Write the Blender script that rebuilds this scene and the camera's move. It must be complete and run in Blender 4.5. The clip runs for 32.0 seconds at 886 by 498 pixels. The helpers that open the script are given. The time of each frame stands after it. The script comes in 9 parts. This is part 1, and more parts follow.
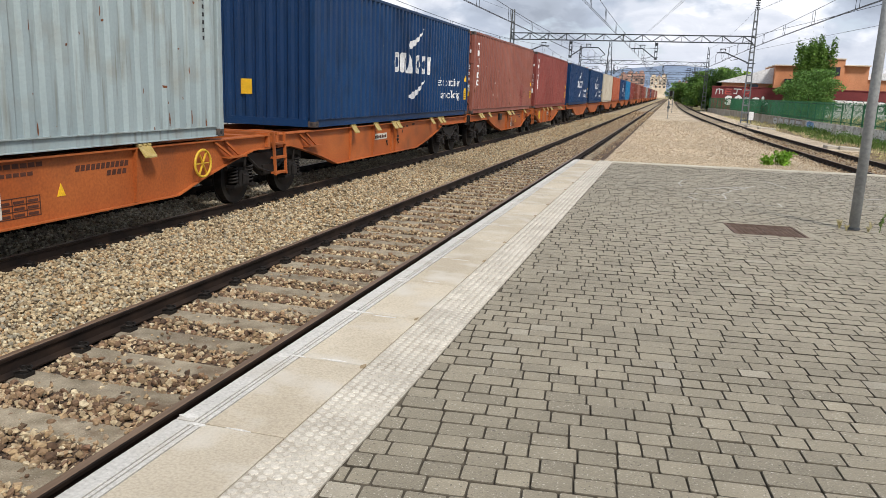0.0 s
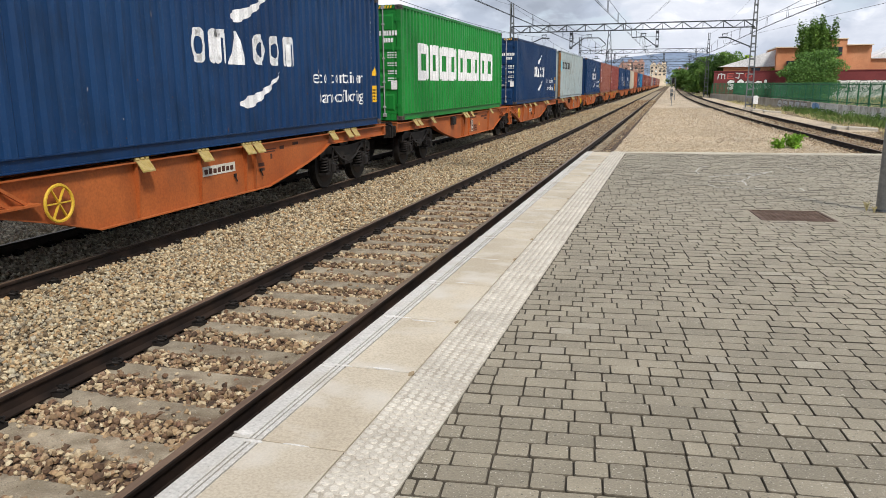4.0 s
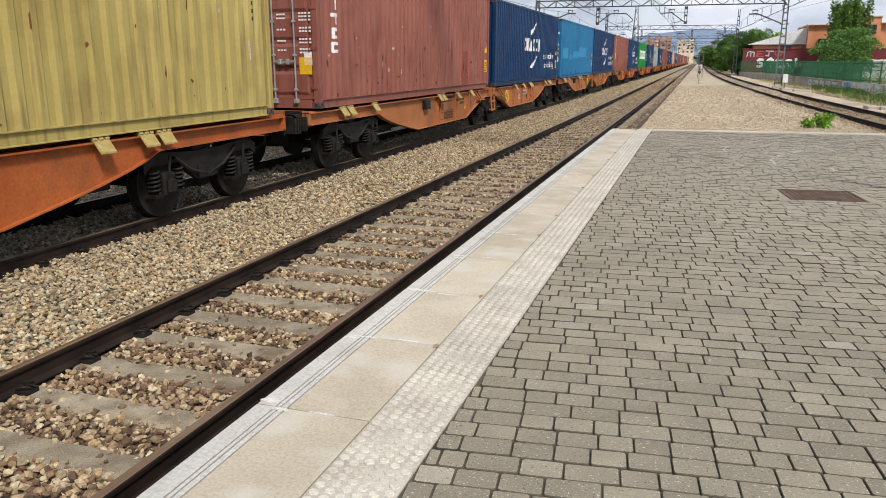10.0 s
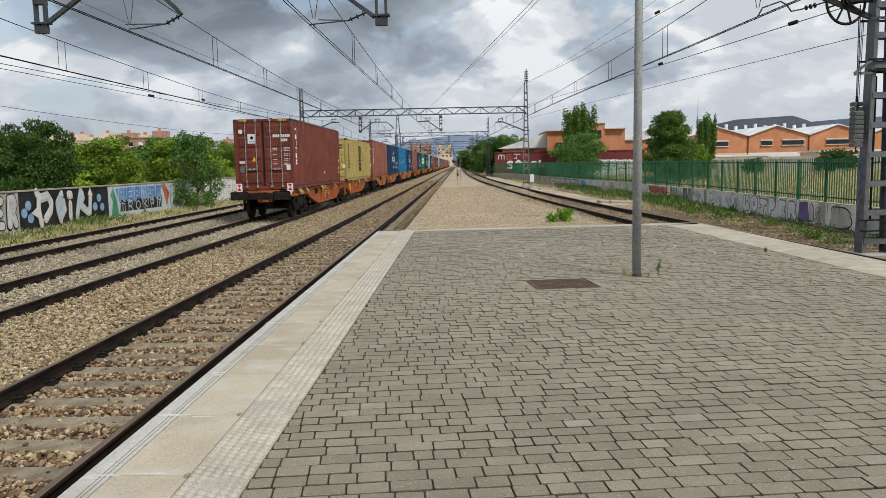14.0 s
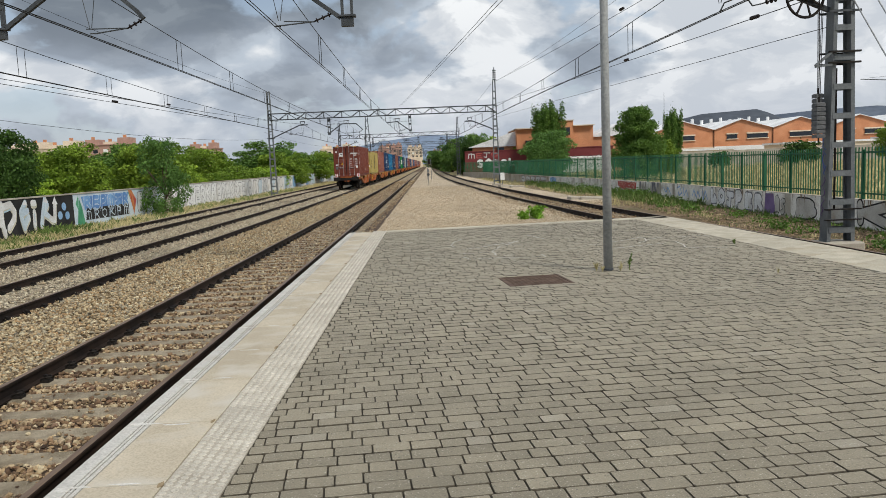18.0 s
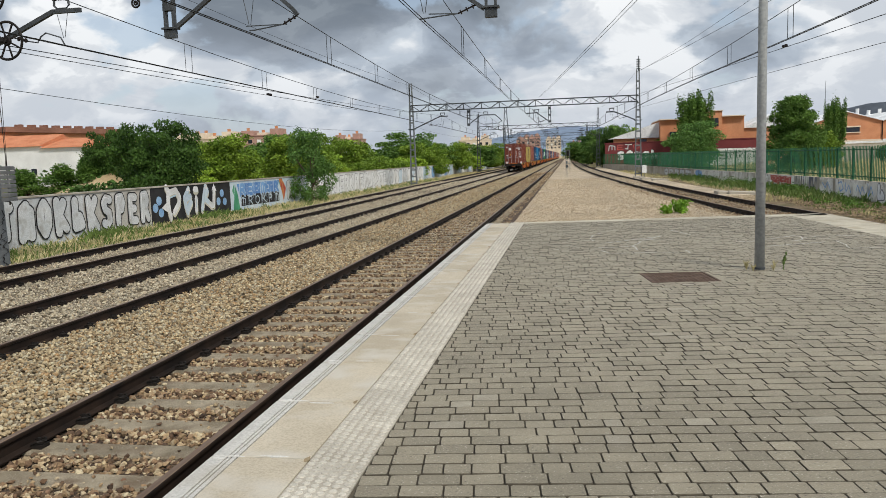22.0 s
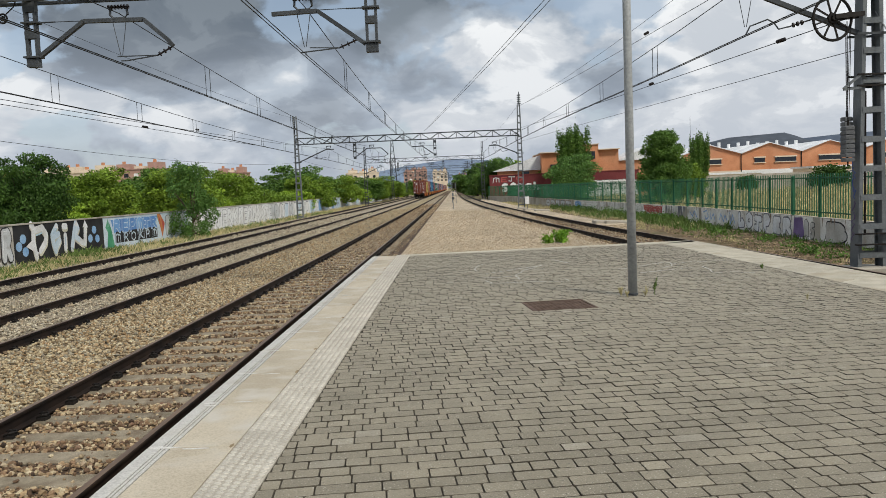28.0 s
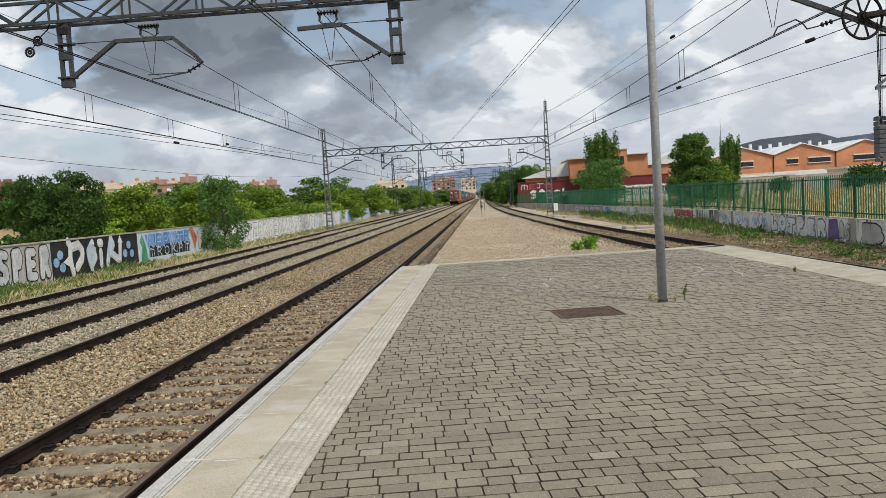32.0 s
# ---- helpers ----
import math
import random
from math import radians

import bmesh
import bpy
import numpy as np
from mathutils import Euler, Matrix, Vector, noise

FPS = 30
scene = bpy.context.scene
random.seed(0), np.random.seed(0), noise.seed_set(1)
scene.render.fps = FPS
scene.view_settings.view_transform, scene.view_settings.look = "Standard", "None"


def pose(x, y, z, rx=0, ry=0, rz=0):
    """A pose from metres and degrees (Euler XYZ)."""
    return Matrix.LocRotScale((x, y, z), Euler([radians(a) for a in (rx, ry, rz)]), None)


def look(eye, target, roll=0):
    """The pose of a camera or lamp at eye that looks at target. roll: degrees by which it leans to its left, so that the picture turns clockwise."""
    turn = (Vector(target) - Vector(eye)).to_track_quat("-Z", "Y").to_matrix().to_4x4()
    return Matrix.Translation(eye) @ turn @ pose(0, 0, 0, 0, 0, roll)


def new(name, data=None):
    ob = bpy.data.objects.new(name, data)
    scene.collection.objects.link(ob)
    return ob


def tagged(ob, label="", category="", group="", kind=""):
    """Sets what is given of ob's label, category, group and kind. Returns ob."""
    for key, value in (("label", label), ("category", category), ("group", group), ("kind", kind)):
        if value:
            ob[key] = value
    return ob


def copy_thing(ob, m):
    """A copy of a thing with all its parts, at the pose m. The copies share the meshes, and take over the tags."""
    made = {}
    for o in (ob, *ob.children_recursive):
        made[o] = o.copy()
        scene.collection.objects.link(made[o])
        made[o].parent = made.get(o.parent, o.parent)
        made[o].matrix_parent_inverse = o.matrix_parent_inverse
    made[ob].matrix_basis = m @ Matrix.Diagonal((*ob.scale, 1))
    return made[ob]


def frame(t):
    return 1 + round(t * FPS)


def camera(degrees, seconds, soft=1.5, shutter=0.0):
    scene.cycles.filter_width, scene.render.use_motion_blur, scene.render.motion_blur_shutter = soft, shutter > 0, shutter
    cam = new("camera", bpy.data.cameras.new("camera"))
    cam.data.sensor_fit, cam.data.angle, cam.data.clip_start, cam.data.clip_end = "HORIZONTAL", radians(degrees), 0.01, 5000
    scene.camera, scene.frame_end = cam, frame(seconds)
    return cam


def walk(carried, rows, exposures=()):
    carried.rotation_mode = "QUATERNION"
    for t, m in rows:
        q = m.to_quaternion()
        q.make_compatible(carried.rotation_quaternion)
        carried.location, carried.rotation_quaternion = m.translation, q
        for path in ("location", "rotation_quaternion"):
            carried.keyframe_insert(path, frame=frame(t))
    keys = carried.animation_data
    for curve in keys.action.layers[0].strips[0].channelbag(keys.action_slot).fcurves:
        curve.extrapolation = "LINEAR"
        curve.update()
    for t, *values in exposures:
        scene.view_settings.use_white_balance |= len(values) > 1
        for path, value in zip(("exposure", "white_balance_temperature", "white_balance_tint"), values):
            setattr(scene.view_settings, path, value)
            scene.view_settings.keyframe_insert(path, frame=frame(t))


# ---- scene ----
cam = camera(60.5, 32.0, 0.5)
PATH = [
    (0, (2.151, -19.101, 1.622), (1.61, -17.221, 1.206), 2.1),
    (0.5, (2.132, -19.156, 1.612), (1.548, -17.291, 1.189), 1.4),
    (1, (2.084, -19.172, 1.609), (1.537, -17.298, 1.174), 1.4),
    (1.5, (2.017, -19.138, 1.636), (1.504, -17.256, 1.195), 1.2),
    (2, (1.92, -19.001, 1.622), (1.396, -17.123, 1.179), 0.8),
    (2.5, (1.887, -19.055, 1.609), (1.334, -17.184, 1.167), 0.1),
    (3, (1.901, -19.089, 1.629), (1.339, -17.221, 1.19), -0.0),
    (3.5, (1.919, -19.085, 1.635), (1.359, -17.212, 1.211), -0.4),
    (5.5, (1.887, -19.078, 1.629), (1.343, -17.201, 1.203), -0.1),
    (6, (1.898, -19.092, 1.631), (1.326, -17.227, 1.192), -0.2),
    (6.5, (1.905, -19.145, 1.643), (1.305, -17.293, 1.187), -0.2),
    (7, (1.88, -19.118, 1.616), (1.259, -17.275, 1.147), 0.1),
    (7.5, (1.883, -19.141, 1.622), (1.256, -17.302, 1.145), 0.1),
    (8, (1.889, -19.106, 1.614), (1.269, -17.265, 1.137), 0.3),
    (8.5, (1.893, -19.133, 1.624), (1.281, -17.291, 1.144), 0.4),
    (9, (1.873, -19.076, 1.602), (1.27, -17.231, 1.121), 0.4),
    (9.5, (1.865, -19.061, 1.604), (1.266, -17.215, 1.122), 0.5),
    (10, (1.885, -19.084, 1.611), (1.28, -17.24, 1.128), 0.1),
    (10.5, (1.883, -19.083, 1.604), (1.294, -17.234, 1.122), 0.0),
    (11, (1.908, -19.086, 1.612), (1.415, -17.206, 1.141), 0.2),
    (11.5, (1.942, -19.021, 1.609), (1.609, -17.099, 1.168), 0.6),
    (12, (2.009, -19.039, 1.629), (1.812, -17.084, 1.255), 0.5),
    (12.5, (2.023, -19.066, 1.641), (1.889, -17.094, 1.332), -0.1),
    (13, (2.036, -19.071, 1.644), (1.942, -17.091, 1.377), -0.5),
    (13.5, (2.051, -19.077, 1.649), (1.998, -17.092, 1.41), -0.9),
    (15.5, (2.06, -19.084, 1.651), (2.022, -17.095, 1.44), -1.4),
    (16, (2.057, -19.07, 1.648), (2.048, -17.081, 1.438), -1.7),
    (16.5, (2.081, -19.08, 1.66), (2.102, -17.092, 1.448), -2.3),
    (17, (2.075, -19.088, 1.655), (2.123, -17.1, 1.441), -2.5),
    (17.5, (2.071, -19.093, 1.66), (2.128, -17.105, 1.443), -2.5),
    (18, (2.058, -19.066, 1.638), (2.084, -17.079, 1.413), -2.4),
    (18.5, (2.053, -19.088, 1.643), (2.004, -17.103, 1.402), -2.4),
    (19, (2.004, -19.055, 1.622), (1.854, -17.078, 1.364), -2.1),
    (19.5, (1.979, -19.044, 1.616), (1.703, -17.082, 1.344), -1.9),
    (20, (1.943, -19.068, 1.621), (1.473, -17.145, 1.336), -2.0),
    (20.5, (1.885, -19.045, 1.609), (1.258, -17.168, 1.321), -2.2),
    (21, (1.869, -19.051, 1.62), (1.215, -17.182, 1.338), -2.1),
    (21.5, (1.919, -19.039, 1.621), (1.399, -17.125, 1.361), -2.0),
    (22, (2.017, -19.054, 1.637), (1.689, -17.095, 1.403), -2.0),
    (22.5, (2.083, -19.079, 1.648), (1.906, -17.099, 1.431), -2.0),
    (23, (2.084, -19.096, 1.64), (1.94, -17.112, 1.437), -2.4),
    (23.5, (2.049, -19.065, 1.647), (1.905, -17.081, 1.447), -2.5),
    (24, (2.059, -19.088, 1.644), (1.914, -17.103, 1.447), -2.7),
    (24.5, (2.055, -19.085, 1.642), (1.914, -17.099, 1.445), -2.7),
    (25, (2.051, -19.092, 1.641), (1.932, -17.106, 1.444), -2.5),
    (25.5, (2.067, -19.059, 1.636), (1.996, -17.07, 1.442), -2.3),
    (26, (2.094, -19.082, 1.645), (2.062, -17.092, 1.455), -2.0),
    (26.5, (2.081, -19.035, 1.636), (2.056, -17.043, 1.456), -2.0),
    (28.5, (2.097, -19.035, 1.64), (2.054, -17.042, 1.481), -2.6),
    (29, (2.106, -19.022, 1.642), (2.052, -17.03, 1.481), -2.7),
    (29.5, (2.103, -19.029, 1.645), (2.028, -17.037, 1.479), -2.8),
    (30, (2.094, -19.035, 1.645), (1.999, -17.044, 1.476), -2.8),
    (30.5, (2.09, -19.009, 1.644), (1.983, -17.019, 1.476), -3.0),
    (31, (2.092, -19.014, 1.645), (1.973, -17.024, 1.486), -3.2),
    (31.5, (2.1, -19.024, 1.651), (1.974, -17.034, 1.497), -3.3),
    (32, (2.127, -19.056, 1.651), (2.014, -17.064, 1.517), -3.6),
]
walk(cam, [(t, look(eye, target, roll)) for t, eye, target, roll in PATH], [(0.0, 0.36, 6280, 12.5), (10.5, 0.36, 6280, 12.5), (12.5, 0.10, 6320, 11), (13.5, -0.02, 6350, 9), (16.0, -0.05, 6350, 9), (18.5, 0.0, 6350, 9), (20.0, 0.05, 6350, 9), (21.0, 0.15, 6350, 9), (22.2, 0.0, 6350, 9), (23.0, -0.06, 6350, 9), (26.0, -0.04, 6350, 9), (30.0, -0.05, 6350, 9), (32.0, -0.02, 6350, 9)])

# ---- light ----
SUN_EL, SUN_ROT = radians(48), radians(138)
world = bpy.data.worlds.new("sky")
scene.world = world
world.use_nodes = True
wn, wl = world.node_tree.nodes, world.node_tree.links
wn.clear()
w_out, w_bg = wn.new("ShaderNodeOutputWorld"), wn.new("ShaderNodeBackground")
w_sky = wn.new("ShaderNodeTexSky")
w_sky.sky_type, w_sky.sun_disc, w_sky.sun_elevation, w_sky.sun_rotation = "NISHITA", False, SUN_EL, SUN_ROT
w_dim = wn.new("ShaderNodeVectorMath")
w_dim.operation = "SCALE"
w_dim.inputs["Scale"].default_value = 0.10
wl.new(w_sky.outputs[0], w_dim.inputs[0])
# clouds lie on a flat layer: the direction is divided by its height
w_co, w_sep = wn.new("ShaderNodeTexCoord"), wn.new("ShaderNodeSeparateXYZ")
wl.new(w_co.outputs["Generated"], w_sep.inputs[0])
w_h = wn.new("ShaderNodeMath")
w_h.operation = "MAXIMUM"
w_h.inputs[1].default_value = 0.0
wl.new(w_sep.outputs["Z"], w_h.inputs[0])
w_add = wn.new("ShaderNodeMath")
w_add.operation = "ADD"
w_add.inputs[1].default_value = 0.55
wl.new(w_h.outputs[0], w_add.inputs[0])
w_div = wn.new("ShaderNodeVectorMath")
w_div.operation = "DIVIDE"
w_cmb = wn.new("ShaderNodeCombineXYZ")
for k in range(3):
    wl.new(w_add.outputs[0], w_cmb.inputs[k])
wl.new(w_co.outputs["Generated"], w_div.inputs[0])
wl.new(w_cmb.outputs[0], w_div.inputs[1])


def cloud_noise(scale, detail, rough, shift, distort=0.0):
    m, n = wn.new("ShaderNodeMapping"), wn.new("ShaderNodeTexNoise")
    m.inputs["Location"].default_value = shift
    wl.new(w_div.outputs[0], m.inputs[0])
    wl.new(m.outputs[0], n.inputs["Vector"])
    n.inputs["Scale"].default_value, n.inputs["Detail"].default_value = scale, detail
    n.inputs["Roughness"].default_value, n.inputs["Distortion"].default_value = rough, distort
    return n.outputs["Fac"]


def w_ramp(fac, *stops):
    r = wn.new("ShaderNodeValToRGB")
    r.color_ramp.interpolation = "EASE"
    while len(r.color_ramp.elements) < len(stops):
        r.color_ramp.elements.new(0.5)
    for e, (p, c) in zip(r.color_ramp.elements, stops):
        e.position, e.color = p, (*c, 1)
    wl.new(fac, r.inputs[0])
    return r.outputs[0]


def w_mix(fac, a, b, mode="MIX"):
    m = wn.new("ShaderNodeMix")
    m.data_type, m.blend_type = "RGBA", mode
    if isinstance(fac, float):
        m.inputs[0].default_value = fac
    else:
        wl.new(fac, m.inputs[0])
    wl.new(a, m.inputs[6])
    wl.new(b, m.inputs[7])
    return m.outputs[2]


# a heavy grey mass hangs over the line ahead
def cloud_mass(toward, near, far, a, b):
    """How much thicker or thinner the layer is round one direction."""
    dot, rng_ = wn.new("ShaderNodeVectorMath"), wn.new("ShaderNodeMapRange")
    dot.operation, rng_.interpolation_type = "DOT_PRODUCT", "SMOOTHSTEP"
    wl.new(w_co.outputs["Generated"], dot.inputs[0])
    dot.inputs[1].default_value = Vector(toward).normalized()
    for k, q in enumerate((near, far, a, b)):
        rng_.inputs[k + 1].default_value = q
    wl.new(dot.outputs["Value"], rng_.inputs[0])
    return rng_.outputs[0]


def w_sum(a, b):
    m = wn.new("ShaderNodeMath")
    m.operation = "ADD"
    wl.new(a, m.inputs[0])
    wl.new(b, m.inputs[1])
    return m.outputs[0]


w_big = w_sum(cloud_noise(2.6, 10, 0.50, (3.1, 1.7, 0.4), 0.25), cloud_mass((-0.06, 0.87, 0.48), 0.84, 0.985, 0.03, -0.08))
w_big = w_sum(w_big, cloud_mass((-0.60, 0.77, 0.22), 0.87, 0.985, 0.0, -0.075))
w_big = w_sum(w_big, cloud_mass((0.40, 0.91, 0.09), 0.92, 0.985, 0.0, 0.10))
shade = w_ramp(w_big, (0.33, (0.255, 0.297, 0.345)), (0.44, (0.40, 0.455, 0.525)), (0.50, (0.60, 0.675, 0.765)), (0.555, (1.12, 1.13, 1.14)))
# billows: crisp tops where two noises meet
puff = w_ramp(cloud_noise(7.0, 12, 0.56, (0.3, 5.2, 0.0), 0.35), (0.40, (0.80, 0.83, 0.87)), (0.50, (0.98, 0.99, 1.0)), (0.56, (1.22, 1.21, 1.19)))
clouds = w_mix(1.0, shade, puff, "MULTIPLY")
gap = w_ramp(cloud_noise(3.2, 9, 0.52, (7.7, 2.0, 1.0), 0.2), (0.555, (0, 0, 0)), (0.60, (0.75, 0.75, 0.75)))
blue = wn.new("ShaderNodeMix")
blue.data_type, blue.blend_type = "RGBA", "ADD"
blue.inputs[0].default_value = 1.0
wl.new(w_dim.outputs[0], blue.inputs[6])
blue.inputs[7].default_value = (0.28, 0.31, 0.34, 1)
sky_mix = w_mix(gap, clouds, blue.outputs[2])
low = w_ramp(w_sep.outputs["Z"], (0.0, (0.75, 0.75, 0.75)), (0.13, (0.25, 0.25, 0.25)), (0.24, (0, 0, 0)))
haze = wn.new("ShaderNodeRGB")
haze.outputs[0].default_value = (0.74, 0.79, 0.88, 1)
wl.new(w_mix(low, sky_mix, haze.outputs[0]), w_bg.inputs[0])
w_bg.inputs[1].default_value = 0.71
wl.new(w_bg.outputs[0], w_out.inputs[0])
sun = new("sun", bpy.data.lights.new("sun", "SUN"))
sun.data.energy, sun.data.angle, sun.data.color = 3.1, radians(11), (1.0, 0.92, 0.80)
sun.matrix_basis = look((0, 0, 60), (0 - 40 * math.sin(SUN_ROT), -40 * math.cos(SUN_ROT), 60 - 40 * math.tan(SUN_EL)))
scene.view_settings.exposure = 0.0


# ---- materials ----
def surf(name, a, b, scale=3.0, fine=50.0, rough=0.75, bump=0.3, dist=0.01, metal=0.0, rnd=0.0, island=False, dirt=None, dirt_scale=1.2, dirt_amt=0.5, spread=(0.35, 0.65), stretch=None, flecks=0.0, streaks=None, tone=(0.78, 1.2)):
    """A surface that wanders between two colours, with grain, relief, stains and, piece by piece, a random tone."""
    m = bpy.data.materials.new(name)
    m.use_nodes = True
    n, l = m.node_tree.nodes, m.node_tree.links
    p = n["Principled BSDF"]
    tc, mp = n.new("ShaderNodeTexCoord"), n.new("ShaderNodeMapping")
    if stretch:
        mp.inputs["Scale"].default_value = stretch
    l.new(tc.outputs["Object"], mp.inputs[0])
    if rnd and not island:
        oi, far = n.new("ShaderNodeObjectInfo"), n.new("ShaderNodeMath")
        far.operation = "MULTIPLY"
        far.inputs[1].default_value = 37.0
        l.new(oi.outputs["Random"], far.inputs[0])
        l.new(far.outputs[0], mp.inputs["Location"])

    def noise_tex(s, d=5.0):
        t = n.new("ShaderNodeTexNoise")
        t.inputs["Scale"].default_value, t.inputs["Detail"].default_value = s, d
        l.new(mp.outputs[0], t.inputs["Vector"])
        return t.outputs["Fac"]

    def ramp(fac, p0, c0, p1, c1):
        r = n.new("ShaderNodeValToRGB")
        r.color_ramp.elements[0].position, r.color_ramp.elements[0].color = p0, (*c0, 1)
        r.color_ramp.elements[1].position, r.color_ramp.elements[1].color = p1, (*c1, 1)
        l.new(fac, r.inputs[0])
        return r.outputs[0]

    def mixc(fac, x, y, mode):
        k = n.new("ShaderNodeMix")
        k.data_type, k.blend_type = "RGBA", mode
        if isinstance(fac, float):
            k.inputs[0].default_value = fac
        else:
            l.new(fac, k.inputs[0])
        l.new(x, k.inputs[6])
        l.new(y, k.inputs[7])
        return k.outputs[2]
    grain = noise_tex(fine, 4.0)
    col = ramp(noise_tex(scale), spread[0], a, spread[1], b)
    col = mixc(1.0, col, ramp(grain, 0.25, (tone[0],) * 3, 0.75, (tone[1],) * 3), "MULTIPLY")
    if rnd:
        src = n.new("ShaderNodeNewGeometry").outputs["Random Per Island"] if island else n.new("ShaderNodeObjectInfo").outputs["Random"]
        col = mixc(1.0, col, ramp(src, 0.0, (1 - rnd,) * 3, 1.0, (1 + rnd,) * 3), "MULTIPLY")
    if dirt:
        d = n.new("ShaderNodeRGB")
        d.outputs[0].default_value = (*dirt, 1)
        col = mixc(ramp(noise_tex(dirt_scale, 8.0), 0.5, (0, 0, 0), 0.72, (dirt_amt,) * 3), col, d.outputs[0], "MIX")
    if streaks:
        sm, st, d = n.new("ShaderNodeMapping"), n.new("ShaderNodeTexNoise"), n.new("ShaderNodeRGB")
        sm.inputs["Scale"].default_value = (7, 7, 0.55)
        l.new(mp.outputs[0], sm.inputs[0])
        l.new(sm.outputs[0], st.inputs["Vector"])
        st.inputs["Scale"].default_value, st.inputs["Detail"].default_value = 1.6, 7
        d.outputs[0].default_value = (*streaks, 1)
        col = mixc(ramp(st.outputs["Fac"], 0.53, (0, 0, 0), 0.72, (0.6,) * 3), col, d.outputs[0], "MIX")
    if flecks:
        for sc, lo, hi, tone in ((95.0, 0.64, 0.70, (0.55, 0.52, 0.45)), (70.0, 0.66, 0.70, (0.035, 0.032, 0.028))):
            d = n.new("ShaderNodeRGB")
            d.outputs[0].default_value = (*tone, 1)
            col = mixc(ramp(noise_tex(sc, 2.0), lo, (0, 0, 0), hi, (flecks,) * 3), col, d.outputs[0], "MIX")
    l.new(col, p.inputs["Base Color"])
    rr = n.new("ShaderNodeMapRange")
    rr.inputs[3].default_value, rr.inputs[4].default_value = max(0.05, rough - 0.12), min(1.0, rough + 0.12)
    l.new(grain, rr.inputs[0])
    l.new(rr.outputs[0], p.inputs["Roughness"])
    p.inputs["Metallic"].default_value = metal
    p.inputs["Specular IOR Level"].default_value = 0.22
    if bump:
        bp = n.new("ShaderNodeBump")
        bp.inputs["Strength"].default_value, bp.inputs["Distance"].default_value = bump, dist
        l.new(grain, bp.inputs["Height"])
        l.new(bp.outputs[0], p.inputs["Normal"])
    return m


def stones_mat(name, *cols):
    """Broken stone: each piece takes a tone of its own."""
    m = bpy.data.materials.new(name)
    m.use_nodes = True
    n, l = m.node_tree.nodes, m.node_tree.links
    g, r, t, k = n.new("ShaderNodeNewGeometry"), n.new("ShaderNodeValToRGB"), n.new("ShaderNodeTexNoise"), n.new("ShaderNodeMix")
    while len(r.color_ramp.elements) < len(cols):
        r.color_ramp.elements.new(0.5)
    for i, c in enumerate(cols):
        r.color_ramp.elements[i].position, r.color_ramp.elements[i].color = i / (len(cols) - 1), (*c, 1)
    l.new(g.outputs["Random Per Island"], r.inputs[0])
    t.inputs["Scale"].default_value = 45
    rr = n.new("ShaderNodeValToRGB")
    rr.color_ramp.elements[0].position, rr.color_ramp.elements[0].color = 0.3, (0.7, 0.7, 0.7, 1)
    rr.color_ramp.elements[1].position, rr.color_ramp.elements[1].color = 0.7, (1.2, 1.2, 1.2, 1)
    tc = n.new("ShaderNodeTexCoord")
    l.new(tc.outputs["Object"], t.inputs["Vector"])
    l.new(t.outputs["Fac"], rr.inputs[0])
    k.data_type, k.blend_type = "RGBA", "MULTIPLY"
    k.inputs[0].default_value = 1.0
    l.new(r.outputs[0], k.inputs[6])
    l.new(rr.outputs[0], k.inputs[7])
    l.new(k.outputs[2], n["Principled BSDF"].inputs["Base Color"])
    n["Principled BSDF"].inputs["Roughness"].default_value = 0.9
    return m


def gravel_mat(name, a, b, c, cell=22.0):
    """Gravel too far off to be built stone by stone."""
    m = bpy.data.materials.new(name)
    m.use_nodes = True
    n, l = m.node_tree.nodes, m.node_tree.links
    p = n["Principled BSDF"]
    tc, v, t = n.new("ShaderNodeTexCoord"), n.new("ShaderNodeTexVoronoi"), n.new("ShaderNodeTexNoise")
    v.inputs["Scale"].default_value, t.inputs["Scale"].default_value = cell, 0.35
    t.inputs["Detail"].default_value = 6
    l.new(tc.outputs["Object"], v.inputs["Vector"])
    l.new(tc.outputs["Object"], t.inputs["Vector"])
    s = n.new("ShaderNodeSeparateColor")
    l.new(v.outputs["Color"], s.inputs[0])
    r = n.new("ShaderNodeValToRGB")
    r.color_ramp.elements.new(0.5)
    for e, q, col in zip(r.color_ramp.elements, (0.0, 0.5, 1.0), (a, b, c)):
        e.position, e.color = q, (*col, 1)
    l.new(s.outputs[0], r.inputs[0])
    k = n.new("ShaderNodeMix")
    k.data_type, k.blend_type = "RGBA", "MULTIPLY"
    k.inputs[0].default_value = 1.0
    r2 = n.new("ShaderNodeValToRGB")
    r2.color_ramp.elements[0].position, r2.color_ramp.elements[0].color = 0.35, (0.75, 0.74, 0.72, 1)
    r2.color_ramp.elements[1].position, r2.color_ramp.elements[1].color = 0.65, (1.12, 1.1, 1.05, 1)
    l.new(t.outputs["Fac"], r2.inputs[0])
    l.new(r.outputs[0], k.inputs[6])
    l.new(r2.outputs[0], k.inputs[7])
    l.new(k.outputs[2], p.inputs["Base Color"])
    p.inputs["Roughness"].default_value = 0.92
    b_ = n.new("ShaderNodeBump")
    b_.inputs["Strength"].default_value, b_.inputs["Distance"].default_value = 0.9, 0.03
    b_.invert = True
    l.new(v.outputs["Distance"], b_.inputs["Height"])
    l.new(b_.outputs[0], p.inputs["Normal"])
    return m


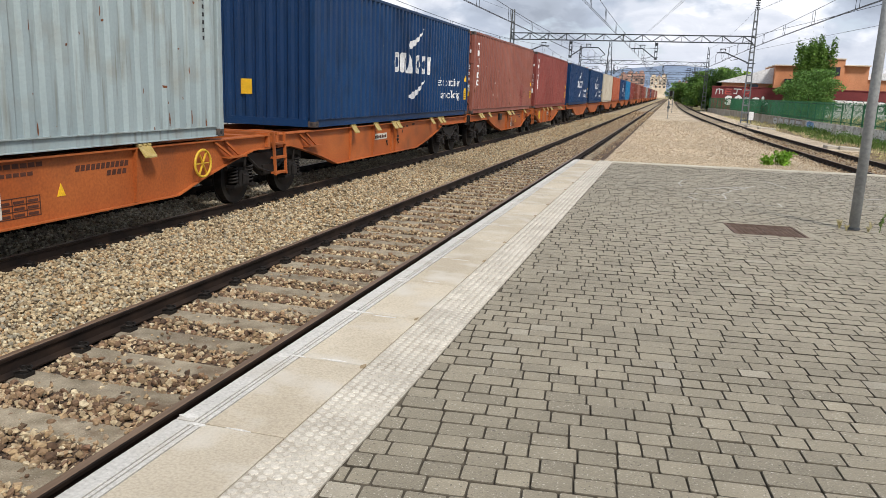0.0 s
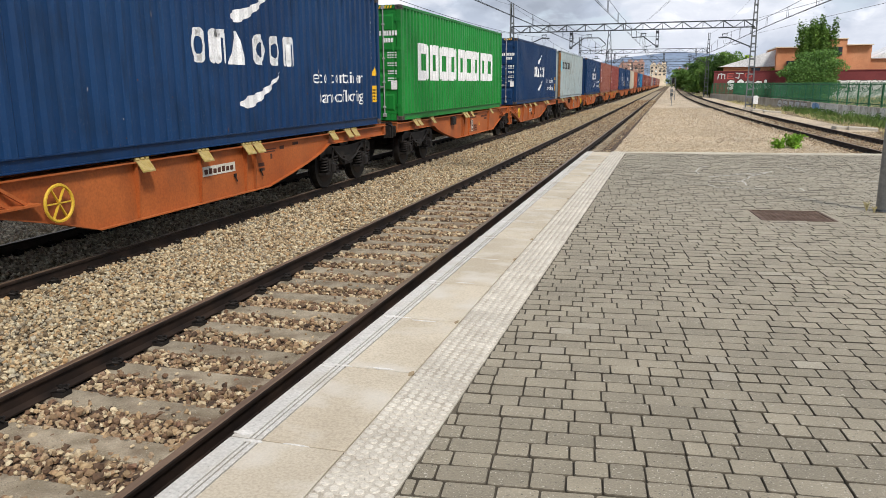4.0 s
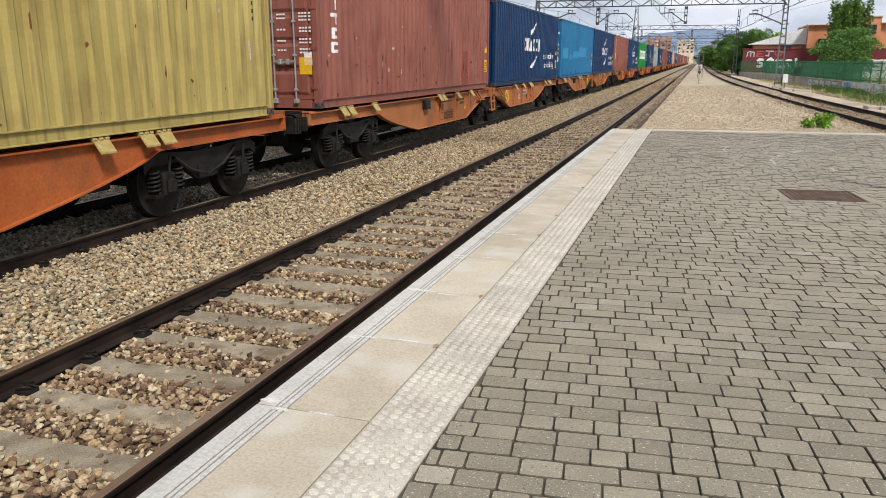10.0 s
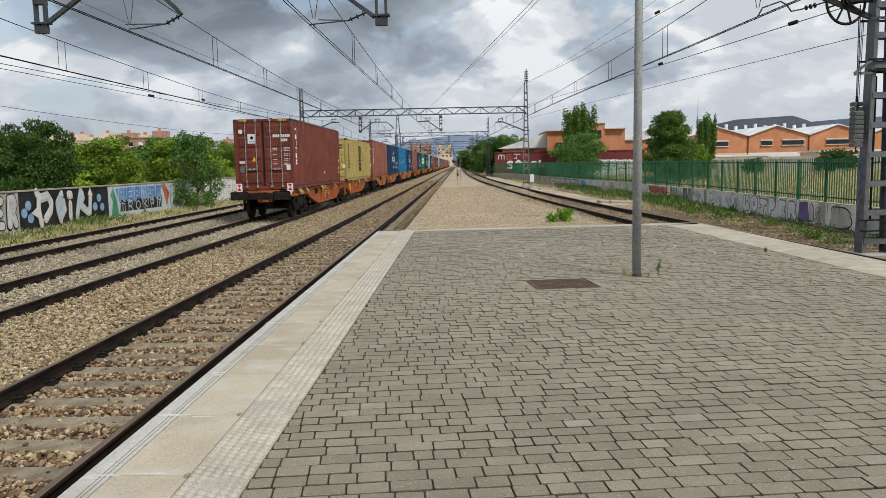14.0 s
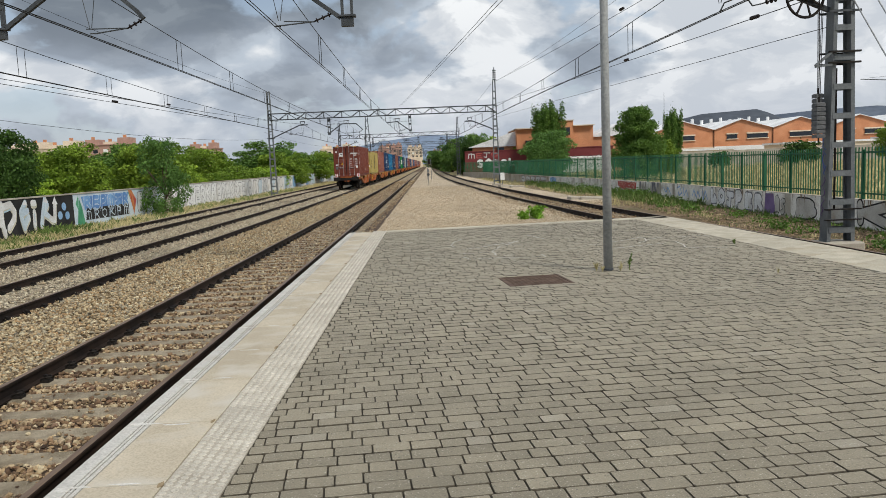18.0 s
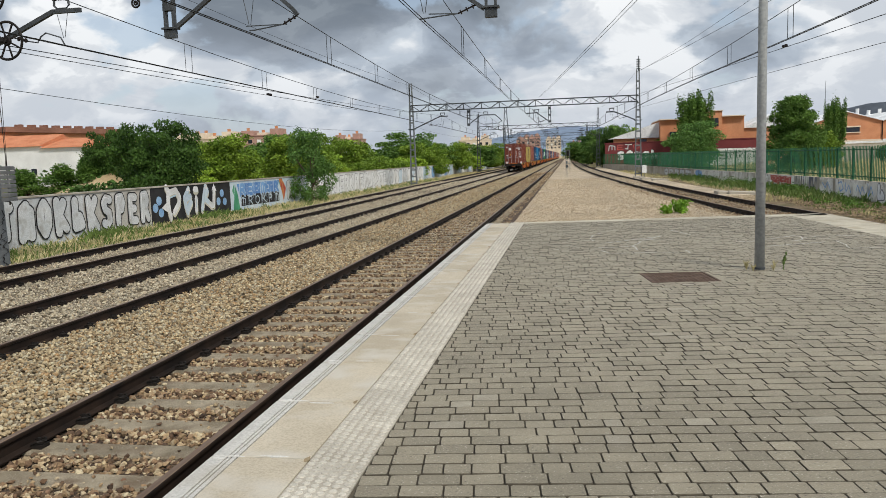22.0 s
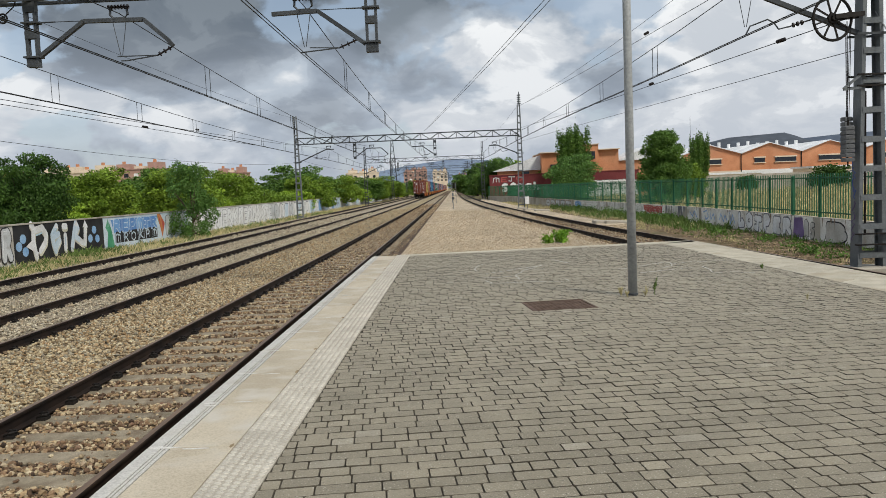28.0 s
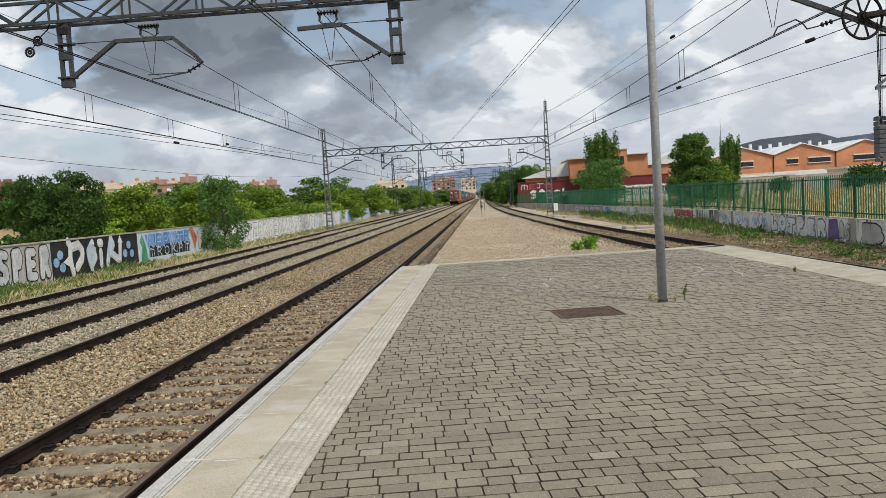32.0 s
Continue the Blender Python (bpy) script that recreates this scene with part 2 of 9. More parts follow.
def paint(name, c, rough=0.5, metal=0.0, wear=0.12):
    return surf(name, tuple(x * (1 - wear) for x in c), tuple(min(1, x * (1 + wear)) for x in c), 2.0, 30, rough, 0.08, 0.004, metal)


PALE_STONE = stones_mat("pale_ballast_stone", (0.085, 0.060, 0.033), (0.330, 0.250, 0.145), (0.480, 0.385, 0.233), (0.210, 0.190, 0.145), (0.600, 0.530, 0.361), (0.380, 0.245, 0.119), (0.240, 0.165, 0.088), (0.540, 0.440, 0.273), (0.150, 0.105, 0.062), (0.440, 0.400, 0.299))
GREY_STONE = stones_mat("grey_ballast_stone", (0.120, 0.100, 0.073), (0.360, 0.310, 0.226), (0.500, 0.445, 0.329), (0.230, 0.205, 0.160), (0.620, 0.560, 0.423), (0.420, 0.335, 0.221), (0.290, 0.260, 0.207))
RUST_STONE = stones_mat("rusty_ballast_stone", (0.035, 0.022, 0.014), (0.145, 0.085, 0.048), (0.400, 0.290, 0.161), (0.085, 0.052, 0.030), (0.500, 0.405, 0.252), (0.230, 0.145, 0.082), (0.110, 0.066, 0.039), (0.330, 0.220, 0.124), (0.550, 0.470, 0.313), (0.180, 0.100, 0.063))
BALLAST = gravel_mat("pale_ballast", (0.173, 0.129, 0.0714), (0.344, 0.277, 0.159), (0.482, 0.409, 0.262), 20)
BALLAST_GREY = gravel_mat("grey_ballast", (0.194, 0.165, 0.121), (0.354, 0.304, 0.234), (0.496, 0.439, 0.351), 18)
BALLAST_RUST = gravel_mat("rusty_ballast", (0.0581, 0.0375, 0.0232), (0.123, 0.0787, 0.0464), (0.189, 0.136, 0.0812), 20)
# near beds: gravel colours darkened for the shade in the gaps
BED_SHADED = gravel_mat("dark_fines_between_stones", (0.07, 0.053, 0.033), (0.17, 0.13, 0.082), (0.28, 0.22, 0.145), 28)
BED_RUST_SHADED = gravel_mat("dark_rusty_fines", (0.03, 0.019, 0.012), (0.075, 0.048, 0.031), (0.13, 0.088, 0.057), 28)
SAND = gravel_mat("sandy_gravel", (0.275, 0.217, 0.145), (0.49, 0.405, 0.298), (0.653, 0.57, 0.45), 24)
WEDGE_STONE = stones_mat("tan_gravel_stone", (0.22, 0.165, 0.105), (0.48, 0.39, 0.27), (0.62, 0.53, 0.39), (0.36, 0.27, 0.17), (0.68, 0.59, 0.45), (0.3, 0.26, 0.20))
SOIL = surf("dry_soil_and_grass", (0.24, 0.20, 0.10), (0.36, 0.31, 0.17), 0.25, 9, 0.95, 0.6, 0.05, dirt=(0.13, 0.16, 0.05), dirt_scale=0.3, dirt_amt=0.7)
CONCRETE = surf("pale_concrete", (0.39, 0.359, 0.286), (0.498, 0.463, 0.378), 3.5, 60, 0.85, 0.3, 0.004, rnd=0.07, flecks=0.25, dirt=(0.299, 0.241, 0.157), dirt_scale=1.6, dirt_amt=0.55)
SLAB_BEIGE = surf("beige_concrete_slab", (0.40, 0.35, 0.268), (0.48, 0.428, 0.338), 1.7, 70, 0.85, 0.25, 0.004, rnd=0.08, flecks=0.2, dirt=(0.53, 0.505, 0.45), dirt_scale=2.6, dirt_amt=0.9)
SLAB_WHITE = surf("worn_white_edge_paint", (0.428, 0.421, 0.396), (0.535, 0.528, 0.5), 2.5, 60, 0.8, 0.2, 0.004, rnd=0.06, flecks=0.3, dirt=(0.306, 0.275, 0.224), dirt_scale=2.5, dirt_amt=0.7)
CONCRETE_OLD = surf("old_concrete", (0.34, 0.31, 0.26), (0.46, 0.43, 0.37), 0.9, 40, 0.9, 0.3, 0.01, dirt=(0.18, 0.15, 0.11), dirt_scale=0.8, dirt_amt=0.5)
SLEEPER = surf("weathered_sleeper_concrete", (0.20, 0.168, 0.118), (0.33, 0.285, 0.21), 5, 90, 0.95, 0.9, 0.012, rnd=0.14, dirt=(0.125, 0.082, 0.053), dirt_scale=3.5, dirt_amt=0.75, flecks=0.5)
PAVER = surf("grey_concrete_paver", (0.184, 0.163, 0.119), (0.244, 0.216, 0.159), 2.2, 110, 0.62, 0.8, 0.004, rnd=0.15, flecks=0.85, dirt=(0.119, 0.105, 0.0744), dirt_scale=0.6, dirt_amt=0.5)
PAVER_REST = surf("grey_concrete_paving", (0.184, 0.163, 0.119), (0.244, 0.216, 0.159), 2.2, 110, 0.62, 0.8, 0.004, rnd=0.15, island=True, flecks=0.85, dirt=(0.119, 0.105, 0.0744), dirt_scale=0.6, dirt_amt=0.5)
PAVER_PALE = surf("scuffed_pale_paver", (0.245, 0.222, 0.172), (0.30, 0.272, 0.215), 5, 110, 0.62, 0.8, 0.004, rnd=0.15, island=True, flecks=0.85)
for sheen_mat in (PAVER, PAVER_REST, PAVER_PALE):
    # a warm sheen makes the rough concrete paler at a low angle
    sheen_p = sheen_mat.node_tree.nodes["Principled BSDF"]
    sheen_p.inputs["Sheen Weight"].default_value, sheen_p.inputs["Sheen Roughness"].default_value = 0.38, 0.4
    sheen_p.inputs["Sheen Tint"].default_value = (1.0, 0.88, 0.66, 1)
    sheen_p.inputs["Specular IOR Level"].default_value = 0.4
JOINT = surf("dark_joint_sand", (0.05, 0.043, 0.032), (0.11, 0.096, 0.072), 5, 90, 0.95, 0.3, 0.004)
TILE_BASE = surf("worn_tile_base", (0.36, 0.33, 0.275), (0.46, 0.43, 0.37), 5, 70, 0.9, 0.3, 0.003, rnd=0.08, flecks=0.3)
TILE_DISC = surf("pale_worn_disc", (0.43, 0.40, 0.345), (0.55, 0.52, 0.455), 6, 80, 0.85, 0.3, 0.003, rnd=0.06, flecks=0.3)
SMEAR = surf("white_paint_smear", (0.52, 0.51, 0.48), (0.62, 0.61, 0.58), 6, 60, 0.8, 0.1, 0.003)
GROOVE = surf("dirty_groove", (0.13, 0.115, 0.09), (0.22, 0.195, 0.155), 6, 60, 0.9, 0.2, 0.003)
RAIL = surf("dark_rusty_rail_steel", (0.014, 0.0105, 0.0095), (0.036, 0.0235, 0.0175), 3, 40, 0.65, 0.15, 0.003, 0.3)
RAIL_TOP = surf("worn_rail_head", (0.15, 0.098, 0.066), (0.25, 0.17, 0.115), 2, 60, 0.42, 0.05, 0.002, 0.45, stretch=(14, 0.5, 4))
STEEL_DARK = surf("dark_greasy_steel", (0.0126, 0.0112, 0.0105), (0.028, 0.0245, 0.0224), 5, 40, 0.6, 0.2, 0.004, 0.3)
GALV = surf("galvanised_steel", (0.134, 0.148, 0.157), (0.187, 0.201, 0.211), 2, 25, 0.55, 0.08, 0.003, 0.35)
LAMP_GREY = surf("pale_grey_lamp_paint", (0.30, 0.315, 0.32), (0.38, 0.395, 0.40), 2, 25, 0.5, 0.06, 0.003, 0.0, dirt=(0.2, 0.2, 0.19), dirt_scale=4, dirt_amt=0.4)
WEIGHT = surf("dark_cast_weight", (0.10, 0.105, 0.11), (0.16, 0.165, 0.17), 4, 40, 0.8, 0.2, 0.004)
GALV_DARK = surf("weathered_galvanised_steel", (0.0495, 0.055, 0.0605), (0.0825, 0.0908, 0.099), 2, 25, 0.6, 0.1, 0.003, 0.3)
WIRE = paint("copper_wire_dark", (0.03, 0.033, 0.035), 0.6, 0.2)
ORANGE = surf("orange_wagon_paint", (0.33, 0.085, 0.022), (0.41, 0.118, 0.032), 0.9, 30, 0.55, 0.06, 0.003, rnd=0.1, dirt=(0.132, 0.0561, 0.028), dirt_scale=1.3, dirt_amt=0.6)
ORANGE_FADED = surf("faded_orange_wagon_paint", (0.34, 0.120, 0.041), (0.43, 0.162, 0.060), 0.9, 30, 0.55, 0.06, 0.003, rnd=0.08, dirt=(0.16, 0.075, 0.038), dirt_scale=1.3, dirt_amt=0.6)
YELLOW = surf("worn_yellow_paint", (0.325, 0.238, 0.062), (0.415, 0.325, 0.14), 8, 50, 0.6, 0.1, 0.003, dirt=(0.116, 0.079, 0.0462), dirt_scale=5, dirt_amt=0.7)
WHITE = surf("white_lettering", (0.66, 0.67, 0.68), (0.78, 0.79, 0.80), 3, 40, 0.6, 0.0)
BLACK = paint("black_lettering", (0.02, 0.02, 0.022), 0.6)
LABEL_YELLOW = paint("yellow_label", (0.72, 0.42, 0.02), 0.5)
GREEN_PAINT = surf("green_fence_paint", (0.020, 0.100, 0.050), (0.034, 0.138, 0.070), 1.2, 30, 0.55, 0.05, 0.003, rnd=0.08)
BARK = surf("bark", (0.06, 0.045, 0.03), (0.12, 0.09, 0.065), 6, 40, 0.9, 0.5, 0.02)
BRICK = surf("orange_brickwork", (0.488, 0.207, 0.104), (0.61, 0.287, 0.152), 0.4, 12, 0.9, 0.1, 0.01, dirt=(0.403, 0.244, 0.159), dirt_scale=0.15, dirt_amt=0.4)
BRICK_DARK = surf("dark_red_brickwork", (0.20, 0.098, 0.07), (0.27, 0.14, 0.10), 0.4, 12, 0.9, 0.1, 0.01)
# distance haze is mixed into this brick colour
FAR_BRICK = surf("hazy_pink_brickwork", (0.38, 0.235, 0.19), (0.46, 0.30, 0.25), 0.4, 12, 0.9, 0.1, 0.01)
CREAM = surf("cream_render", (0.62, 0.52, 0.40), (0.72, 0.62, 0.50), 0.3, 12, 0.9, 0.05)
WHITEWALL = surf("white_render", (0.67, 0.68, 0.68), (0.799, 0.81, 0.81), 0.3, 12, 0.9, 0.05)
ROOFTILE = surf("terracotta_roof", (0.46, 0.17, 0.085), (0.56, 0.235, 0.125), 0.5, 8, 0.9, 0.1)
ROOFGREY = surf("pale_sheet_roof", (0.624, 0.637, 0.65), (0.806, 0.819, 0.832), 0.3, 6, 0.6, 0.05)
GLASS_DARK = paint("dark_window_glass", (0.03, 0.035, 0.045), 0.12)
MAROON = surf("maroon_wall_paint", (0.13, 0.028, 0.032), (0.18, 0.042, 0.045), 0.5, 15, 0.7, 0.05)
HILL = surf("distant_hill", (0.055, 0.0667, 0.0858), (0.0743, 0.087, 0.109), 0.004, 0.05, 1.0, 0.0)


def leaf_mat(name, a, b):
    """Leaves let some of the light through."""
    m = surf(name, a, b, 0.9, 8, 0.6, 0.0, rnd=0.35, island=True)
    n, l = m.node_tree.nodes, m.node_tree.links
    p, tr, mx = n["Principled BSDF"], n.new("ShaderNodeBsdfTranslucent"), n.new("ShaderNodeMixShader")
    l.new(p.inputs["Base Color"].links[0].from_socket, tr.inputs["Color"])
    mx.inputs[0].default_value = 0.2
    l.new(p.outputs[0], mx.inputs[1])
    l.new(tr.outputs[0], mx.inputs[2])
    l.new(mx.outputs[0], n["Material Output"].inputs["Surface"])
    return m


LEAF_DARK = leaf_mat("dark_green_leaves", (0.036, 0.080, 0.016), (0.072, 0.145, 0.027))
LEAF_MID = leaf_mat("green_leaves", (0.116, 0.201, 0.0214), (0.205, 0.307, 0.0357))
LEAF_DEEP = leaf_mat("deep_green_leaves", (0.07, 0.145, 0.027), (0.135, 0.24, 0.045))
LEAF_LIGHT = leaf_mat("light_green_leaves", (0.215, 0.353, 0.032), (0.358, 0.482, 0.0548))
LEAF_GREY = leaf_mat("grey_green_leaves", (0.0787, 0.169, 0.0371), (0.13, 0.241, 0.0556))
GRASS_DRY = leaf_mat("dry_grass_blades", (0.43, 0.375, 0.19), (0.62, 0.555, 0.31))
GRASS_GREEN = leaf_mat("green_grass_blades", (0.09, 0.15, 0.035), (0.16, 0.23, 0.06))


# ---- geometry helpers ----
class Geo:
    """Vertices and faces of one mesh, with a material slot per face."""

    def __init__(self):
        self.v, self.f, self.s = [], [], []

    def add(self, verts, faces, slot=0):
        k = len(self.v)
        self.v.extend(verts)
        self.f.extend([tuple(i + k for i in q) for q in faces])
        self.s.extend([slot] * len(faces))
        return self

    def box(self, x0, x1, y0, y1, z0, z1, slot=0):
        return self.add([(x, y, z) for x in (x0, x1) for y in (y0, y1) for z in (z0, z1)],
                        [(0, 1, 3, 2), (4, 6, 7, 5), (0, 4, 5, 1), (2, 3, 7, 6), (0, 2, 6, 4), (1, 5, 7, 3)], slot)

    def cbox(self, x0, x1, y0, y1, z0, z1, c=0.01, slot=0):
        """A box with bevelled upper edges and upright edges."""
        def ring(z, d):
            return [(x0 + d, y0 + d + c, z), (x0 + d + c, y0 + d, z), (x1 - d - c, y0 + d, z), (x1 - d, y0 + d + c, z),
                    (x1 - d, y1 - d - c, z), (x1 - d - c, y1 - d, z), (x0 + d + c, y1 - d, z), (x0 + d, y1 - d - c, z)]
        v = ring(z0, 0) + ring(z1 - c, 0) + ring(z1, c)
        f = [tuple(range(7, -1, -1)), tuple(range(16, 24))]
        for r in (0, 8):
            f += [(r + i, r + (i + 1) % 8, r + 8 + (i + 1) % 8, r + 8 + i) for i in range(8)]
        return self.add(v, f, slot)

    def tube(self, pts, r, n=6, slot=0, r1=None, caps=True):
        pts = [Vector(p) for p in pts]
        rings = []
        for i, p in enumerate(pts):
            d = (pts[min(i + 1, len(pts) - 1)] - pts[max(i - 1, 0)]).normalized()
            u = d.cross(Vector((0, 0, 1)) if abs(d.z) < 0.95 else Vector((1, 0, 0))).normalized()
            w = u.cross(d)
            q = r if r1 is None else r + (r1 - r) * i / (len(pts) - 1)
            rings.append([tuple(p + q * (math.cos(2 * math.pi * k / n) * u + math.sin(2 * math.pi * k / n) * w)) for k in range(n)])
        v = [c for ring in rings for c in ring]
        f = [(i * n + k, i * n + (k + 1) % n, (i + 1) * n + (k + 1) % n, (i + 1) * n + k) for i in range(len(pts) - 1) for k in range(n)]
        if caps:
            f += [tuple(range(n - 1, -1, -1)), tuple(range((len(pts) - 1) * n, len(pts) * n))]
        return self.add(v, f, slot)

    def prism(self, poly, axis, a, b, slot=0):
        """A polygon in the two other axes, drawn out from a to b along axis."""
        def at(p, w):
            return {"x": (w, p[0], p[1]), "y": (p[0], w, p[1]), "z": (p[0], p[1], w)}[axis]
        n = len(poly)
        v = [at(p, a) for p in poly] + [at(p, b) for p in poly]
        return self.add(v, [tuple(range(n - 1, -1, -1)), tuple(range(n, 2 * n))] + [(i, (i + 1) % n, n + (i + 1) % n, n + i) for i in range(n)], slot)

    def bar(self, p, q, w, h, slot=0):
        """A square bar from p to q."""
        p, q = Vector(p), Vector(q)
        d = (q - p).normalized()
        u = d.cross(Vector((0, 0, 1)) if abs(d.z) < 0.95 else Vector((0, 1, 0))).normalized()
        t = u.cross(d)
        v = [tuple(e + a * w / 2 * u + b * h / 2 * t) for e in (p, q) for a, b in ((-1, -1), (1, -1), (1, 1), (-1, 1))]
        return self.add(v, [(3, 2, 1, 0), (4, 5, 6, 7)] + [(i, (i + 1) % 4, 4 + (i + 1) % 4, 4 + i) for i in range(4)], slot)

    def torus(self, c, R, r, axis="x", n=20, m=6, slot=0):
        v = []
        for i in range(n):
            a = 2 * math.pi * i / n
            for j in range(m):
                b = 2 * math.pi * j / m
                q, h = R + r * math.cos(b), r * math.sin(b)
                e = (q * math.cos(a), q * math.sin(a))
                v.append({"x": (c[0] + h, c[1] + e[0], c[2] + e[1]), "y": (c[0] + e[0], c[1] + h, c[2] + e[1]), "z": (c[0] + e[0], c[1] + e[1], c[2] + h)}[axis])
        return self.add(v, [(i * m + j, ((i + 1) % n) * m + j, ((i + 1) % n) * m + (j + 1) % m, i * m + (j + 1) % m) for i in range(n) for j in range(m)], slot)

    def disc(self, c, r, axis, a, b, n=20, slot=0):
        return self.prism([(c[0] + r * math.cos(2 * math.pi * k / n), c[1] + r * math.sin(2 * math.pi * k / n)) for k in range(n)], axis, a, b, slot)

    def mesh(self, name, mats=(), smooth=False):
        me = bpy.data.meshes.new(name)
        me.from_pydata(self.v, [], self.f)
        for m in mats:
            me.materials.append(m)
        if any(self.s):
            me.polygons.foreach_set("material_index", self.s)
        bm = bmesh.new()
        bm.from_mesh(me)
        bmesh.ops.recalc_face_normals(bm, faces=bm.faces)
        bm.to_mesh(me)
        bm.free()
        if smooth:
            me.polygons.foreach_set("use_smooth", [True] * len(me.polygons))
        return me


def raw_mesh(name, verts, faces, mat, smooth=False):
    """Large meshes from arrays: verts (n, 3), faces (m, 3 or 4)."""
    me = bpy.data.meshes.new(name)
    n, m, k = len(verts), len(faces), faces.shape[1]
    me.vertices.add(n)
    me.vertices.foreach_set("co", np.asarray(verts, dtype=np.float32).ravel())
    me.loops.add(m * k)
    me.loops.foreach_set("vertex_index", np.asarray(faces, dtype=np.int32).ravel())
    me.polygons.add(m)
    me.polygons.foreach_set("loop_start", np.arange(0, m * k, k, dtype=np.int32))
    me.update(calc_edges=True)
    me.materials.append(mat)
    me.polygons.foreach_set("use_smooth", np.full(m, smooth, dtype=bool))
    return me


def part(name, geo, material, parent=None, label="", smooth=False):
    """One mesh object under a thing or a part. geo: a Geo or a mesh made before."""
    me = geo if isinstance(geo, bpy.types.Mesh) else geo.mesh(name, material if isinstance(material, (list, tuple)) else [material], smooth)
    ob = new(name, me)
    ob.parent = parent
    return tagged(ob, label)


def thing(name, label, category, m=None, group="", kind=""):
    ob = new(name)
    ob.empty_display_size = 0.2
    if m is not None:
        ob.matrix_basis = m
    return tagged(ob, label, category, group, kind)


def setting(name, geo, material, label, category="", smooth=False):
    ob = part(name, geo, material, None, "", smooth)
    return tagged(ob, label, category or name.replace("_", " "), "", "structure")


# ---- plan ----
RAIL_Z = -0.50          # top of the rails; the platform lies at 0
NEAR_X, MID_X, FAR_X = -1.67, -6.0, -10.2
GAUGE = 1.74            # between rail centres
RIGHT_AXIS = [(-80, 11.2), (-40, 11.0), (-20, 10.8), (-7, 10.35), (0, 9.85), (8, 9.1), (20, 8.1), (42, 6.8), (75, 5.6), (107, 4.9), (150, 4.5), (220, 4.3), (700, 4.3)]
RA_Y, RA_X = [p[0] for p in RIGHT_AXIS], [p[1] for p in RIGHT_AXIS]


def right_x(y):
    """The axis of the curved track, smoothed."""
    return float(np.mean(np.interp([y - 9, y - 4.5, y, y + 4.5, y + 9], RA_Y, RA_X)))


def plat_edge(y):
    """The platform's far side edge."""
    return 8.23 - 0.060 * (y - 0.9) if y > -25 else 10.0 - 0.02 * (y + 25)


GANTRY_Y = (-1.7, 54.0, 110.0, 166.0, 222.0, 280.0, 340.0)
WALL_X = -16.5
FENCE = [(15.6, -45.0), (15.7, -10.0), (15.9, 10.0), (16.0, 24.0), (15.2, 38.0), (13.7, 55.0), (11.7, 83.0), (10.4, 100.0), (7.9, 111.5)]
# the train brakes gently: speed at some moments, and where its tail stands at the start
SPEED = ((0.0, 12.49), (13.0, 11.87), (18.0, 10.0), (32.0, 9.65))
TAIL_START = -157.86


def travelled(t):
    d = 0.0
    for (t0, v0), (t1, v1) in zip(SPEED, SPEED[1:]):
        e = min(t, t1) - t0
        if e > 0:
            d += e * (v0 + 0.5 * (v1 - v0) * e / (t1 - t0))
    return d




# ---- ground ----
def ground_sheet():
    xs = [-4000, -900, -200, -90, -50, -30, -16.6, -12.6, 12.6, 14, 16, 30, 60, 120, 300, 900, 4000]
    ys = [-900, -120, -60, -30, 0, 20, 40, 70, 100, 150, 250, 500, 1500, 4800]
    v = [(x, y, -1.0) for y in ys for x in xs]
    n = len(xs)
    return Geo().add(v, [(j * n + i, j * n + i + 1, (j + 1) * n + i + 1, (j + 1) * n + i) for j in range(len(ys) - 1) for i in range(n - 1)])


setting("ground", ground_sheet(), SOIL, "dry grassy soil reaching to the horizon", "ground")


def strip(name, x0f, x1f, z, y0, y1, mat, label, step=4.0, thick=0.3, dx=0.0):
    """A bed of gravel between two lines, with a thickness."""
    ys = np.arange(y0, y1 + step, step)
    v, f = [], []
    for y in ys:
        a, b = x0f(y), x1f(y)
        v += [(a - dx, y, z - thick), (a, y, z), (b, y, z), (b + dx, y, z - thick)]
    for j in range(len(ys) - 1):
        for k in range(3):
            f.append((4 * j + k, 4 * j + k + 1, 4 * j + 5 + k, 4 * j + 4 + k))
    f += [(3, 2, 1, 0), tuple(4 * (len(ys) - 1) + k for k in range(4))]
    return setting(name, Geo().add(v, f), mat, label, "ballast")


def const(x):
    return lambda y: x


# near the platform bed colours hold the shade between stones; farther gravel closes up
strip("ballast_bed", const(-12.3), const(-2.95), RAIL_Z - 0.20, -80, 40, BED_SHADED, "bed of the two far tracks, coloured dark as the shade between stones", 60, 0.35, 0.5)
strip("ballast_bed_far", const(-12.3), const(-2.95), RAIL_Z - 0.20, 40, 520, BALLAST_GREY, "grey ballast bed under the two far tracks", 60, 0.35, 0.5)
strip("ballast_shoulder", const(-4.55), const(-2.75), RAIL_Z - 0.185, -80, 52, BED_SHADED, "bed under pale ballast, coloured dark as the shade between stones", 66, 0.3, 0.05)
strip("ballast_shoulder_far", const(-4.55), const(-2.75), RAIL_Z - 0.185, 52, 520, BALLAST, "pale tan ballast between the tracks", 60, 0.3, 0.05)
strip("ballast_train_track", const(MID_X - 1.15), const(MID_X + 1.15), RAIL_Z - 0.185, 40, 520, BALLAST_GREY, "pale grey ballast under the freight train", 60, 0.3, 0.02)
strip("ballast_near_track", const(-2.75), const(0.15), RAIL_Z - 0.19, -80, 52, BED_RUST_SHADED, "rusty bed of the platform track, coloured dark as the shade between stones", 66, 0.3, 0.02)
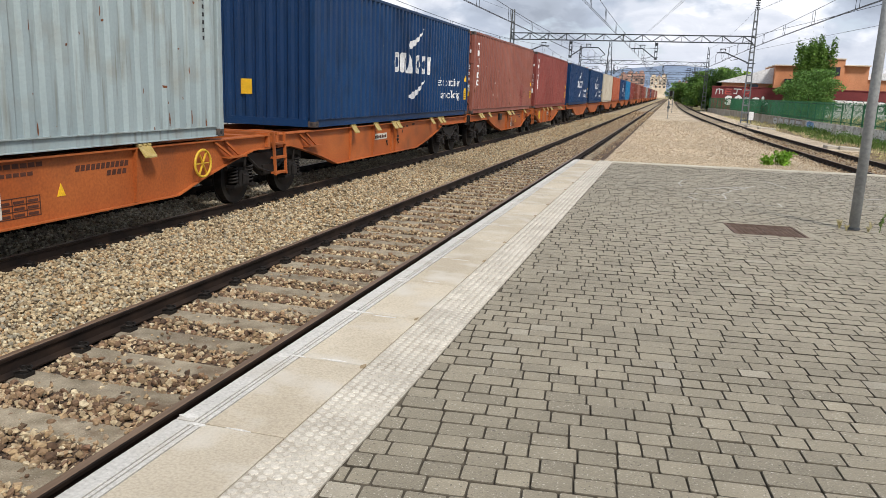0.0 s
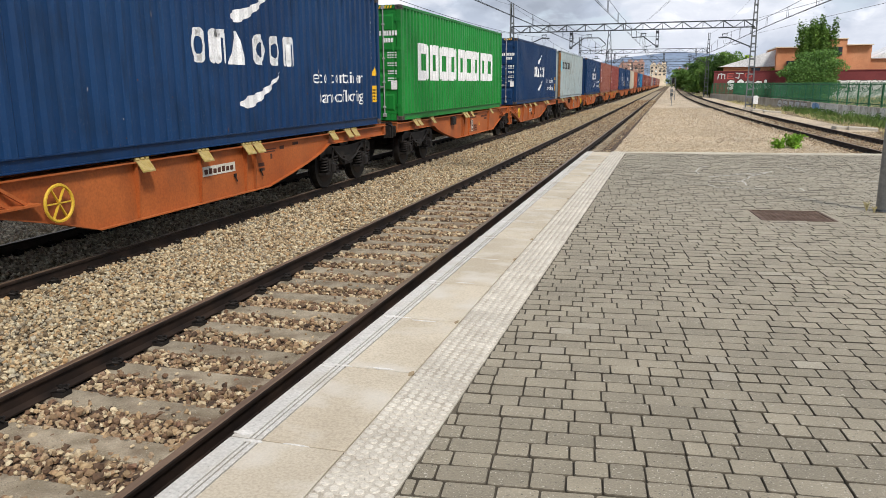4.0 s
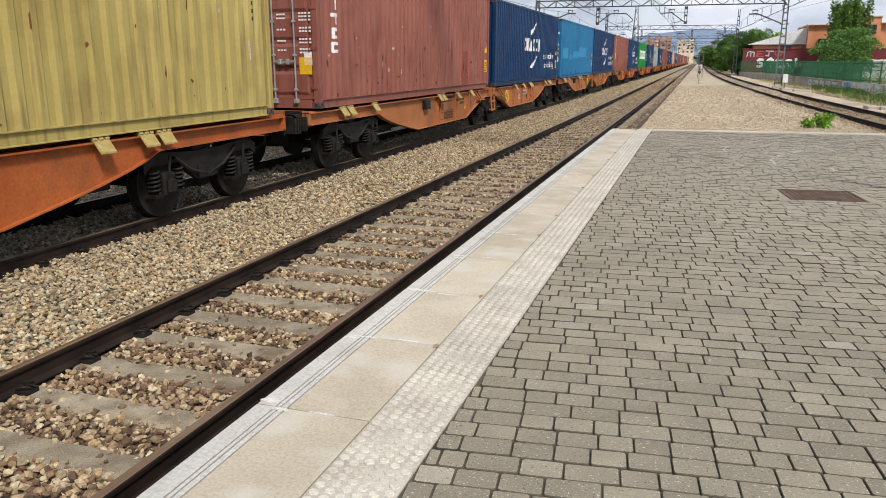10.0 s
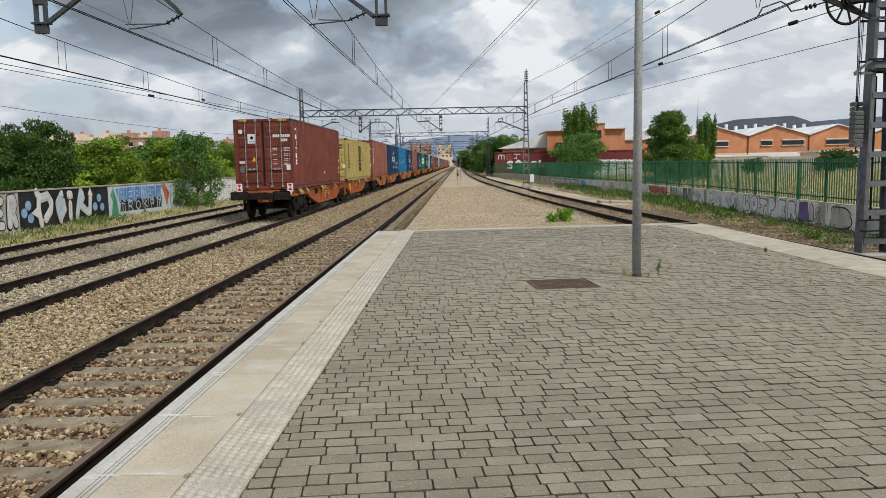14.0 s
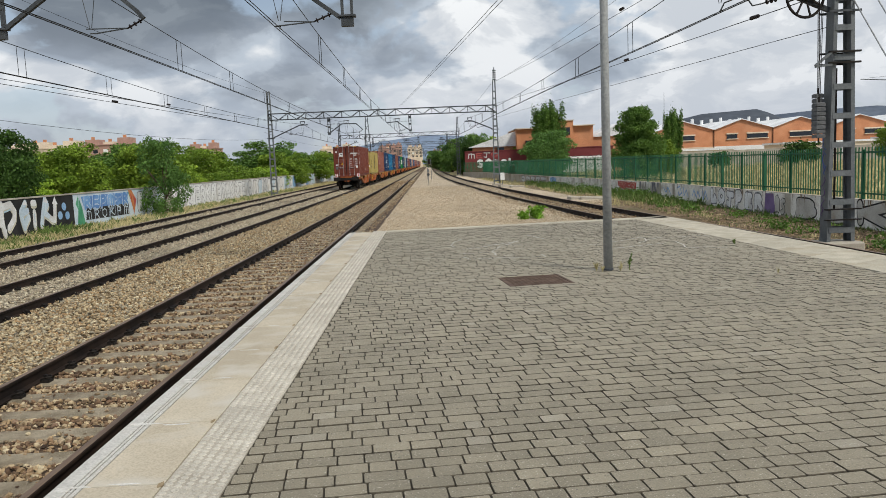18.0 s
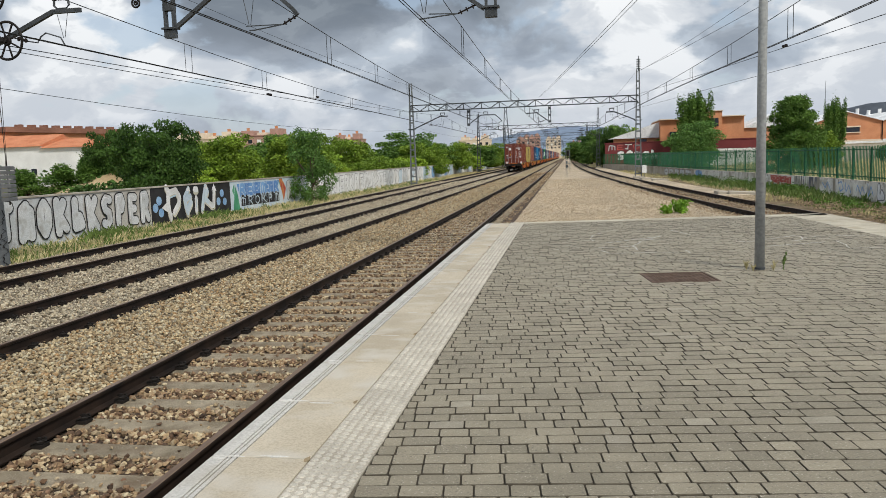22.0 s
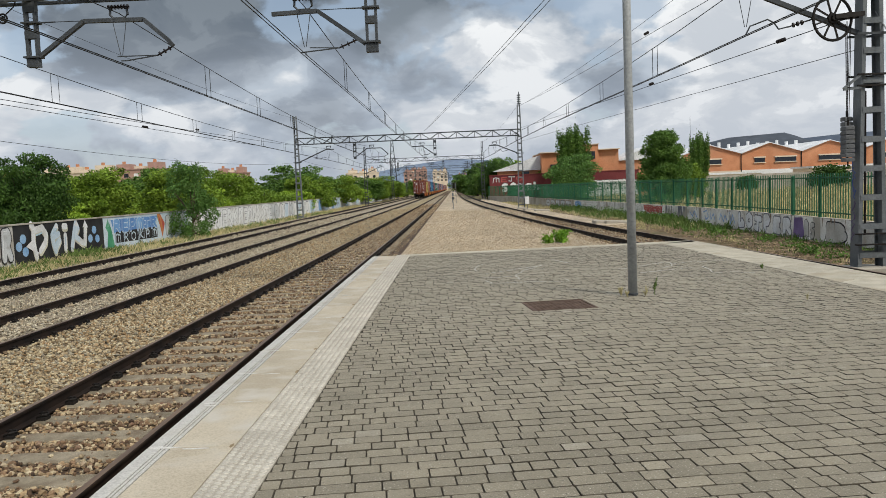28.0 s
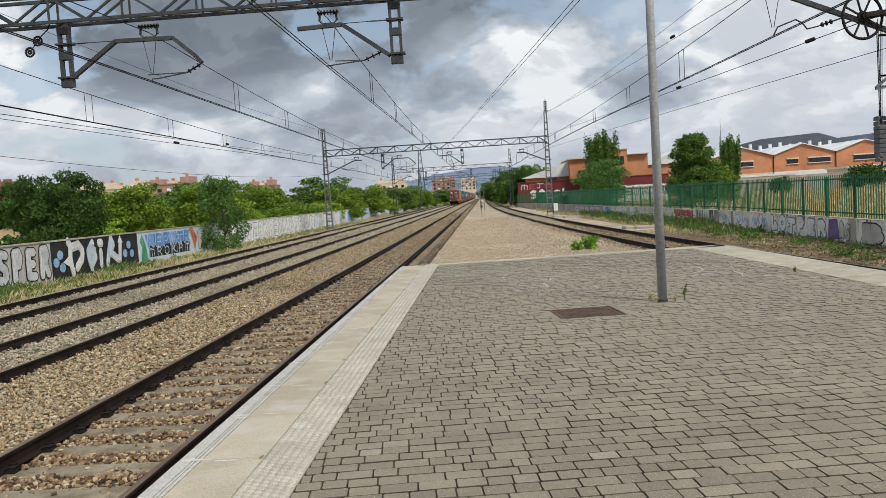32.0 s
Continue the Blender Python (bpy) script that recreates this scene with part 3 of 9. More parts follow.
strip("ballast_near_track_far", const(-2.75), const(0.15), RAIL_Z - 0.19, 52, 520, BALLAST_RUST, "rust-brown ballast of the platform track", 60, 0.3, 0.02)
strip("gravel_wedge", const(0.1), lambda y: right_x(y) - 1.3, RAIL_Z - 0.17, 0.4, 520, SAND, "pale sandy gravel between the tracks", 4, 0.3)
strip("ballast_right_track", lambda y: right_x(y) - 1.45, lambda y: right_x(y) + 1.45, RAIL_Z - 0.185, -80, 520, BALLAST_RUST, "rusty ballast of the curved track", 4, 0.3, 0.4)


# ---- tracks ----
def rail_profile():
    h, half = 0.16, ((0.07, 0.0), (0.07, 0.012), (0.012, 0.03), (0.010, 0.115), (0.034, 0.127), (0.036, 0.15), (0.030, 0.158))
    return [(a, z - h) for a, z in half] + [(0.026, 0.0), (-0.026, 0.0)] + [(-a, z - h) for a, z in reversed(half)]


def rail(axis, ys):
    prof, g = rail_profile(), Geo()
    n = len(prof)
    v = []
    for y in ys:
        v += [(axis(y) + a, y, RAIL_Z + z) for a, z in prof]
    for j in range(len(ys) - 1):
        for k in range(n):
            q = (j * n + k, j * n + (k + 1) % n, (j + 1) * n + (k + 1) % n, (j + 1) * n + k)
            g.f.append(q)
            g.s.append(1 if 6 <= k <= 8 else 0)
    g.v = v
    g.add([v[k] for k in range(n)], [tuple(range(n))])
    return g


SLEEPER_MESH = Geo().cbox(-1.3, 1.3, -0.13, 0.13, -0.20, 0.0, 0.015)
SLEEPER_MESH = SLEEPER_MESH.mesh("sleeper", [SLEEPER])


def clip_geo(g, x, y, z, side):
    s = side
    g.box(x - 0.05, x + 0.05, y - 0.055, y + 0.055, z - 0.02, z + 0.012)
    g.tube([(x - 0.045 * s, y - 0.05, z + 0.02), (x + 0.02 * s, y - 0.055, z + 0.045), (x + 0.05 * s, y - 0.02, z + 0.03), (x - 0.035 * s, y, z + 0.05),
            (x + 0.05 * s, y + 0.02, z + 0.03), (x + 0.02 * s, y + 0.055, z + 0.045), (x - 0.045 * s, y + 0.05, z + 0.02)], 0.011, 5)
    g.tube([(x, y, z), (x, y, z + 0.065)], 0.016, 6)
    return g


CLIP_MESH = {s: clip_geo(Geo(), 0, 0, 0, s).mesh("rail_clip", [STEEL_DARK]) for s in (-1, 1)}


def track(name, label, axis, straight, y0, count, near, clips, sunk=0.0):
    """Two rails on concrete sleepers with their fastenings."""
    t = thing(name, label, "railway track", kind="structure")
    ys = [-80, 520] if straight else list(np.arange(-80, 200, 3.0)) + [260, 400, 520]
    for s in (-1, 1):
        part("rail", rail(lambda y, s=s: axis(y) + s * GAUGE / 2, ys), [RAIL, RAIL_TOP], t)
    rest, fast = Geo(), Geo()
    for i in range(count):
        y = y0 + 0.6 * i
        x = axis(y)
        turn = 0.0 if straight else math.degrees(math.atan2(axis(y - 1) - axis(y + 1), 2.0))
        if i < near:
            ob = part("sleeper", SLEEPER_MESH, None, t)
            ob.matrix_basis = pose(x, y, RAIL_Z - 0.165 - sunk, 0, 0, turn)
        else:
            rest.cbox(x - 1.3, x + 1.3, y - 0.13, y + 0.13, RAIL_Z - 0.36, RAIL_Z - 0.165 - sunk, 0.015)
        for s in (-1, 1):
            for e in (-1, 1):
                cx = x + s * GAUGE / 2 + e * 0.11
                if i < clips:
                    ob = part("rail_clip", CLIP_MESH[e], None, t)
                    ob.matrix_basis = pose(cx, y, RAIL_Z - 0.145)
                elif i < clips + 120:
                    clip_geo(fast, cx, y, RAIL_Z - 0.145, e)
    if rest.v:
        tagged(part("sleeper_row", rest, SLEEPER, t, "concrete sleepers in a row"), kind="stuff")
    if fast.v:
        tagged(part("fastening_row", fast, STEEL_DARK, t, "dark rail fastenings in a row"), kind="stuff")
    return t


track("track_near", "railway track with rusty ballast and concrete sleepers beside the platform", const(NEAR_X), True, -30.9, 400, 120, 56)
track("track_middle", "railway track under the container train", const(MID_X), True, -30.6, 400, 80, 40, 0.012)
track("track_far", "outer railway track beside the graffiti wall", const(FAR_X), True, -30.3, 400, 60, 0, 0.015)
track("track_right", "curved railway track beside the green fence", right_x, False, -30.0, 400, 80, 0, 0.012)


# ---- loose stones ----
def stone_shape(sides, waist):
    """A closed stone between two tips: rings of corners and the triangles that join them."""
    v, f = [(0, 0, -1)], []
    for k, (z, r) in enumerate(waist):
        v += [(r * math.cos(2 * math.pi * (i + 0.5 * k) / sides), r * math.sin(2 * math.pi * (i + 0.5 * k) / sides), z) for i in range(sides)]
    v.append((0, 0, 1))
    n = len(waist)
    for i in range(sides):
        j = (i + 1) % sides
        f += [(0, 1 + j, 1 + i), (len(v) - 1, 1 + (n - 1) * sides + i, 1 + (n - 1) * sides + j)]
        for k in range(n - 1):
            a, b = 1 + k * sides, 1 + (k + 1) * sides
            f += [(a + i, a + j, b + i), (a + j, b + j, b + i)]
    return np.array(v, float), np.array(f)


STONES = {"near": stone_shape(4, ((-0.55, 0.95), (0.55, 0.95))), "far": stone_shape(4, ((0.0, 1.1),))}


def scatter_stones(name, label, mat, regions, seed):
    """Crushed stones thrown over the beds: regions of x0, x1, y0, y1, z, count, size."""
    rng = np.random.default_rng(seed)
    vs, fs, k = [], [], 0
    for x0, x1, y0, y1, z, count, size in regions:
        n = int(count)
        base, tris = STONES["near" if size < 0.05 and x0 > -6 and y1 < 8 else "far"]
        c = np.stack([rng.uniform(x0, x1, n), rng.uniform(y0, y1, n), z + rng.uniform(-0.4, 0.75, n) * size], 1)
        r = size * rng.uniform(0.65, 1.45, (n, 1, 1)) * rng.uniform(0.5, 1.15, (n, 1, 3))
        p = base[None] * rng.uniform(0.55, 1.0, (n, len(base), 3)) * r * 0.68
        ang = rng.uniform(0, 2 * math.pi, (n, 3))
        for ax in range(3):
            ca, sa = np.cos(ang[:, ax])[:, None], np.sin(ang[:, ax])[:, None]
            i, j = [(1, 2), (0, 2), (0, 1)][ax]
            a, b = p[:, :, i].copy(), p[:, :, j].copy()
            p[:, :, i], p[:, :, j] = ca * a - sa * b, sa * a + ca * b
        p[:, :, 2] *= 0.85
        vs.append((p + c[:, None]).reshape(-1, 3))
        fs.append((tris[None] + (k + len(base) * np.arange(n))[:, None, None]).reshape(-1, 3))
        k += len(base) * n
    ob = new(name, raw_mesh(name, np.concatenate(vs), np.concatenate(fs), mat))
    return tagged(ob, label, "ballast stones", "", "stuff")


ZB = RAIL_Z - 0.185
rusty, pale, grey, wedge = [], [], [], []
for i in range(-20, 72):
    y = -18.9 + 0.6 * i + 0.13
    d = 300 if i < -2 else 820 if i < 14 else 520 if i < 30 else 260
    s = 0.046 if i < 14 else 0.049 if i < 30 else 0.055
    far = i >= 8
    rusty.append((-2.44, -0.88, y - (0.0 if far else 0.04), y + (0.34 if far else 0.38), ZB - (0.010 if far else 0.003), 1.56 * 0.42 * d, s))
    rusty.append((-2.44, -0.88, y + 0.10, y + 0.26, ZB + (0.002 if far else 0.016), 1.56 * 0.16 * d * 0.35, s))
    rusty.append((-2.44, -0.88, y - 0.26, y, ZB + 0.02, 1.56 * 0.26 * d * 0.07, s * 0.85))
    rusty.append((-0.72, -0.05, y, y + 0.6, ZB - 0.03, 0.6 * 0.6 * d * 0.6, s))
for y0, y1, d, s in ((24, 48, 110, 0.075), (48, 90, 40, 0.11)):
    rusty.append((-2.44, -0.88, y0, y1, ZB - 0.012, 1.56 * (y1 - y0) * d, s))
    rusty.append((-0.72, -0.05, y0, y1, ZB - 0.03, 0.67 * (y1 - y0) * d, s))
for i in range(60):
    y = 0.13 + 0.6 * i
    x = right_x(y)
    d, s = (260, 0.055) if i < 25 else (130, 0.07)
    rusty.append((x - 0.76, x + 0.76, y, y + 0.34, ZB - 0.008, 1.52 * 0.34 * d, s))
    rusty.append((x + 0.98, x + 1.4, y - 0.3, y + 0.3, ZB - 0.006, 0.42 * 0.6 * d, s))
    rusty.append((x - 1.7, x - 0.98, y - 0.3, y + 0.3, ZB - 0.006, 0.72 * 0.6 * d * 0.8, s))
for y0, y1, d, s in ((-31, -19, 300, 0.05), (-19, -8, 900, 0.042), (-8, 4, 520, 0.047), (4, 14, 300, 0.056), (14, 28, 170, 0.068), (28, 70, 60, 0.10)):
    pale.append((-5.08, -2.62, y0, y1, ZB + 0.008, 2.46 * (y1 - y0) * d, s))
for y0, y1, d, s in ((-31, -19, 150, 0.07), (-19, -6, 430, 0.048), (-6, 8, 320, 0.053), (8, 24, 180, 0.064), (24, 60, 45, 0.10)):
    grey.append((-9.2, -5.15, y0, y1, ZB + 0.002, 4.05 * (y1 - y0) * d, s))
    grey.append((-12.2, -9.2, y0, y1, ZB + 0.005, 3.0 * (y1 - y0) * d * 0.8, s))
for y0, y1, d, s in ((0.4, 12, 420, 0.038), (12, 26, 170, 0.055), (26, 55, 60, 0.08)):
    wedge.append((0.1, 7.6, y0, y1, RAIL_Z - 0.165, 7.5 * (y1 - y0) * d * 0.5, s))
scatter_stones("ballast_stones_rusty", "rust-brown crushed stone between concrete sleepers", RUST_STONE, rusty, 1)
scatter_stones("ballast_stones_pale", "pale tan crushed stone beside the rails", PALE_STONE, pale, 2)
scatter_stones("gravel_stones", "pale tan gravel stones at the end of the platform", WEDGE_STONE, wedge, 4)
scatter_stones("ballast_stones_grey", "greyish crushed stone round the far tracks", GREY_STONE, grey, 3)


# ---- platform ----
def platform_body():
    g = Geo()
    out = [(0.02, -60), (0.02, -0.02)] + [(8.20, 0.87)] + [(plat_edge(y) - 0.02, y) for y in (-5, -12, -20, -25, -40, -60)]
    return g.prism(out[::-1], "z", -0.95, -0.0125)


setting("platform_body", platform_body(), JOINT, "concrete core of the station platform", "platform")
plat = thing("platform_edge", "white concrete edge slabs with grooves along the platform", "platform edge", kind="structure")


def edge_slab():
    g = Geo()
    # a chamfered slab with two shallow grooves near the track
    xs = [(0.0, 0.074), (0.084, 0.099), (0.109, 0.134), (0.144, 0.565)]
    # lower body in the darker groove colour
    g.cbox(-0.02, 0.565, -0.497, 0.497, -0.16, -0.012, 0.006, 2)
    for a, b in xs:
        g.cbox(a if a else -0.02, b, -0.495, 0.495, -0.02, 0.0, 0.003, 0 if a < 0.12 else 1)
    return g.mesh("edge_slab", [SLAB_WHITE, SLAB_BEIGE, GROOVE])


SLAB = edge_slab()
for i in range(42):
    ob = part("edge_slab", SLAB, None, plat)
    ob.matrix_basis = pose(0, -0.65 - 1.0 * i, 0.0)

rs = random.Random(8)
CHIP = surf("brown_broken_mortar", (0.20, 0.15, 0.085), (0.32, 0.25, 0.16), 14, 70, 0.95, 0.6, 0.004)


def patch(cx, cy, a, b, n, top):
    """An uneven flat patch."""
    return Geo().prism([(cx + a * math.cos(6.2832 * k / n) * rs.uniform(0.6, 1.05), cy + b * math.sin(6.2832 * k / n) * rs.uniform(0.6, 1.05)) for k in range(n)], "z", -0.004, top)


for i in range(30):
    y0 = -0.15 - 1.0 * i
    # paint smeared over the grooves at each joint, and along the joint
    for k, (x, a, b) in enumerate(((0.10, 0.10, 0.016), (0.05, 0.06, 0.024), (0.33, 0.10, 0.008))):
        part("paint_smear", patch(x + rs.uniform(-0.03, 0.03), y0 + rs.uniform(-0.05, 0.05), a * rs.uniform(0.7, 1.2), b * rs.uniform(0.7, 1.3), 11, 0.0016 + 0.0007 * k), SMEAR, plat, "white paint smear")
    if i % 3 != 1:
        part("broken_corner", patch(0.556 + rs.uniform(-0.008, 0.004), y0 + rs.uniform(-0.05, 0.06), rs.uniform(0.012, 0.024), rs.uniform(0.03, 0.09), 9, 0.0012), CHIP, plat, "brown broken slab corner")


def tactile_tile():
    g = Geo()
    g.cbox(0.572, 0.915, -0.1635, 0.1635, -0.08, 0.0, 0.003)
    for i in range(6):
        for j in range(6):
            cx, cy = 0.572 + 0.031 + 0.0562 * i, -0.1365 + 0.055 * j + (0.0125 if i % 2 else -0.0125)
            ring = [(cx + r * math.cos(k * math.pi / 4), cy + r * math.sin(k * math.pi / 4), z) for r, z in ((0.0228, 0.0), (0.0196, 0.005)) for k in range(8)]
            g.add(ring, [(k, (k + 1) % 8, 8 + (k + 1) % 8, 8 + k) for k in range(8)] + [tuple(range(8, 16))])
    # the base between the discs takes a darker tone than the discs
    g.s[:18] = [1] * 18
    return g.mesh("tactile_tile", [TILE_DISC, TILE_BASE])


TILE = tactile_tile()
for i in range(126):
    ob = part("tactile_tile", TILE, None, plat)
    ob.matrix_basis = pose(0, -0.17 - 0.33 * i, 0.0)


def band(name, pts_a, pts_b, label):
    """A row of kerb slabs between two lines of points."""
    t = thing(name, label, "platform edge", kind="structure")
    for i in range(len(pts_a) - 1):
        (ax, ay), (bx, by), (cx, cy), (dx, dy) = pts_a[i], pts_a[i + 1], pts_b[i + 1], pts_b[i]
        mx, my = (ax + bx + cx + dx) / 4, (ay + by + cy + dy) / 4
        k = 0.994
        q = [(mx + (x - mx) * k, my + (y - my) * k) for x, y in ((ax, ay), (bx, by), (cx, cy), (dx, dy))]
        part("kerb_slab", Geo().prism(q, "z", -0.12, 0.0), CONCRETE, t)
    return t


def line(a, b, n):
    return [(a[0] + (b[0] - a[0]) * i / n, a[1] + (b[1] - a[1]) * i / n) for i in range(n + 1)]


band("platform_front_kerb", line((0.92, 0.08), (8.23, 0.9), 8), line((0.92, -0.36), (8.15, 0.36), 8), "white concrete kerb at the end of the platform")
band("platform_side_kerb", [(plat_edge(y), y) for y in np.arange(0.9, -24, -1.0)], [(plat_edge(y) - 1.0, y - 0.1) for y in np.arange(0.34, -24.6, -1.0)], "wide white concrete edge on the far side of the platform")


# ---- paving ----
def soiled(g):
    """Slot 1, joint sand, on the sides and worn rim of a block; slot 0 on its top."""
    return [0 if min(g.v[i][2] for i in q) > -0.001 else 1 for q in g.f]


def paver_geo(w, d, c, e):
    """A paver with rounded corners c and a worn rim e; sides in joint sand."""
    g = Geo()

    def ring(z, q):
        a, b, r = w - q, d - q, c
        return [(-a, -b + r, z), (-a + 0.3 * r, -b + 0.3 * r, z), (-a + r, -b, z), (a - r, -b, z), (a - 0.3 * r, -b + 0.3 * r, z), (a, -b + r, z),
                (a, b - r, z), (a - 0.3 * r, b - 0.3 * r, z), (a - r, b, z), (-a + r, b, z), (-a + 0.3 * r, b - 0.3 * r, z), (-a, b - r, z)]
    n = 12
    g.add(ring(-0.06, 0) + ring(-e, 0) + ring(0.0, e), [tuple(range(2 * n, 3 * n))] + [(r + i, r + (i + 1) % n, r + n + (i + 1) % n, r + n + i) for r in (0, n) for i in range(n)])
    g.s = soiled(g)
    return g


def paving():
    """Pavers in running bond, turned a little against the track; those by the walk are parts, the others one mesh."""
    rng = random.Random(5)
    t = thing("paving", "grey concrete block paving laid in running bond", "paving", kind="structure")
    sizes, pitch, slope = (0.222, 0.178, 0.150, 0.112), 0.1355, 0.11
    shapes = {L: paver_geo(L / 2 - 0.0016, pitch / 2 - 0.0032, 0.011, 0.0034).mesh("paver", [PAVER, JOINT]) for L in sizes}
    rest, parts = Geo(), 0
    turn = math.degrees(math.atan(slope))
    for row in range(-64, 158):
        x = 0.925 - rng.choice((0.05, 0.07, 0.1, 0.13))
        wob = rng.uniform(0, 6)
        while x < 10.2:
            L = rng.choice(sizes[:1] * 5 + sizes[1:2] * 2 + sizes[2:3] * 4 + sizes[3:])
            cx = x + L / 2
            y = -20.835 + pitch * row + slope * (cx - 0.92) + 0.010 * math.sin(cx * 1.3 + row * 0.02) + 0.0015 * math.sin(cx * 5 + wob)
            x += L
            lim = plat_edge(y) - 1.02
            a, b = max(cx - L / 2, 0.922), min(cx + L / 2, lim)
            if b - a < 0.045 or y < -29.0 or y + 0.065 > -0.37 + 0.0992 * (cx - 0.94) or (abs(0.993 * (cx - 3.43) + 0.118 * (y + 8.86)) < 0.43 + L * 0.42 and abs(0.993 * (y + 8.86) - 0.118 * (cx - 3.43)) < 0.44):
                continue
            dz = rng.uniform(-0.003, 0.002) + 0.006 * math.sin(cx * 0.9 + y * 0.7) * math.sin(y * 0.45)
            rz = turn + rng.uniform(-0.8, 0.8)
            full = b - a > L - 0.002
            if row >= 0 and full and parts < 300 and cx < 3.9 and -17.4 < y < -14.6:
                ob = part("paver", shapes[L], None, t)
                ob.matrix_basis = pose(cx, y, dz, rng.uniform(-0.8, 0.8), rng.uniform(-0.6, 0.6), rz)
                parts += 1
                continue
            w, m = (b - a) / 2 - 0.0016, (a + b) / 2
            if -20 < y < -4:
                g = paver_geo(w, pitch / 2 - 0.0032 - rng.uniform(0, 0.0012), min(0.011, 0.4 * w), 0.0034)
            else:
                g = Geo().box(-w + 0.003, w - 0.003, -pitch / 2 + 0.008, pitch / 2 - 0.008, -0.06, 0.0)
                g.s = [0 if min(g.v[i][2] for i in q) > -0.001 else 1 for q in g.f]
            if rng.random() < 0.025:
                g.s = [q or 2 for q in g.s]
            c, s = math.cos(radians(rz)), math.sin(radians(rz))
            tilt, roll = rng.uniform(-0.014, 0.014), rng.uniform(-0.008, 0.008)
            rest.add([(m + c * p - s * q, y + s * p + c * q, z + dz + tilt * q + roll * p) for p, q, z in g.v], g.f)
            rest.s[-len(g.s):] = g.s
    tagged(part("paver_field", rest, [PAVER_REST, JOINT, PAVER_PALE], t, "grey concrete pavers with dark joints"), kind="stuff")


paving()


# ---- container train ----
MOVING = []             # things of the train and their distance from its tail
STARTS = [0.2, 15.37, 29.22, 42.29, 55.56, 68.25, 81.52, 94.4, 108.13, 123.49, 137.54, 153.07, 165.98, 179.3, 193.4, 207.1, 221.0, 234.6, 248.2, 261.6]
STARTS += [275.6 + 13.6 * i for i in range(18)]
KINDS = ["brown", "yellow", "red", "blue", "sky", "blue", "red", "blue", "green", "blue", "grey", "blue", "red", "maroon", "blue", "blue", "beige", "orange", "blue", "sky",
         "maroon", "brown", "red", "brown", "maroon", "red", "grey", "brown", "maroon", "blue", "brown", "red", "maroon", "brown", "beige", "maroon", "brown", "red"]
REVERSED = (3, 5, 7, 10, 11, 14, 15)     # these stand with their plain end to the rear
LOW = (1,)                            # 8'6" high instead of 9'6"


def cpaint(name, a, b, rust, amt):
    return surf("container_paint_" + name, a, b, 0.35, 25, 0.48, 0.05, 0.003, rnd=0.07, dirt=rust, dirt_scale=1.7, dirt_amt=amt, flecks=0.12, streaks=tuple(0.6 * c for c in rust), tone=(0.94, 1.05))


CMAT = {"brown": cpaint("brown", (0.128, 0.031, 0.021), (0.166, 0.044, 0.029), (0.25, 0.082, 0.055), 0.5),
        "maroon": cpaint("maroon", (0.19, 0.045, 0.038), (0.24, 0.06, 0.05), (0.13, 0.03, 0.025), 0.5),
        "red": cpaint("red", (0.235, 0.083, 0.061), (0.286, 0.109, 0.081), (0.19, 0.0551, 0.0427), 0.6),
        "blue": cpaint("blue", (0.0035, 0.0262, 0.088), (0.0055, 0.0364, 0.112), (0.0035, 0.0219, 0.064), 0.6),
        "sky": cpaint("sky", (0.0103, 0.126, 0.29), (0.014, 0.16, 0.344), (0.0421, 0.193, 0.344), 0.5),
        "green": cpaint("green", (0.00988, 0.179, 0.0266), (0.0137, 0.22, 0.038), (0.0137, 0.129, 0.0228), 0.5),
        "grey": cpaint("grey", (0.262, 0.323, 0.338), (0.332, 0.399, 0.412), (0.238, 0.229, 0.184), 0.6),
        "beige": cpaint("beige", (0.46, 0.42, 0.34), (0.54, 0.50, 0.42), (0.3, 0.22, 0.14), 0.4),
        "orange": cpaint("orange", (0.32, 0.08, 0.04), (0.384, 0.112, 0.056), (0.24, 0.056, 0.032), 0.4),
        "yellow": cpaint("yellow", (0.352, 0.281, 0.0855), (0.432, 0.351, 0.123), (0.256, 0.187, 0.0665), 0.6)}
CASTING = surf("worn_casting_steel", (0.05, 0.045, 0.045), (0.12, 0.09, 0.075), 12, 50, 0.6, 0.2, 0.003, 0.2)
LOCK_STEEL = surf("zinc_locking_bar", (0.30, 0.31, 0.32), (0.42, 0.43, 0.44), 6, 40, 0.5, 0.05, 0.002, 0.4)
CLEN, CHALF = 12.192, 1.219
PITCH, DEEP = 0.2786, 0.046


def corrugate(y):
    """How far a side wall lies back from its outer plane at y."""
    q = ((y - 0.16) % PITCH) / PITCH
    for a, b, d0, d1 in ((0, 0.32, 0, 0), (0.32, 0.5, 0, 1), (0.5, 0.82, 1, 1), (0.82, 1.0, 1, 0)):
        if q <= b:
            return DEEP * (d0 + (d1 - d0) * (q - a) / (b - a))
    return 0.0


def breaks(y0, y1):
    out = []
    k = math.floor((y0 - 0.16) / PITCH)
    while 0.16 + k * PITCH < y1:
        out += [0.16 + (k + e) * PITCH for e in (0, 0.32, 0.5, 0.82)]
        k += 1
    return [y for y in out if y0 < y < y1]


def side_panel(H):
    ys = [0.15] + breaks(0.15, CLEN - 0.15) + [CLEN - 0.15]
    v = []
    for y in ys:
        x = CHALF - 0.008 - corrugate(y)
        v += [(x, y, 0.15), (x, y, H - 0.06), (x - 0.02, y, 0.15), (x - 0.02, y, H - 0.06)]
    f = []
    for j in range(len(ys) - 1):
        a, b = 4 * j, 4 * j + 4
        f += [(a, b, b + 1, a + 1), (a + 2, a + 3, b + 3, b + 2)]
    return Geo().add(v, f)


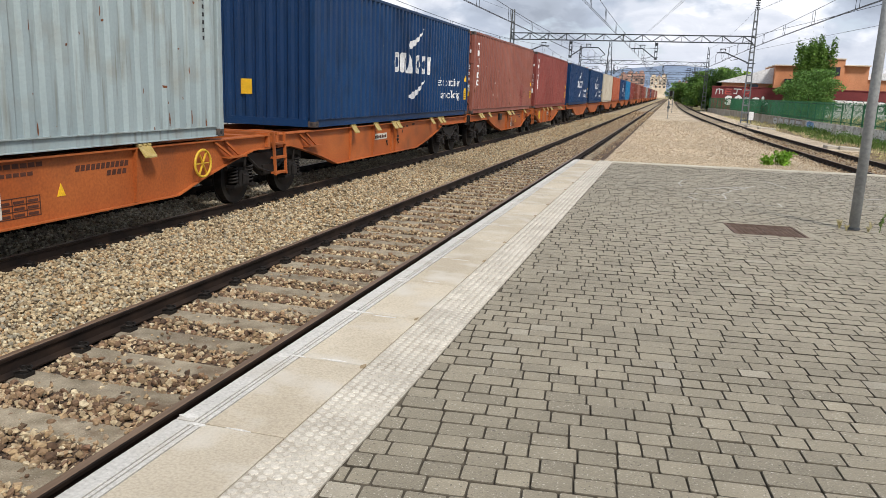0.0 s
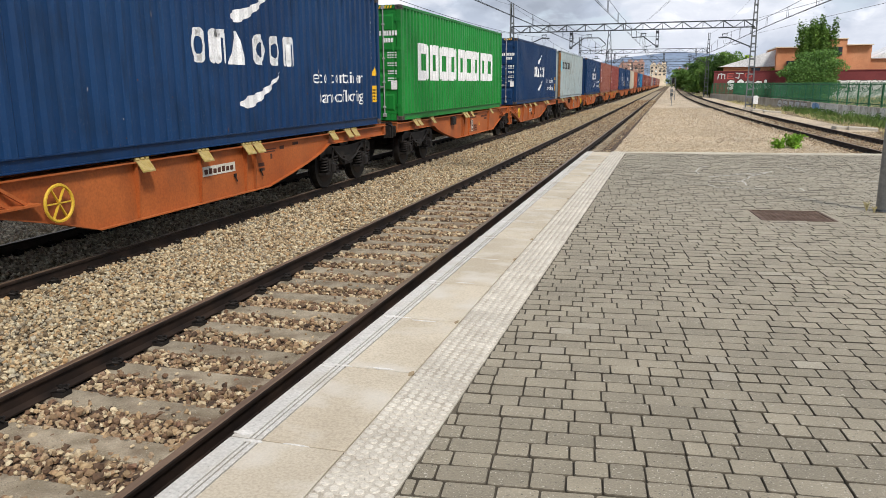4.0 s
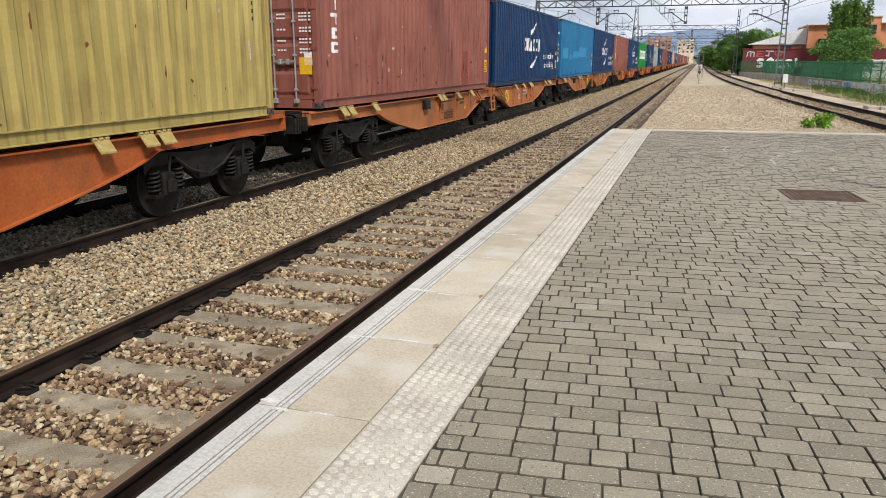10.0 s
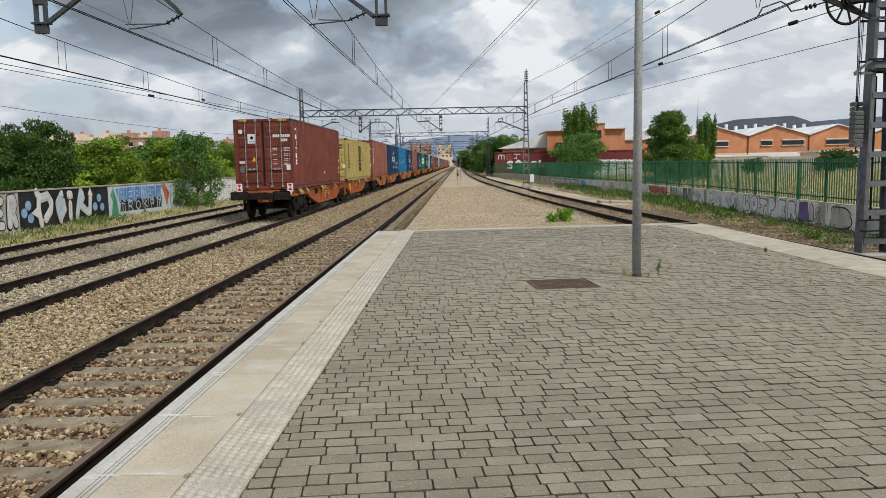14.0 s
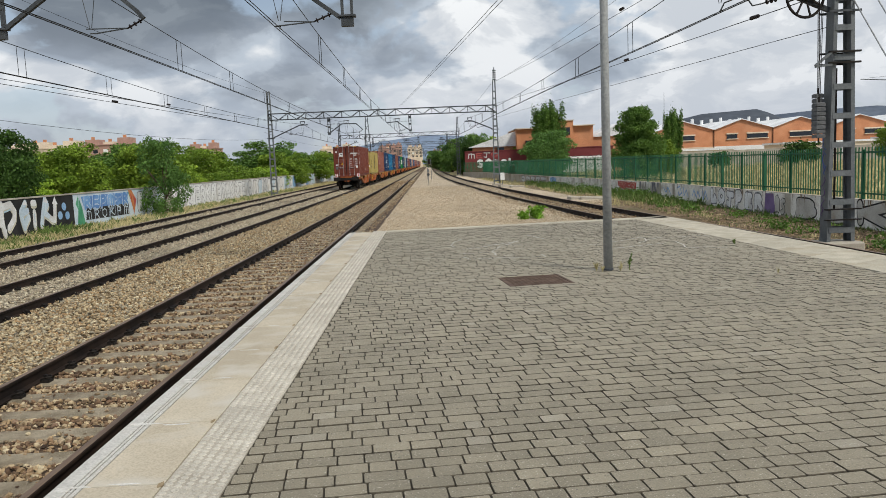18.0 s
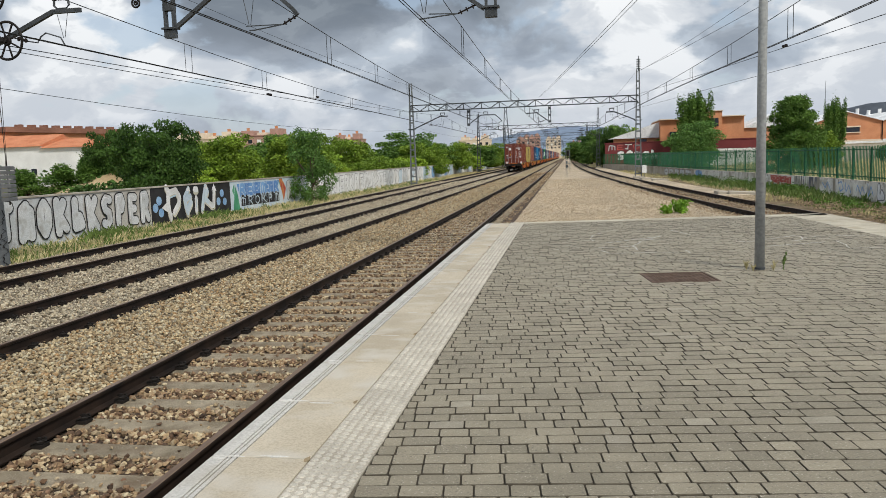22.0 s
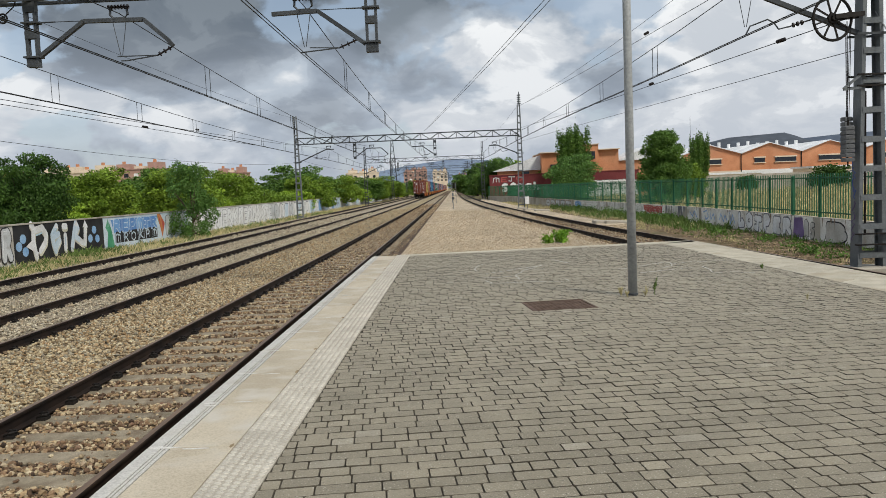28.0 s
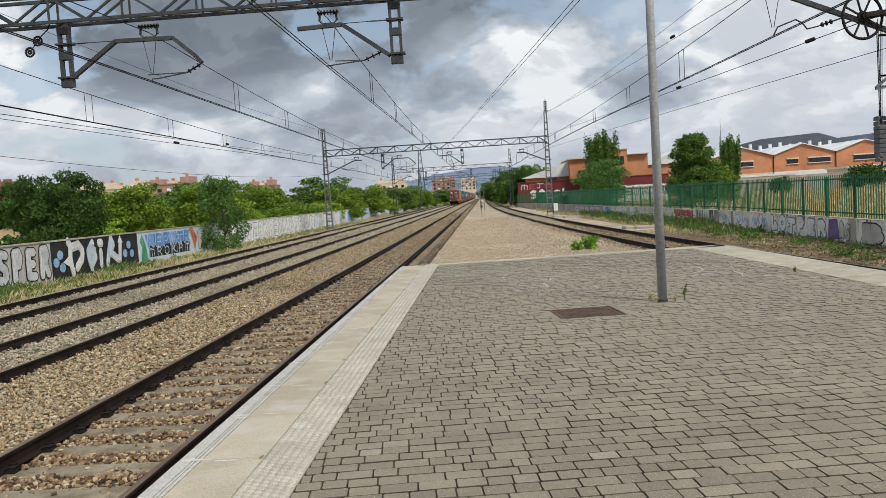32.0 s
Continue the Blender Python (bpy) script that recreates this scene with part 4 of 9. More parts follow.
def end_panel(H):
    """The plain end: upright corrugations across the width, at y = 0."""
    g, n = Geo(), 9
    w = 2 * (CHALF - 0.12)
    pts = []
    for k in range(n):
        x = -w / 2 + w * k / n
        pts += [(x, 0.02), (x + w / n * 0.3, 0.02), (x + w / n * 0.5, 0.062), (x + w / n * 0.8, 0.062)]
    pts.append((w / 2, 0.02))
    v = [(x, y, z) for x, y in pts for z in (0.15, H - 0.08)] + [(x, y + 0.02, z) for x, y in pts for z in (0.15, H - 0.08)]
    m = len(pts)
    f = [(2 * i, 2 * i + 2, 2 * i + 3, 2 * i + 1) for i in range(m - 1)] + [(2 * m + 2 * i, 2 * m + 2 * i + 1, 2 * m + 2 * i + 3, 2 * m + 2 * i + 2) for i in range(m - 1)]
    return g.add(v, f)


def frame_geo(H):
    g = Geo()
    for s in (-1, 1):
        x0, x1 = sorted((s * (CHALF - 0.13), s * CHALF))
        for y0 in (0.0, CLEN - 0.12):
            g.cbox(x0, x1, y0, y0 + 0.12, 0.11, H - 0.11, 0.012)
        a0, a1 = sorted((s * (CHALF - 0.06), s * (CHALF - 0.002)))
        # a channel-shaped lower rail: lip, web set back, upper lip
        g.prism([(s * (CHALF - 0.08), 0.0), (s * (CHALF - 0.004), 0.0), (s * (CHALF - 0.004), 0.012), (s * (CHALF - 0.034), 0.016), (s * (CHALF - 0.034), 0.145), (s * (CHALF - 0.002), 0.15), (s * (CHALF - 0.002), 0.165), (s * (CHALF - 0.08), 0.165)], "y", 0.17, CLEN - 0.17)
        g.box(a0, a1, 0.17, CLEN - 0.17, H - 0.062, H)
    for y0 in (0.01, CLEN - 0.11):
        g.box(-CHALF + 0.17, CHALF - 0.17, y0, y0 + 0.1, 0.0, 0.16)
        g.box(-CHALF + 0.17, CHALF - 0.17, y0, y0 + 0.1, H - 0.1, H)
    for i in range(18):
        g.box(-CHALF + 0.07, CHALF - 0.07, 0.6 + 0.63 * i, 0.66 + 0.63 * i, 0.0, 0.12)
    return g


def roof_geo(H):
    g, n = Geo(), 40
    pts = []
    for k in range(n):
        y = 0.11 + (CLEN - 0.22) * k / n
        d = (CLEN - 0.22) / n
        pts += [(y, 0.0), (y + d * 0.3, 0.0), (y + d * 0.5, -0.02), (y + d * 0.8, -0.02)]
    pts.append((CLEN - 0.11, 0.0))
    v = [(x, y, H - 0.008 + z) for y, z in pts for x in (-CHALF + 0.05, CHALF - 0.05)]
    return g.add(v, [(2 * i, 2 * i + 1, 2 * i + 3, 2 * i + 2) for i in range(len(pts) - 1)])


def casting_geo():
    g = Geo().cbox(-0.081, 0.081, -0.089, 0.089, -0.059, 0.059, 0.008)
    for s in (-1, 1):
        # flat black discs painted for the shade inside the casting's holes
        g.disc((0.0, 0.0), 0.03, "x", s * 0.08, s * 0.083, 12, 1)
        g.disc((0.0, 0.0), 0.03, "y", s * 0.088, s * 0.091, 12, 1)
    return g


def door_geo(H, s):
    """One door leaf with its raised panels; s: -1 or 1, the side of its hinges."""
    g = Geo()
    x0, x1 = (0.012, CHALF - 0.135)
    g.box(*sorted((s * x0, s * x1)), 0.028, 0.075, 0.17, H - 0.11)
    n = 5
    hh = (H - 0.40) / n
    for k in range(n):
        z0 = 0.24 + hh * k
        a, b = s * (x0 + 0.10), s * (x1 - 0.08)
        a, b = min(a, b), max(a, b)
        y = 0.028
        v = [(a, y, z0), (b, y, z0), (b, y, z0 + hh - 0.06), (a, y, z0 + hh - 0.06), (a + 0.03, y - 0.026, z0 + 0.06), (b - 0.03, y - 0.026, z0 + 0.06), (b - 0.03, y - 0.026, z0 + hh - 0.12), (a + 0.03, y - 0.026, z0 + hh - 0.12)]
        g.add(v, [(4, 5, 6, 7), (0, 1, 5, 4), (1, 2, 6, 5), (2, 3, 7, 6), (3, 0, 4, 7)])
    for k in range(4):
        z = 0.35 + (H - 0.75) * k / 3
        g.cbox(*sorted((s * (x1 - 0.03), s * (x1 + 0.12))), -0.012, 0.03, z, z + 0.07, 0.006)
    g.box(*sorted((s * x0, s * (x0 + 0.02))), 0.0, 0.03, 0.18, H - 0.12, 1)
    return g


def lock_bar(H, x, turn):
    g = Geo().tube([(x, -0.022, 0.10), (x, -0.022, H - 0.05)], 0.0165, 8)
    for z in (0.09, H - 0.10):
        g.cbox(x - 0.045, x + 0.045, -0.05, 0.03, z, z + 0.085, 0.01)
    for z in (0.32, 0.95, 1.55, H - 0.5):
        g.cbox(x - 0.035, x + 0.035, -0.045, 0.03, z, z + 0.04, 0.006)
    g.bar((x, -0.05, 0.86), (x + turn * 0.30, -0.052, 0.835), 0.012, 0.035)
    g.cbox(x + turn * 0.14 - 0.03, x + turn * 0.14 + 0.03, -0.07, 0.02, 0.80, 0.90, 0.008)
    return g


def conform(bm, x_at=None):
    """Lays a flat drawing in y and z onto the corrugated side."""
    ys = [v.co.y for v in bm.verts]
    if x_at is None:
        for y in breaks(min(ys), max(ys)):
            bmesh.ops.bisect_plane(bm, geom=bm.verts[:] + bm.edges[:] + bm.faces[:], plane_co=(0, y, 0), plane_no=(0, 1, 0))
    for v in bm.verts:
        v.co.x = (CHALF - 0.008 - corrugate(v.co.y) + 0.004) if x_at is None else x_at
    return bm


def drawing(name, polys, mat, texts=(), x_at=None):
    """Painted shapes: convex polygons in y and z, and words (text, y, z, size)."""
    bm = bmesh.new()
    for p in polys:
        bm.faces.new([bm.verts.new((0, y, z)) for y, z in p])
    for word, y, z, size, width in texts:
        cu = bpy.data.curves.new("word", "FONT")
        cu.body, cu.size = word, size
        tmp = bpy.data.objects.new("word", cu)
        me = tmp.to_mesh()
        k = len(bm.verts)
        bm.from_mesh(me)
        bm.verts.ensure_lookup_table()
        fit = width / max(v.co.x for v in bm.verts[k:])
        for v in bm.verts[k:]:
            v.co = (0, y + v.co.x * fit, z + v.co.y)
        tmp.to_mesh_clear()
        bpy.data.objects.remove(tmp)
        bpy.data.curves.remove(cu)
    conform(bm, x_at)
    bmesh.ops.recalc_face_normals(bm, faces=bm.faces)
    me = bpy.data.meshes.new(name)
    bm.to_mesh(me)
    bm.free()
    me.materials.append(mat)
    return me


def blk(y, z, w, h, c=0.2):
    """A block with cut corners."""
    e = min(w, h) * c
    return [(y + e, z), (y + w - e, z), (y + w, z + e), (y + w, z + h - e), (y + w - e, z + h), (y + e, z + h), (y, z + h - e), (y, z + e)]


def bars(y, z, w, h, n, gap=0.3):
    """A row of n small bars in place of small print."""
    d = w / n
    return [[(y + d * i, z), (y + d * (i + 1 - gap), z), (y + d * (i + 1 - gap), z + h), (y + d * i, z + h)] for i in range(n)]


def swoosh(y, z, w, h, n=16):
    """A curved stroke, swollen near its lower end and drawn out to a point."""
    out = []

    def at(t):
        fat = 0.20 * math.sin(math.pi * min(1.0, (t + 0.04) / 0.44)) if t < 0.18 else 0.193 * max(0.0, 1 - (t - 0.18) / 0.82) ** 0.75 + 0.012
        return y + w * t, z + h * t ** 1.9, fat
    for i in range(n):
        (ya, za, ta), (yb, zb, tb) = at(i / n), at((i + 1) / n)
        out.append([(ya, za - ta / 2), (yb, zb - tb / 2), (yb, zb + tb / 2), (ya, za + ta / 2)])
    return out


def fat(lines, t):
    """Round-ended brush strokes of half-width t along each line of points (y, z)."""
    out = []
    for ln in lines:
        for (ya, za), (yb, zb) in zip(ln, ln[1:]):
            d = math.hypot(yb - ya, zb - za) or 1
            uy, uz = -(zb - za) / d * t, (yb - ya) / d * t
            out.append([(ya - uy, za - uz), (yb - uy, zb - uz), (yb + uy, zb + uz), (ya + uy, za + uz)])
        for y, z in ln:
            out.append([(y + t * math.cos(k * math.pi / 5), z + t * math.sin(k * math.pi / 5)) for k in range(10)])
    return out


H9, H8 = 2.896, 2.591
CM = {}
for H in (H9, H8):
    CM[H] = {"side": side_panel(H).mesh("side_panel", [CMAT["blue"]]), "end": end_panel(H).mesh("end_panel", [CMAT["blue"]]), "frame": frame_geo(H).mesh("frame", [CMAT["blue"]]),
             "roof": roof_geo(H).mesh("roof", [CMAT["blue"]]), "door": {s: door_geo(H, s).mesh("door", [CMAT["blue"], BLACK]) for s in (-1, 1)},
             "bar": {(s, k): lock_bar(H, s * (0.30 + 0.44 * k), s if k == 0 else -s).mesh("locking_bar", [LOCK_STEEL]) for s in (-1, 1) for k in (0, 1)}}
CAST = casting_geo().mesh("corner_casting", [CASTING, BLACK])
# writing on the sides: makers' marks are plain blocks in their colours


def hollow(y, z, w, h, t):
    """A hollow block of four bars."""
    return [blk(y, z, t, h, 0.2), blk(y + w - t, z, t, h, 0.2), blk(y + t, z, w - 2 * t, t, 0.05), blk(y + t, z + h - t, w - 2 * t, t, 0.05)]


def logo_shapes(y, z, w, h):
    """Six plain heavy shapes in two groups: ovals, combs and a wedge."""
    out, d = [], w / 6.35
    for i, kind in enumerate(("oval", "comb", "wedge", "oval", "oval", "comb")):
        a = y + d * (i + (0.35 if i > 2 else 0.0))
        t = 0.062
        if kind == "oval":
            out += fat([[(a + d * 0.46 + (d * 0.40 - t) * math.cos(k * math.pi / 5), z + h / 2 + (h / 2 - t) * math.sin(k * math.pi / 5)) for k in range(11)]], t)
        elif kind == "comb":
            out += fat([[(a + t, z + t), (a + t, z + h - t), (a + d * 0.92 - t, z + h - t), (a + d * 0.92 - t, z + t)], [(a + d * 0.46, z + t), (a + d * 0.46, z + h - t)]], t)
        else:
            out += [[(a, z), (a + 0.92 * d, z), (a + 0.56 * d, z + h), (a + 0.36 * d, z + h)]]
    return out


cg = logo_shapes(4.62, 1.24, 3.32, 0.52)
DRAW = {
    "blue": [("logo", drawing("logo", cg + swoosh(5.95, 0.62, 1.38, 0.52) + swoosh(5.75, 1.98, 1.35, 0.52), WHITE), "white maker's mark"),
             ("lettering", drawing("lettering", [], WHITE, (("eco container", 8.66, 0.95, 0.37, 2.45), ("bamboo flooring", 8.86, 0.56, 0.36, 2.24))), "white words about the floor")],
    "green": [("logo", drawing("logo", [q for i in range(9) for q in hollow(1.45 + 1.015 * i, 1.02, 0.92, 1.0, 0.27)], WHITE), "large white maker's mark")],
    "yellow": [("logo", drawing("logo", [blk(5.47, 1.26, 0.27, 0.92, 0.1), blk(5.93, 1.26, 0.27, 0.92, 0.1), blk(6.39, 1.26, 0.27, 0.92, 0.1), blk(5.25, 1.19, 1.65, 0.09, 0.1), blk(5.55, 2.12, 0.75, 0.12, 0.3)] + hollow(5.55, 0.53, 0.56, 0.60, 0.18) + hollow(6.18, 0.53, 0.56, 0.60, 0.18), BLACK), "black maker's mark"),
               ("lettering", drawing("lettering", [b for i in range(9) for b in ([blk(0.60, 0.58 + 0.195 * i, 0.13, 0.13, 0.2)] + ([blk(0.92, 0.75 + 0.195 * i, 0.13, 0.13, 0.2)] if i < 8 else []))], BLACK), "black upright lettering")],
    "grey": [("logo", drawing("logo", [blk(0.32, 1.70, 0.55, 0.62, 0.05)], paint("pale_blue_mark", (0.16, 0.48, 0.62))), "pale blue square mark"),
             ("lettering", drawing("lettering", [q for i in range(6) for q in hollow(1.05 + 0.41 * i, 1.83, 0.32, 0.42, 0.09)] + [q for i in range(4) for q in hollow(3.72 + 0.30 * i, 1.83, 0.23, 0.42, 0.08)], BLACK), "black maker's name as blocks")],
}
# six plain white marks, one above the other
tri = []
for i, (a, b, c) in enumerate(((0.0, 1.0, 1), (0.0, 0.7, 0), (0.35, 0.65, 0), (0.0, 1.0, 1), (0.1, 0.9, 2), (0.0, 1.0, 2))):
    z = 2.33 - 0.263 * i
    tri.append(blk(0.64 + 0.30 * a, z + (0.14 if c else 0.0), 0.30 * (b - a), 0.065 if c else 0.20, 0.15))
    if c == 1:
        tri.append(blk(0.76, z, 0.065, 0.15, 0.1))
    if c == 2:
        tri += [blk(0.64 + 0.30 * a, z, 0.30 * (b - a), 0.06, 0.15), blk(0.64 + 0.30 * a, z + 0.06, 0.06, 0.08, 0.05)]
DRAW["brown"] = DRAW["red"] = DRAW["maroon"] = [("lettering", drawing("lettering", tri, WHITE), "white upright maker's mark")]
CAUTION = drawing("caution_label", [blk(11.74, 0.51, 0.25, 0.38, 0.04)], LABEL_YELLOW)
CAUTION_INK = drawing("caution_print", [q for k in range(4) for q in bars(11.77, 0.55 + 0.075 * k, 0.20, 0.04, 4)], BLACK)
WARN = drawing("warning_triangle", [[(11.77, 1.12), (11.98, 1.12), (11.87, 1.33)]], LABEL_YELLOW)
NUM_SIDE = {True: drawing("container_number", [b for k in range(11) for b in bars(11.72, 1.48 + 0.115 * k, 0.07, 0.06, 1, 0.1)], WHITE), False: drawing("container_number", [b for k in range(11) for b in bars(11.72, 1.48 + 0.115 * k, 0.07, 0.06, 1, 0.1)], BLACK)}


def plate(name, rects, mat):
    """Small plates and print on a door end, standing 3 cm out: (x0, x1, z0, z1)."""
    g = Geo()
    for x0, x1, z0, z1 in rects:
        g.box(x0, x1, -0.004, 0.0005, z0, z1)
    return g.mesh(name, [mat])


PRINT = plate("data_print", [(x, x + 0.045, z, z + 0.03) for z in (1.00, 1.06, 1.18, 1.24, 1.38, 1.44, 1.58, 1.64, 1.70) for x in (0.84, 0.90, 0.96, 1.04)] + [(x, x + 0.05, z, z + 0.03) for z in (1.04, 1.21, 1.41, 1.61, 1.68) for x in (0.38, 0.445, 0.51)], WHITE)
NUMBER = plate("container_number", [(0.40 + 0.075 * k + (0.05 if k > 3 else 0) + (0.04 if k > 9 else 0), 0.455 + 0.075 * k + (0.05 if k > 3 else 0) + (0.04 if k > 9 else 0), 2.14, 2.26) for k in range(9)] + [(0.72 + 0.075 * k, 0.775 + 0.075 * k, 1.97, 2.08) for k in range(4)], WHITE)
NUMBER_BLACK = plate("container_number", [(0.22 + 0.085 * k, 0.28 + 0.085 * k, 2.12, 2.22) for k in range(9)] + [(0.60 + 0.085 * k, 0.66 + 0.085 * k, 1.98, 2.07) for k in range(4)], BLACK)
MARK = plate("maker_plate", [(-0.64, -0.30, 1.90, 2.29)], WHITE)
MARK_INK = Geo().disc((-0.47, 2.13), 0.07, "y", -0.007, -0.004, 12).box(-0.60, -0.34, -0.007, -0.004, 1.96, 1.985).mesh("plate_mark", [BLACK])
SMALLS = plate("approval_plate", [(-1.0, -0.82, 0.70, 0.97)], GALV)
STICKER = plate("sticker", [(-1.02, -0.78, 1.09, 1.18), (0.93, 1.09, 0.79, 1.01)], WHITE)
SEAL = Geo().disc((-0.93, 2.39), 0.09, "y", -0.004, 0.0, 16).mesh("round_sticker", [WHITE])
SPOT_GREEN = Geo().disc((-0.02, 1.62), 0.06, "y", -0.006, 0.0, 8).box(-1.03, -0.80, -0.006, 0.0, 1.02, 1.16).mesh("sticker", [paint("green_sticker", (0.03, 0.36, 0.16))])
COLUMN_END = Geo()
for k in range(11):
    COLUMN_END.box(0.80, 0.87, -0.004, 0.001, 1.02 + 0.112 * k, 1.10 + 0.112 * k)
COLUMN_END = COLUMN_END.mesh("container_number", [BLACK])
CAUT_END = plate("caution_label", [(0.82, 1.08, 0.62, 0.93)], LABEL_YELLOW)
WARN_END = Geo().prism([(-0.50, 1.17), (-0.30, 1.17), (-0.40, 1.37)], "y", -0.004, 0.0).mesh("warning_triangle", [LABEL_YELLOW])
STRIPES = Geo()
for x0 in (-1.02, 0.62):
    for k in range(5):
        a = x0 + 0.075 * k
        STRIPES.prism([(a, 0), (a + 0.04, 0), (a + 0.07, 0.07), (a + 0.03, 0.07)], "y", -0.004, 0.012)
STRIPES = STRIPES.mesh("hazard_stripes", [LABEL_YELLOW])
NAMES = {"brown": "dark brown-red", "maroon": "maroon", "red": "faded salmon-red", "blue": "navy blue", "sky": "bright sky-blue", "green": "vivid green", "grey": "pale grey rust-spotted", "beige": "beige", "orange": "orange-red", "yellow": "mustard yellow dented"}


def wear(name, mat, spots):
    """Patches of touch-up paint or rust on a side: (y, z, w, h)."""
    return drawing(name, [blk(y, z, w, h, 0.3 if max(w, h) < 0.5 else 0.03) for y, z, w, h in spots], mat)


rw = random.Random(11)
RUST_PATCH = surf("rust_patch", (0.12, 0.045, 0.02), (0.2, 0.085, 0.04), 20, 60, 0.9, 0.3, 0.004)
RUST_POST = surf("rusty_corner_post", (0.16, 0.07, 0.025), (0.27, 0.13, 0.05), 9, 45, 0.85, 0.25, 0.004)


def scars(rng, n, y0, y1, z0, z1, big=0.07, low=1.5):
    """Ragged chips and scrapes, more of them low down, most of them upright."""
    out = []
    for _ in range(n):
        y, z, r = rng.uniform(y0, y1), z0 + (z1 - z0) * rng.random() ** low, rng.uniform(0.25, 1.0) ** 2 * big
        tall, lean = rng.choice((0.7, 1.2, 2.5, 5.0, 8.0)), rng.uniform(-0.5, 0.5)
        r *= 1.3 / math.sqrt(1 + tall)
        m = rng.choice((5, 6, 7))
        ring = []
        for k in range(m):
            a, e = 2 * math.pi * k / m, rng.uniform(0.55, 1.0) * r
            ring.append((y + e * math.cos(a) + lean * e * math.sin(a), z + tall * e * math.sin(a)))
        out.append(ring)
    return out


def worn(name, mat, polys):
    return drawing(name, polys, mat)


PALE_SCRATCH = surf("bare_scratched_steel", (0.36, 0.27, 0.24), (0.55, 0.45, 0.40), 20, 60, 0.7, 0.1)
DARK_RUST = surf("dark_rust", (0.07, 0.028, 0.017), (0.14, 0.055, 0.03), 20, 60, 0.9, 0.3, 0.004)
SKY_PATCH = surf("pale_blue_touch_up", (0.030, 0.21, 0.40), (0.045, 0.25, 0.45), 3, 30, 0.5, 0.05)
scar_red = scars(rw, 70, 0.3, 11.9, 0.2, 1.5, 0.06) + scars(rw, 20, 2.6, 7.0, 0.3, 1.3, 0.085) + [blk(9.26, 0.17, 0.62, 0.98, 0.02)] + fat([[(4.16, 1.75), (4.20, 1.27), (4.22, 0.9), (4.27, 0.62)]], 0.014)
WEAR = {"red": [worn("rust_chipping", DARK_RUST, scar_red[:90] + scar_red[91:]), worn("paint_patch", CMAT["maroon"], [scar_red[90]]), worn("scratching", PALE_SCRATCH, scars(rw, 40, 0.3, 11.9, 0.2, 1.9, 0.045))],
        "grey": [worn("rust_spotting", RUST_PATCH, scars(rw, 90, 0.4, 11.8, 0.16, 2.3, 0.05, 2.2))],
        "sky": [worn("touch_up_paint", SKY_PATCH, [[(3.92, 0.98), (6.02, 0.97), (6.02, 1.32), (5.1, 1.40), (3.92, 1.32)], [(6.05, 1.05), (9.3, 1.1), (9.3, 1.62), (6.05, 1.62)], [(2.92, 0.95), (3.66, 0.92), (3.6, 1.16), (2.92, 1.18)], [(0.5, 1.0), (2.2, 0.97), (2.2, 1.5), (0.5, 1.5)], [(9.6, 0.55), (10.4, 0.5), (10.3, 0.75), (9.7, 0.8)]]),
                worn("rust_patching", RUST_PATCH, [blk(4.93, 0.17, 0.13, 0.22, 0.2), blk(5.09, 0.18, 0.13, 0.2, 0.25), [(11.02, 1.05), (11.5, 1.02), (11.62, 1.2), (11.3, 1.28)]] + scars(rw, 40, 0.3, 11.9, 0.17, 1.9, 0.035)),
                worn("dark_patch", CMAT["blue"], [blk(6.06, 0.17, 0.17, 0.17, 0.05), blk(3.28, 0.16, 0.24, 0.1, 0.1)])],
        "yellow": [worn("scuffing", RUST_PATCH, scars(rw, 60, 0.4, 11.8, 0.2, 2.3, 0.045)), worn("scratching", PALE_SCRATCH, scars(rw, 20, 0.4, 11.8, 0.2, 2.0, 0.06))],
        "blue": [worn("scuffing", RUST_PATCH, scars(rw, 18, 0.4, 11.8, 0.17, 1.2, 0.03)), worn("scratching", PALE_SCRATCH, scars(rw, 14, 0.4, 11.8, 0.2, 2.0, 0.025))],
        "maroon": [worn("rust_chipping", DARK_RUST, scars(rw, 50, 0.4, 11.8, 0.2, 1.8, 0.06))],
        "brown": [worn("pale_spotting", WHITE, [blk(7.35, 0.55, 0.05, 0.12), blk(9.9, 1.3, 0.03, 0.05)]), worn("rust_chipping", DARK_RUST, scars(rw, 60, 0.4, 11.8, 0.2, 2.2, 0.05))]}


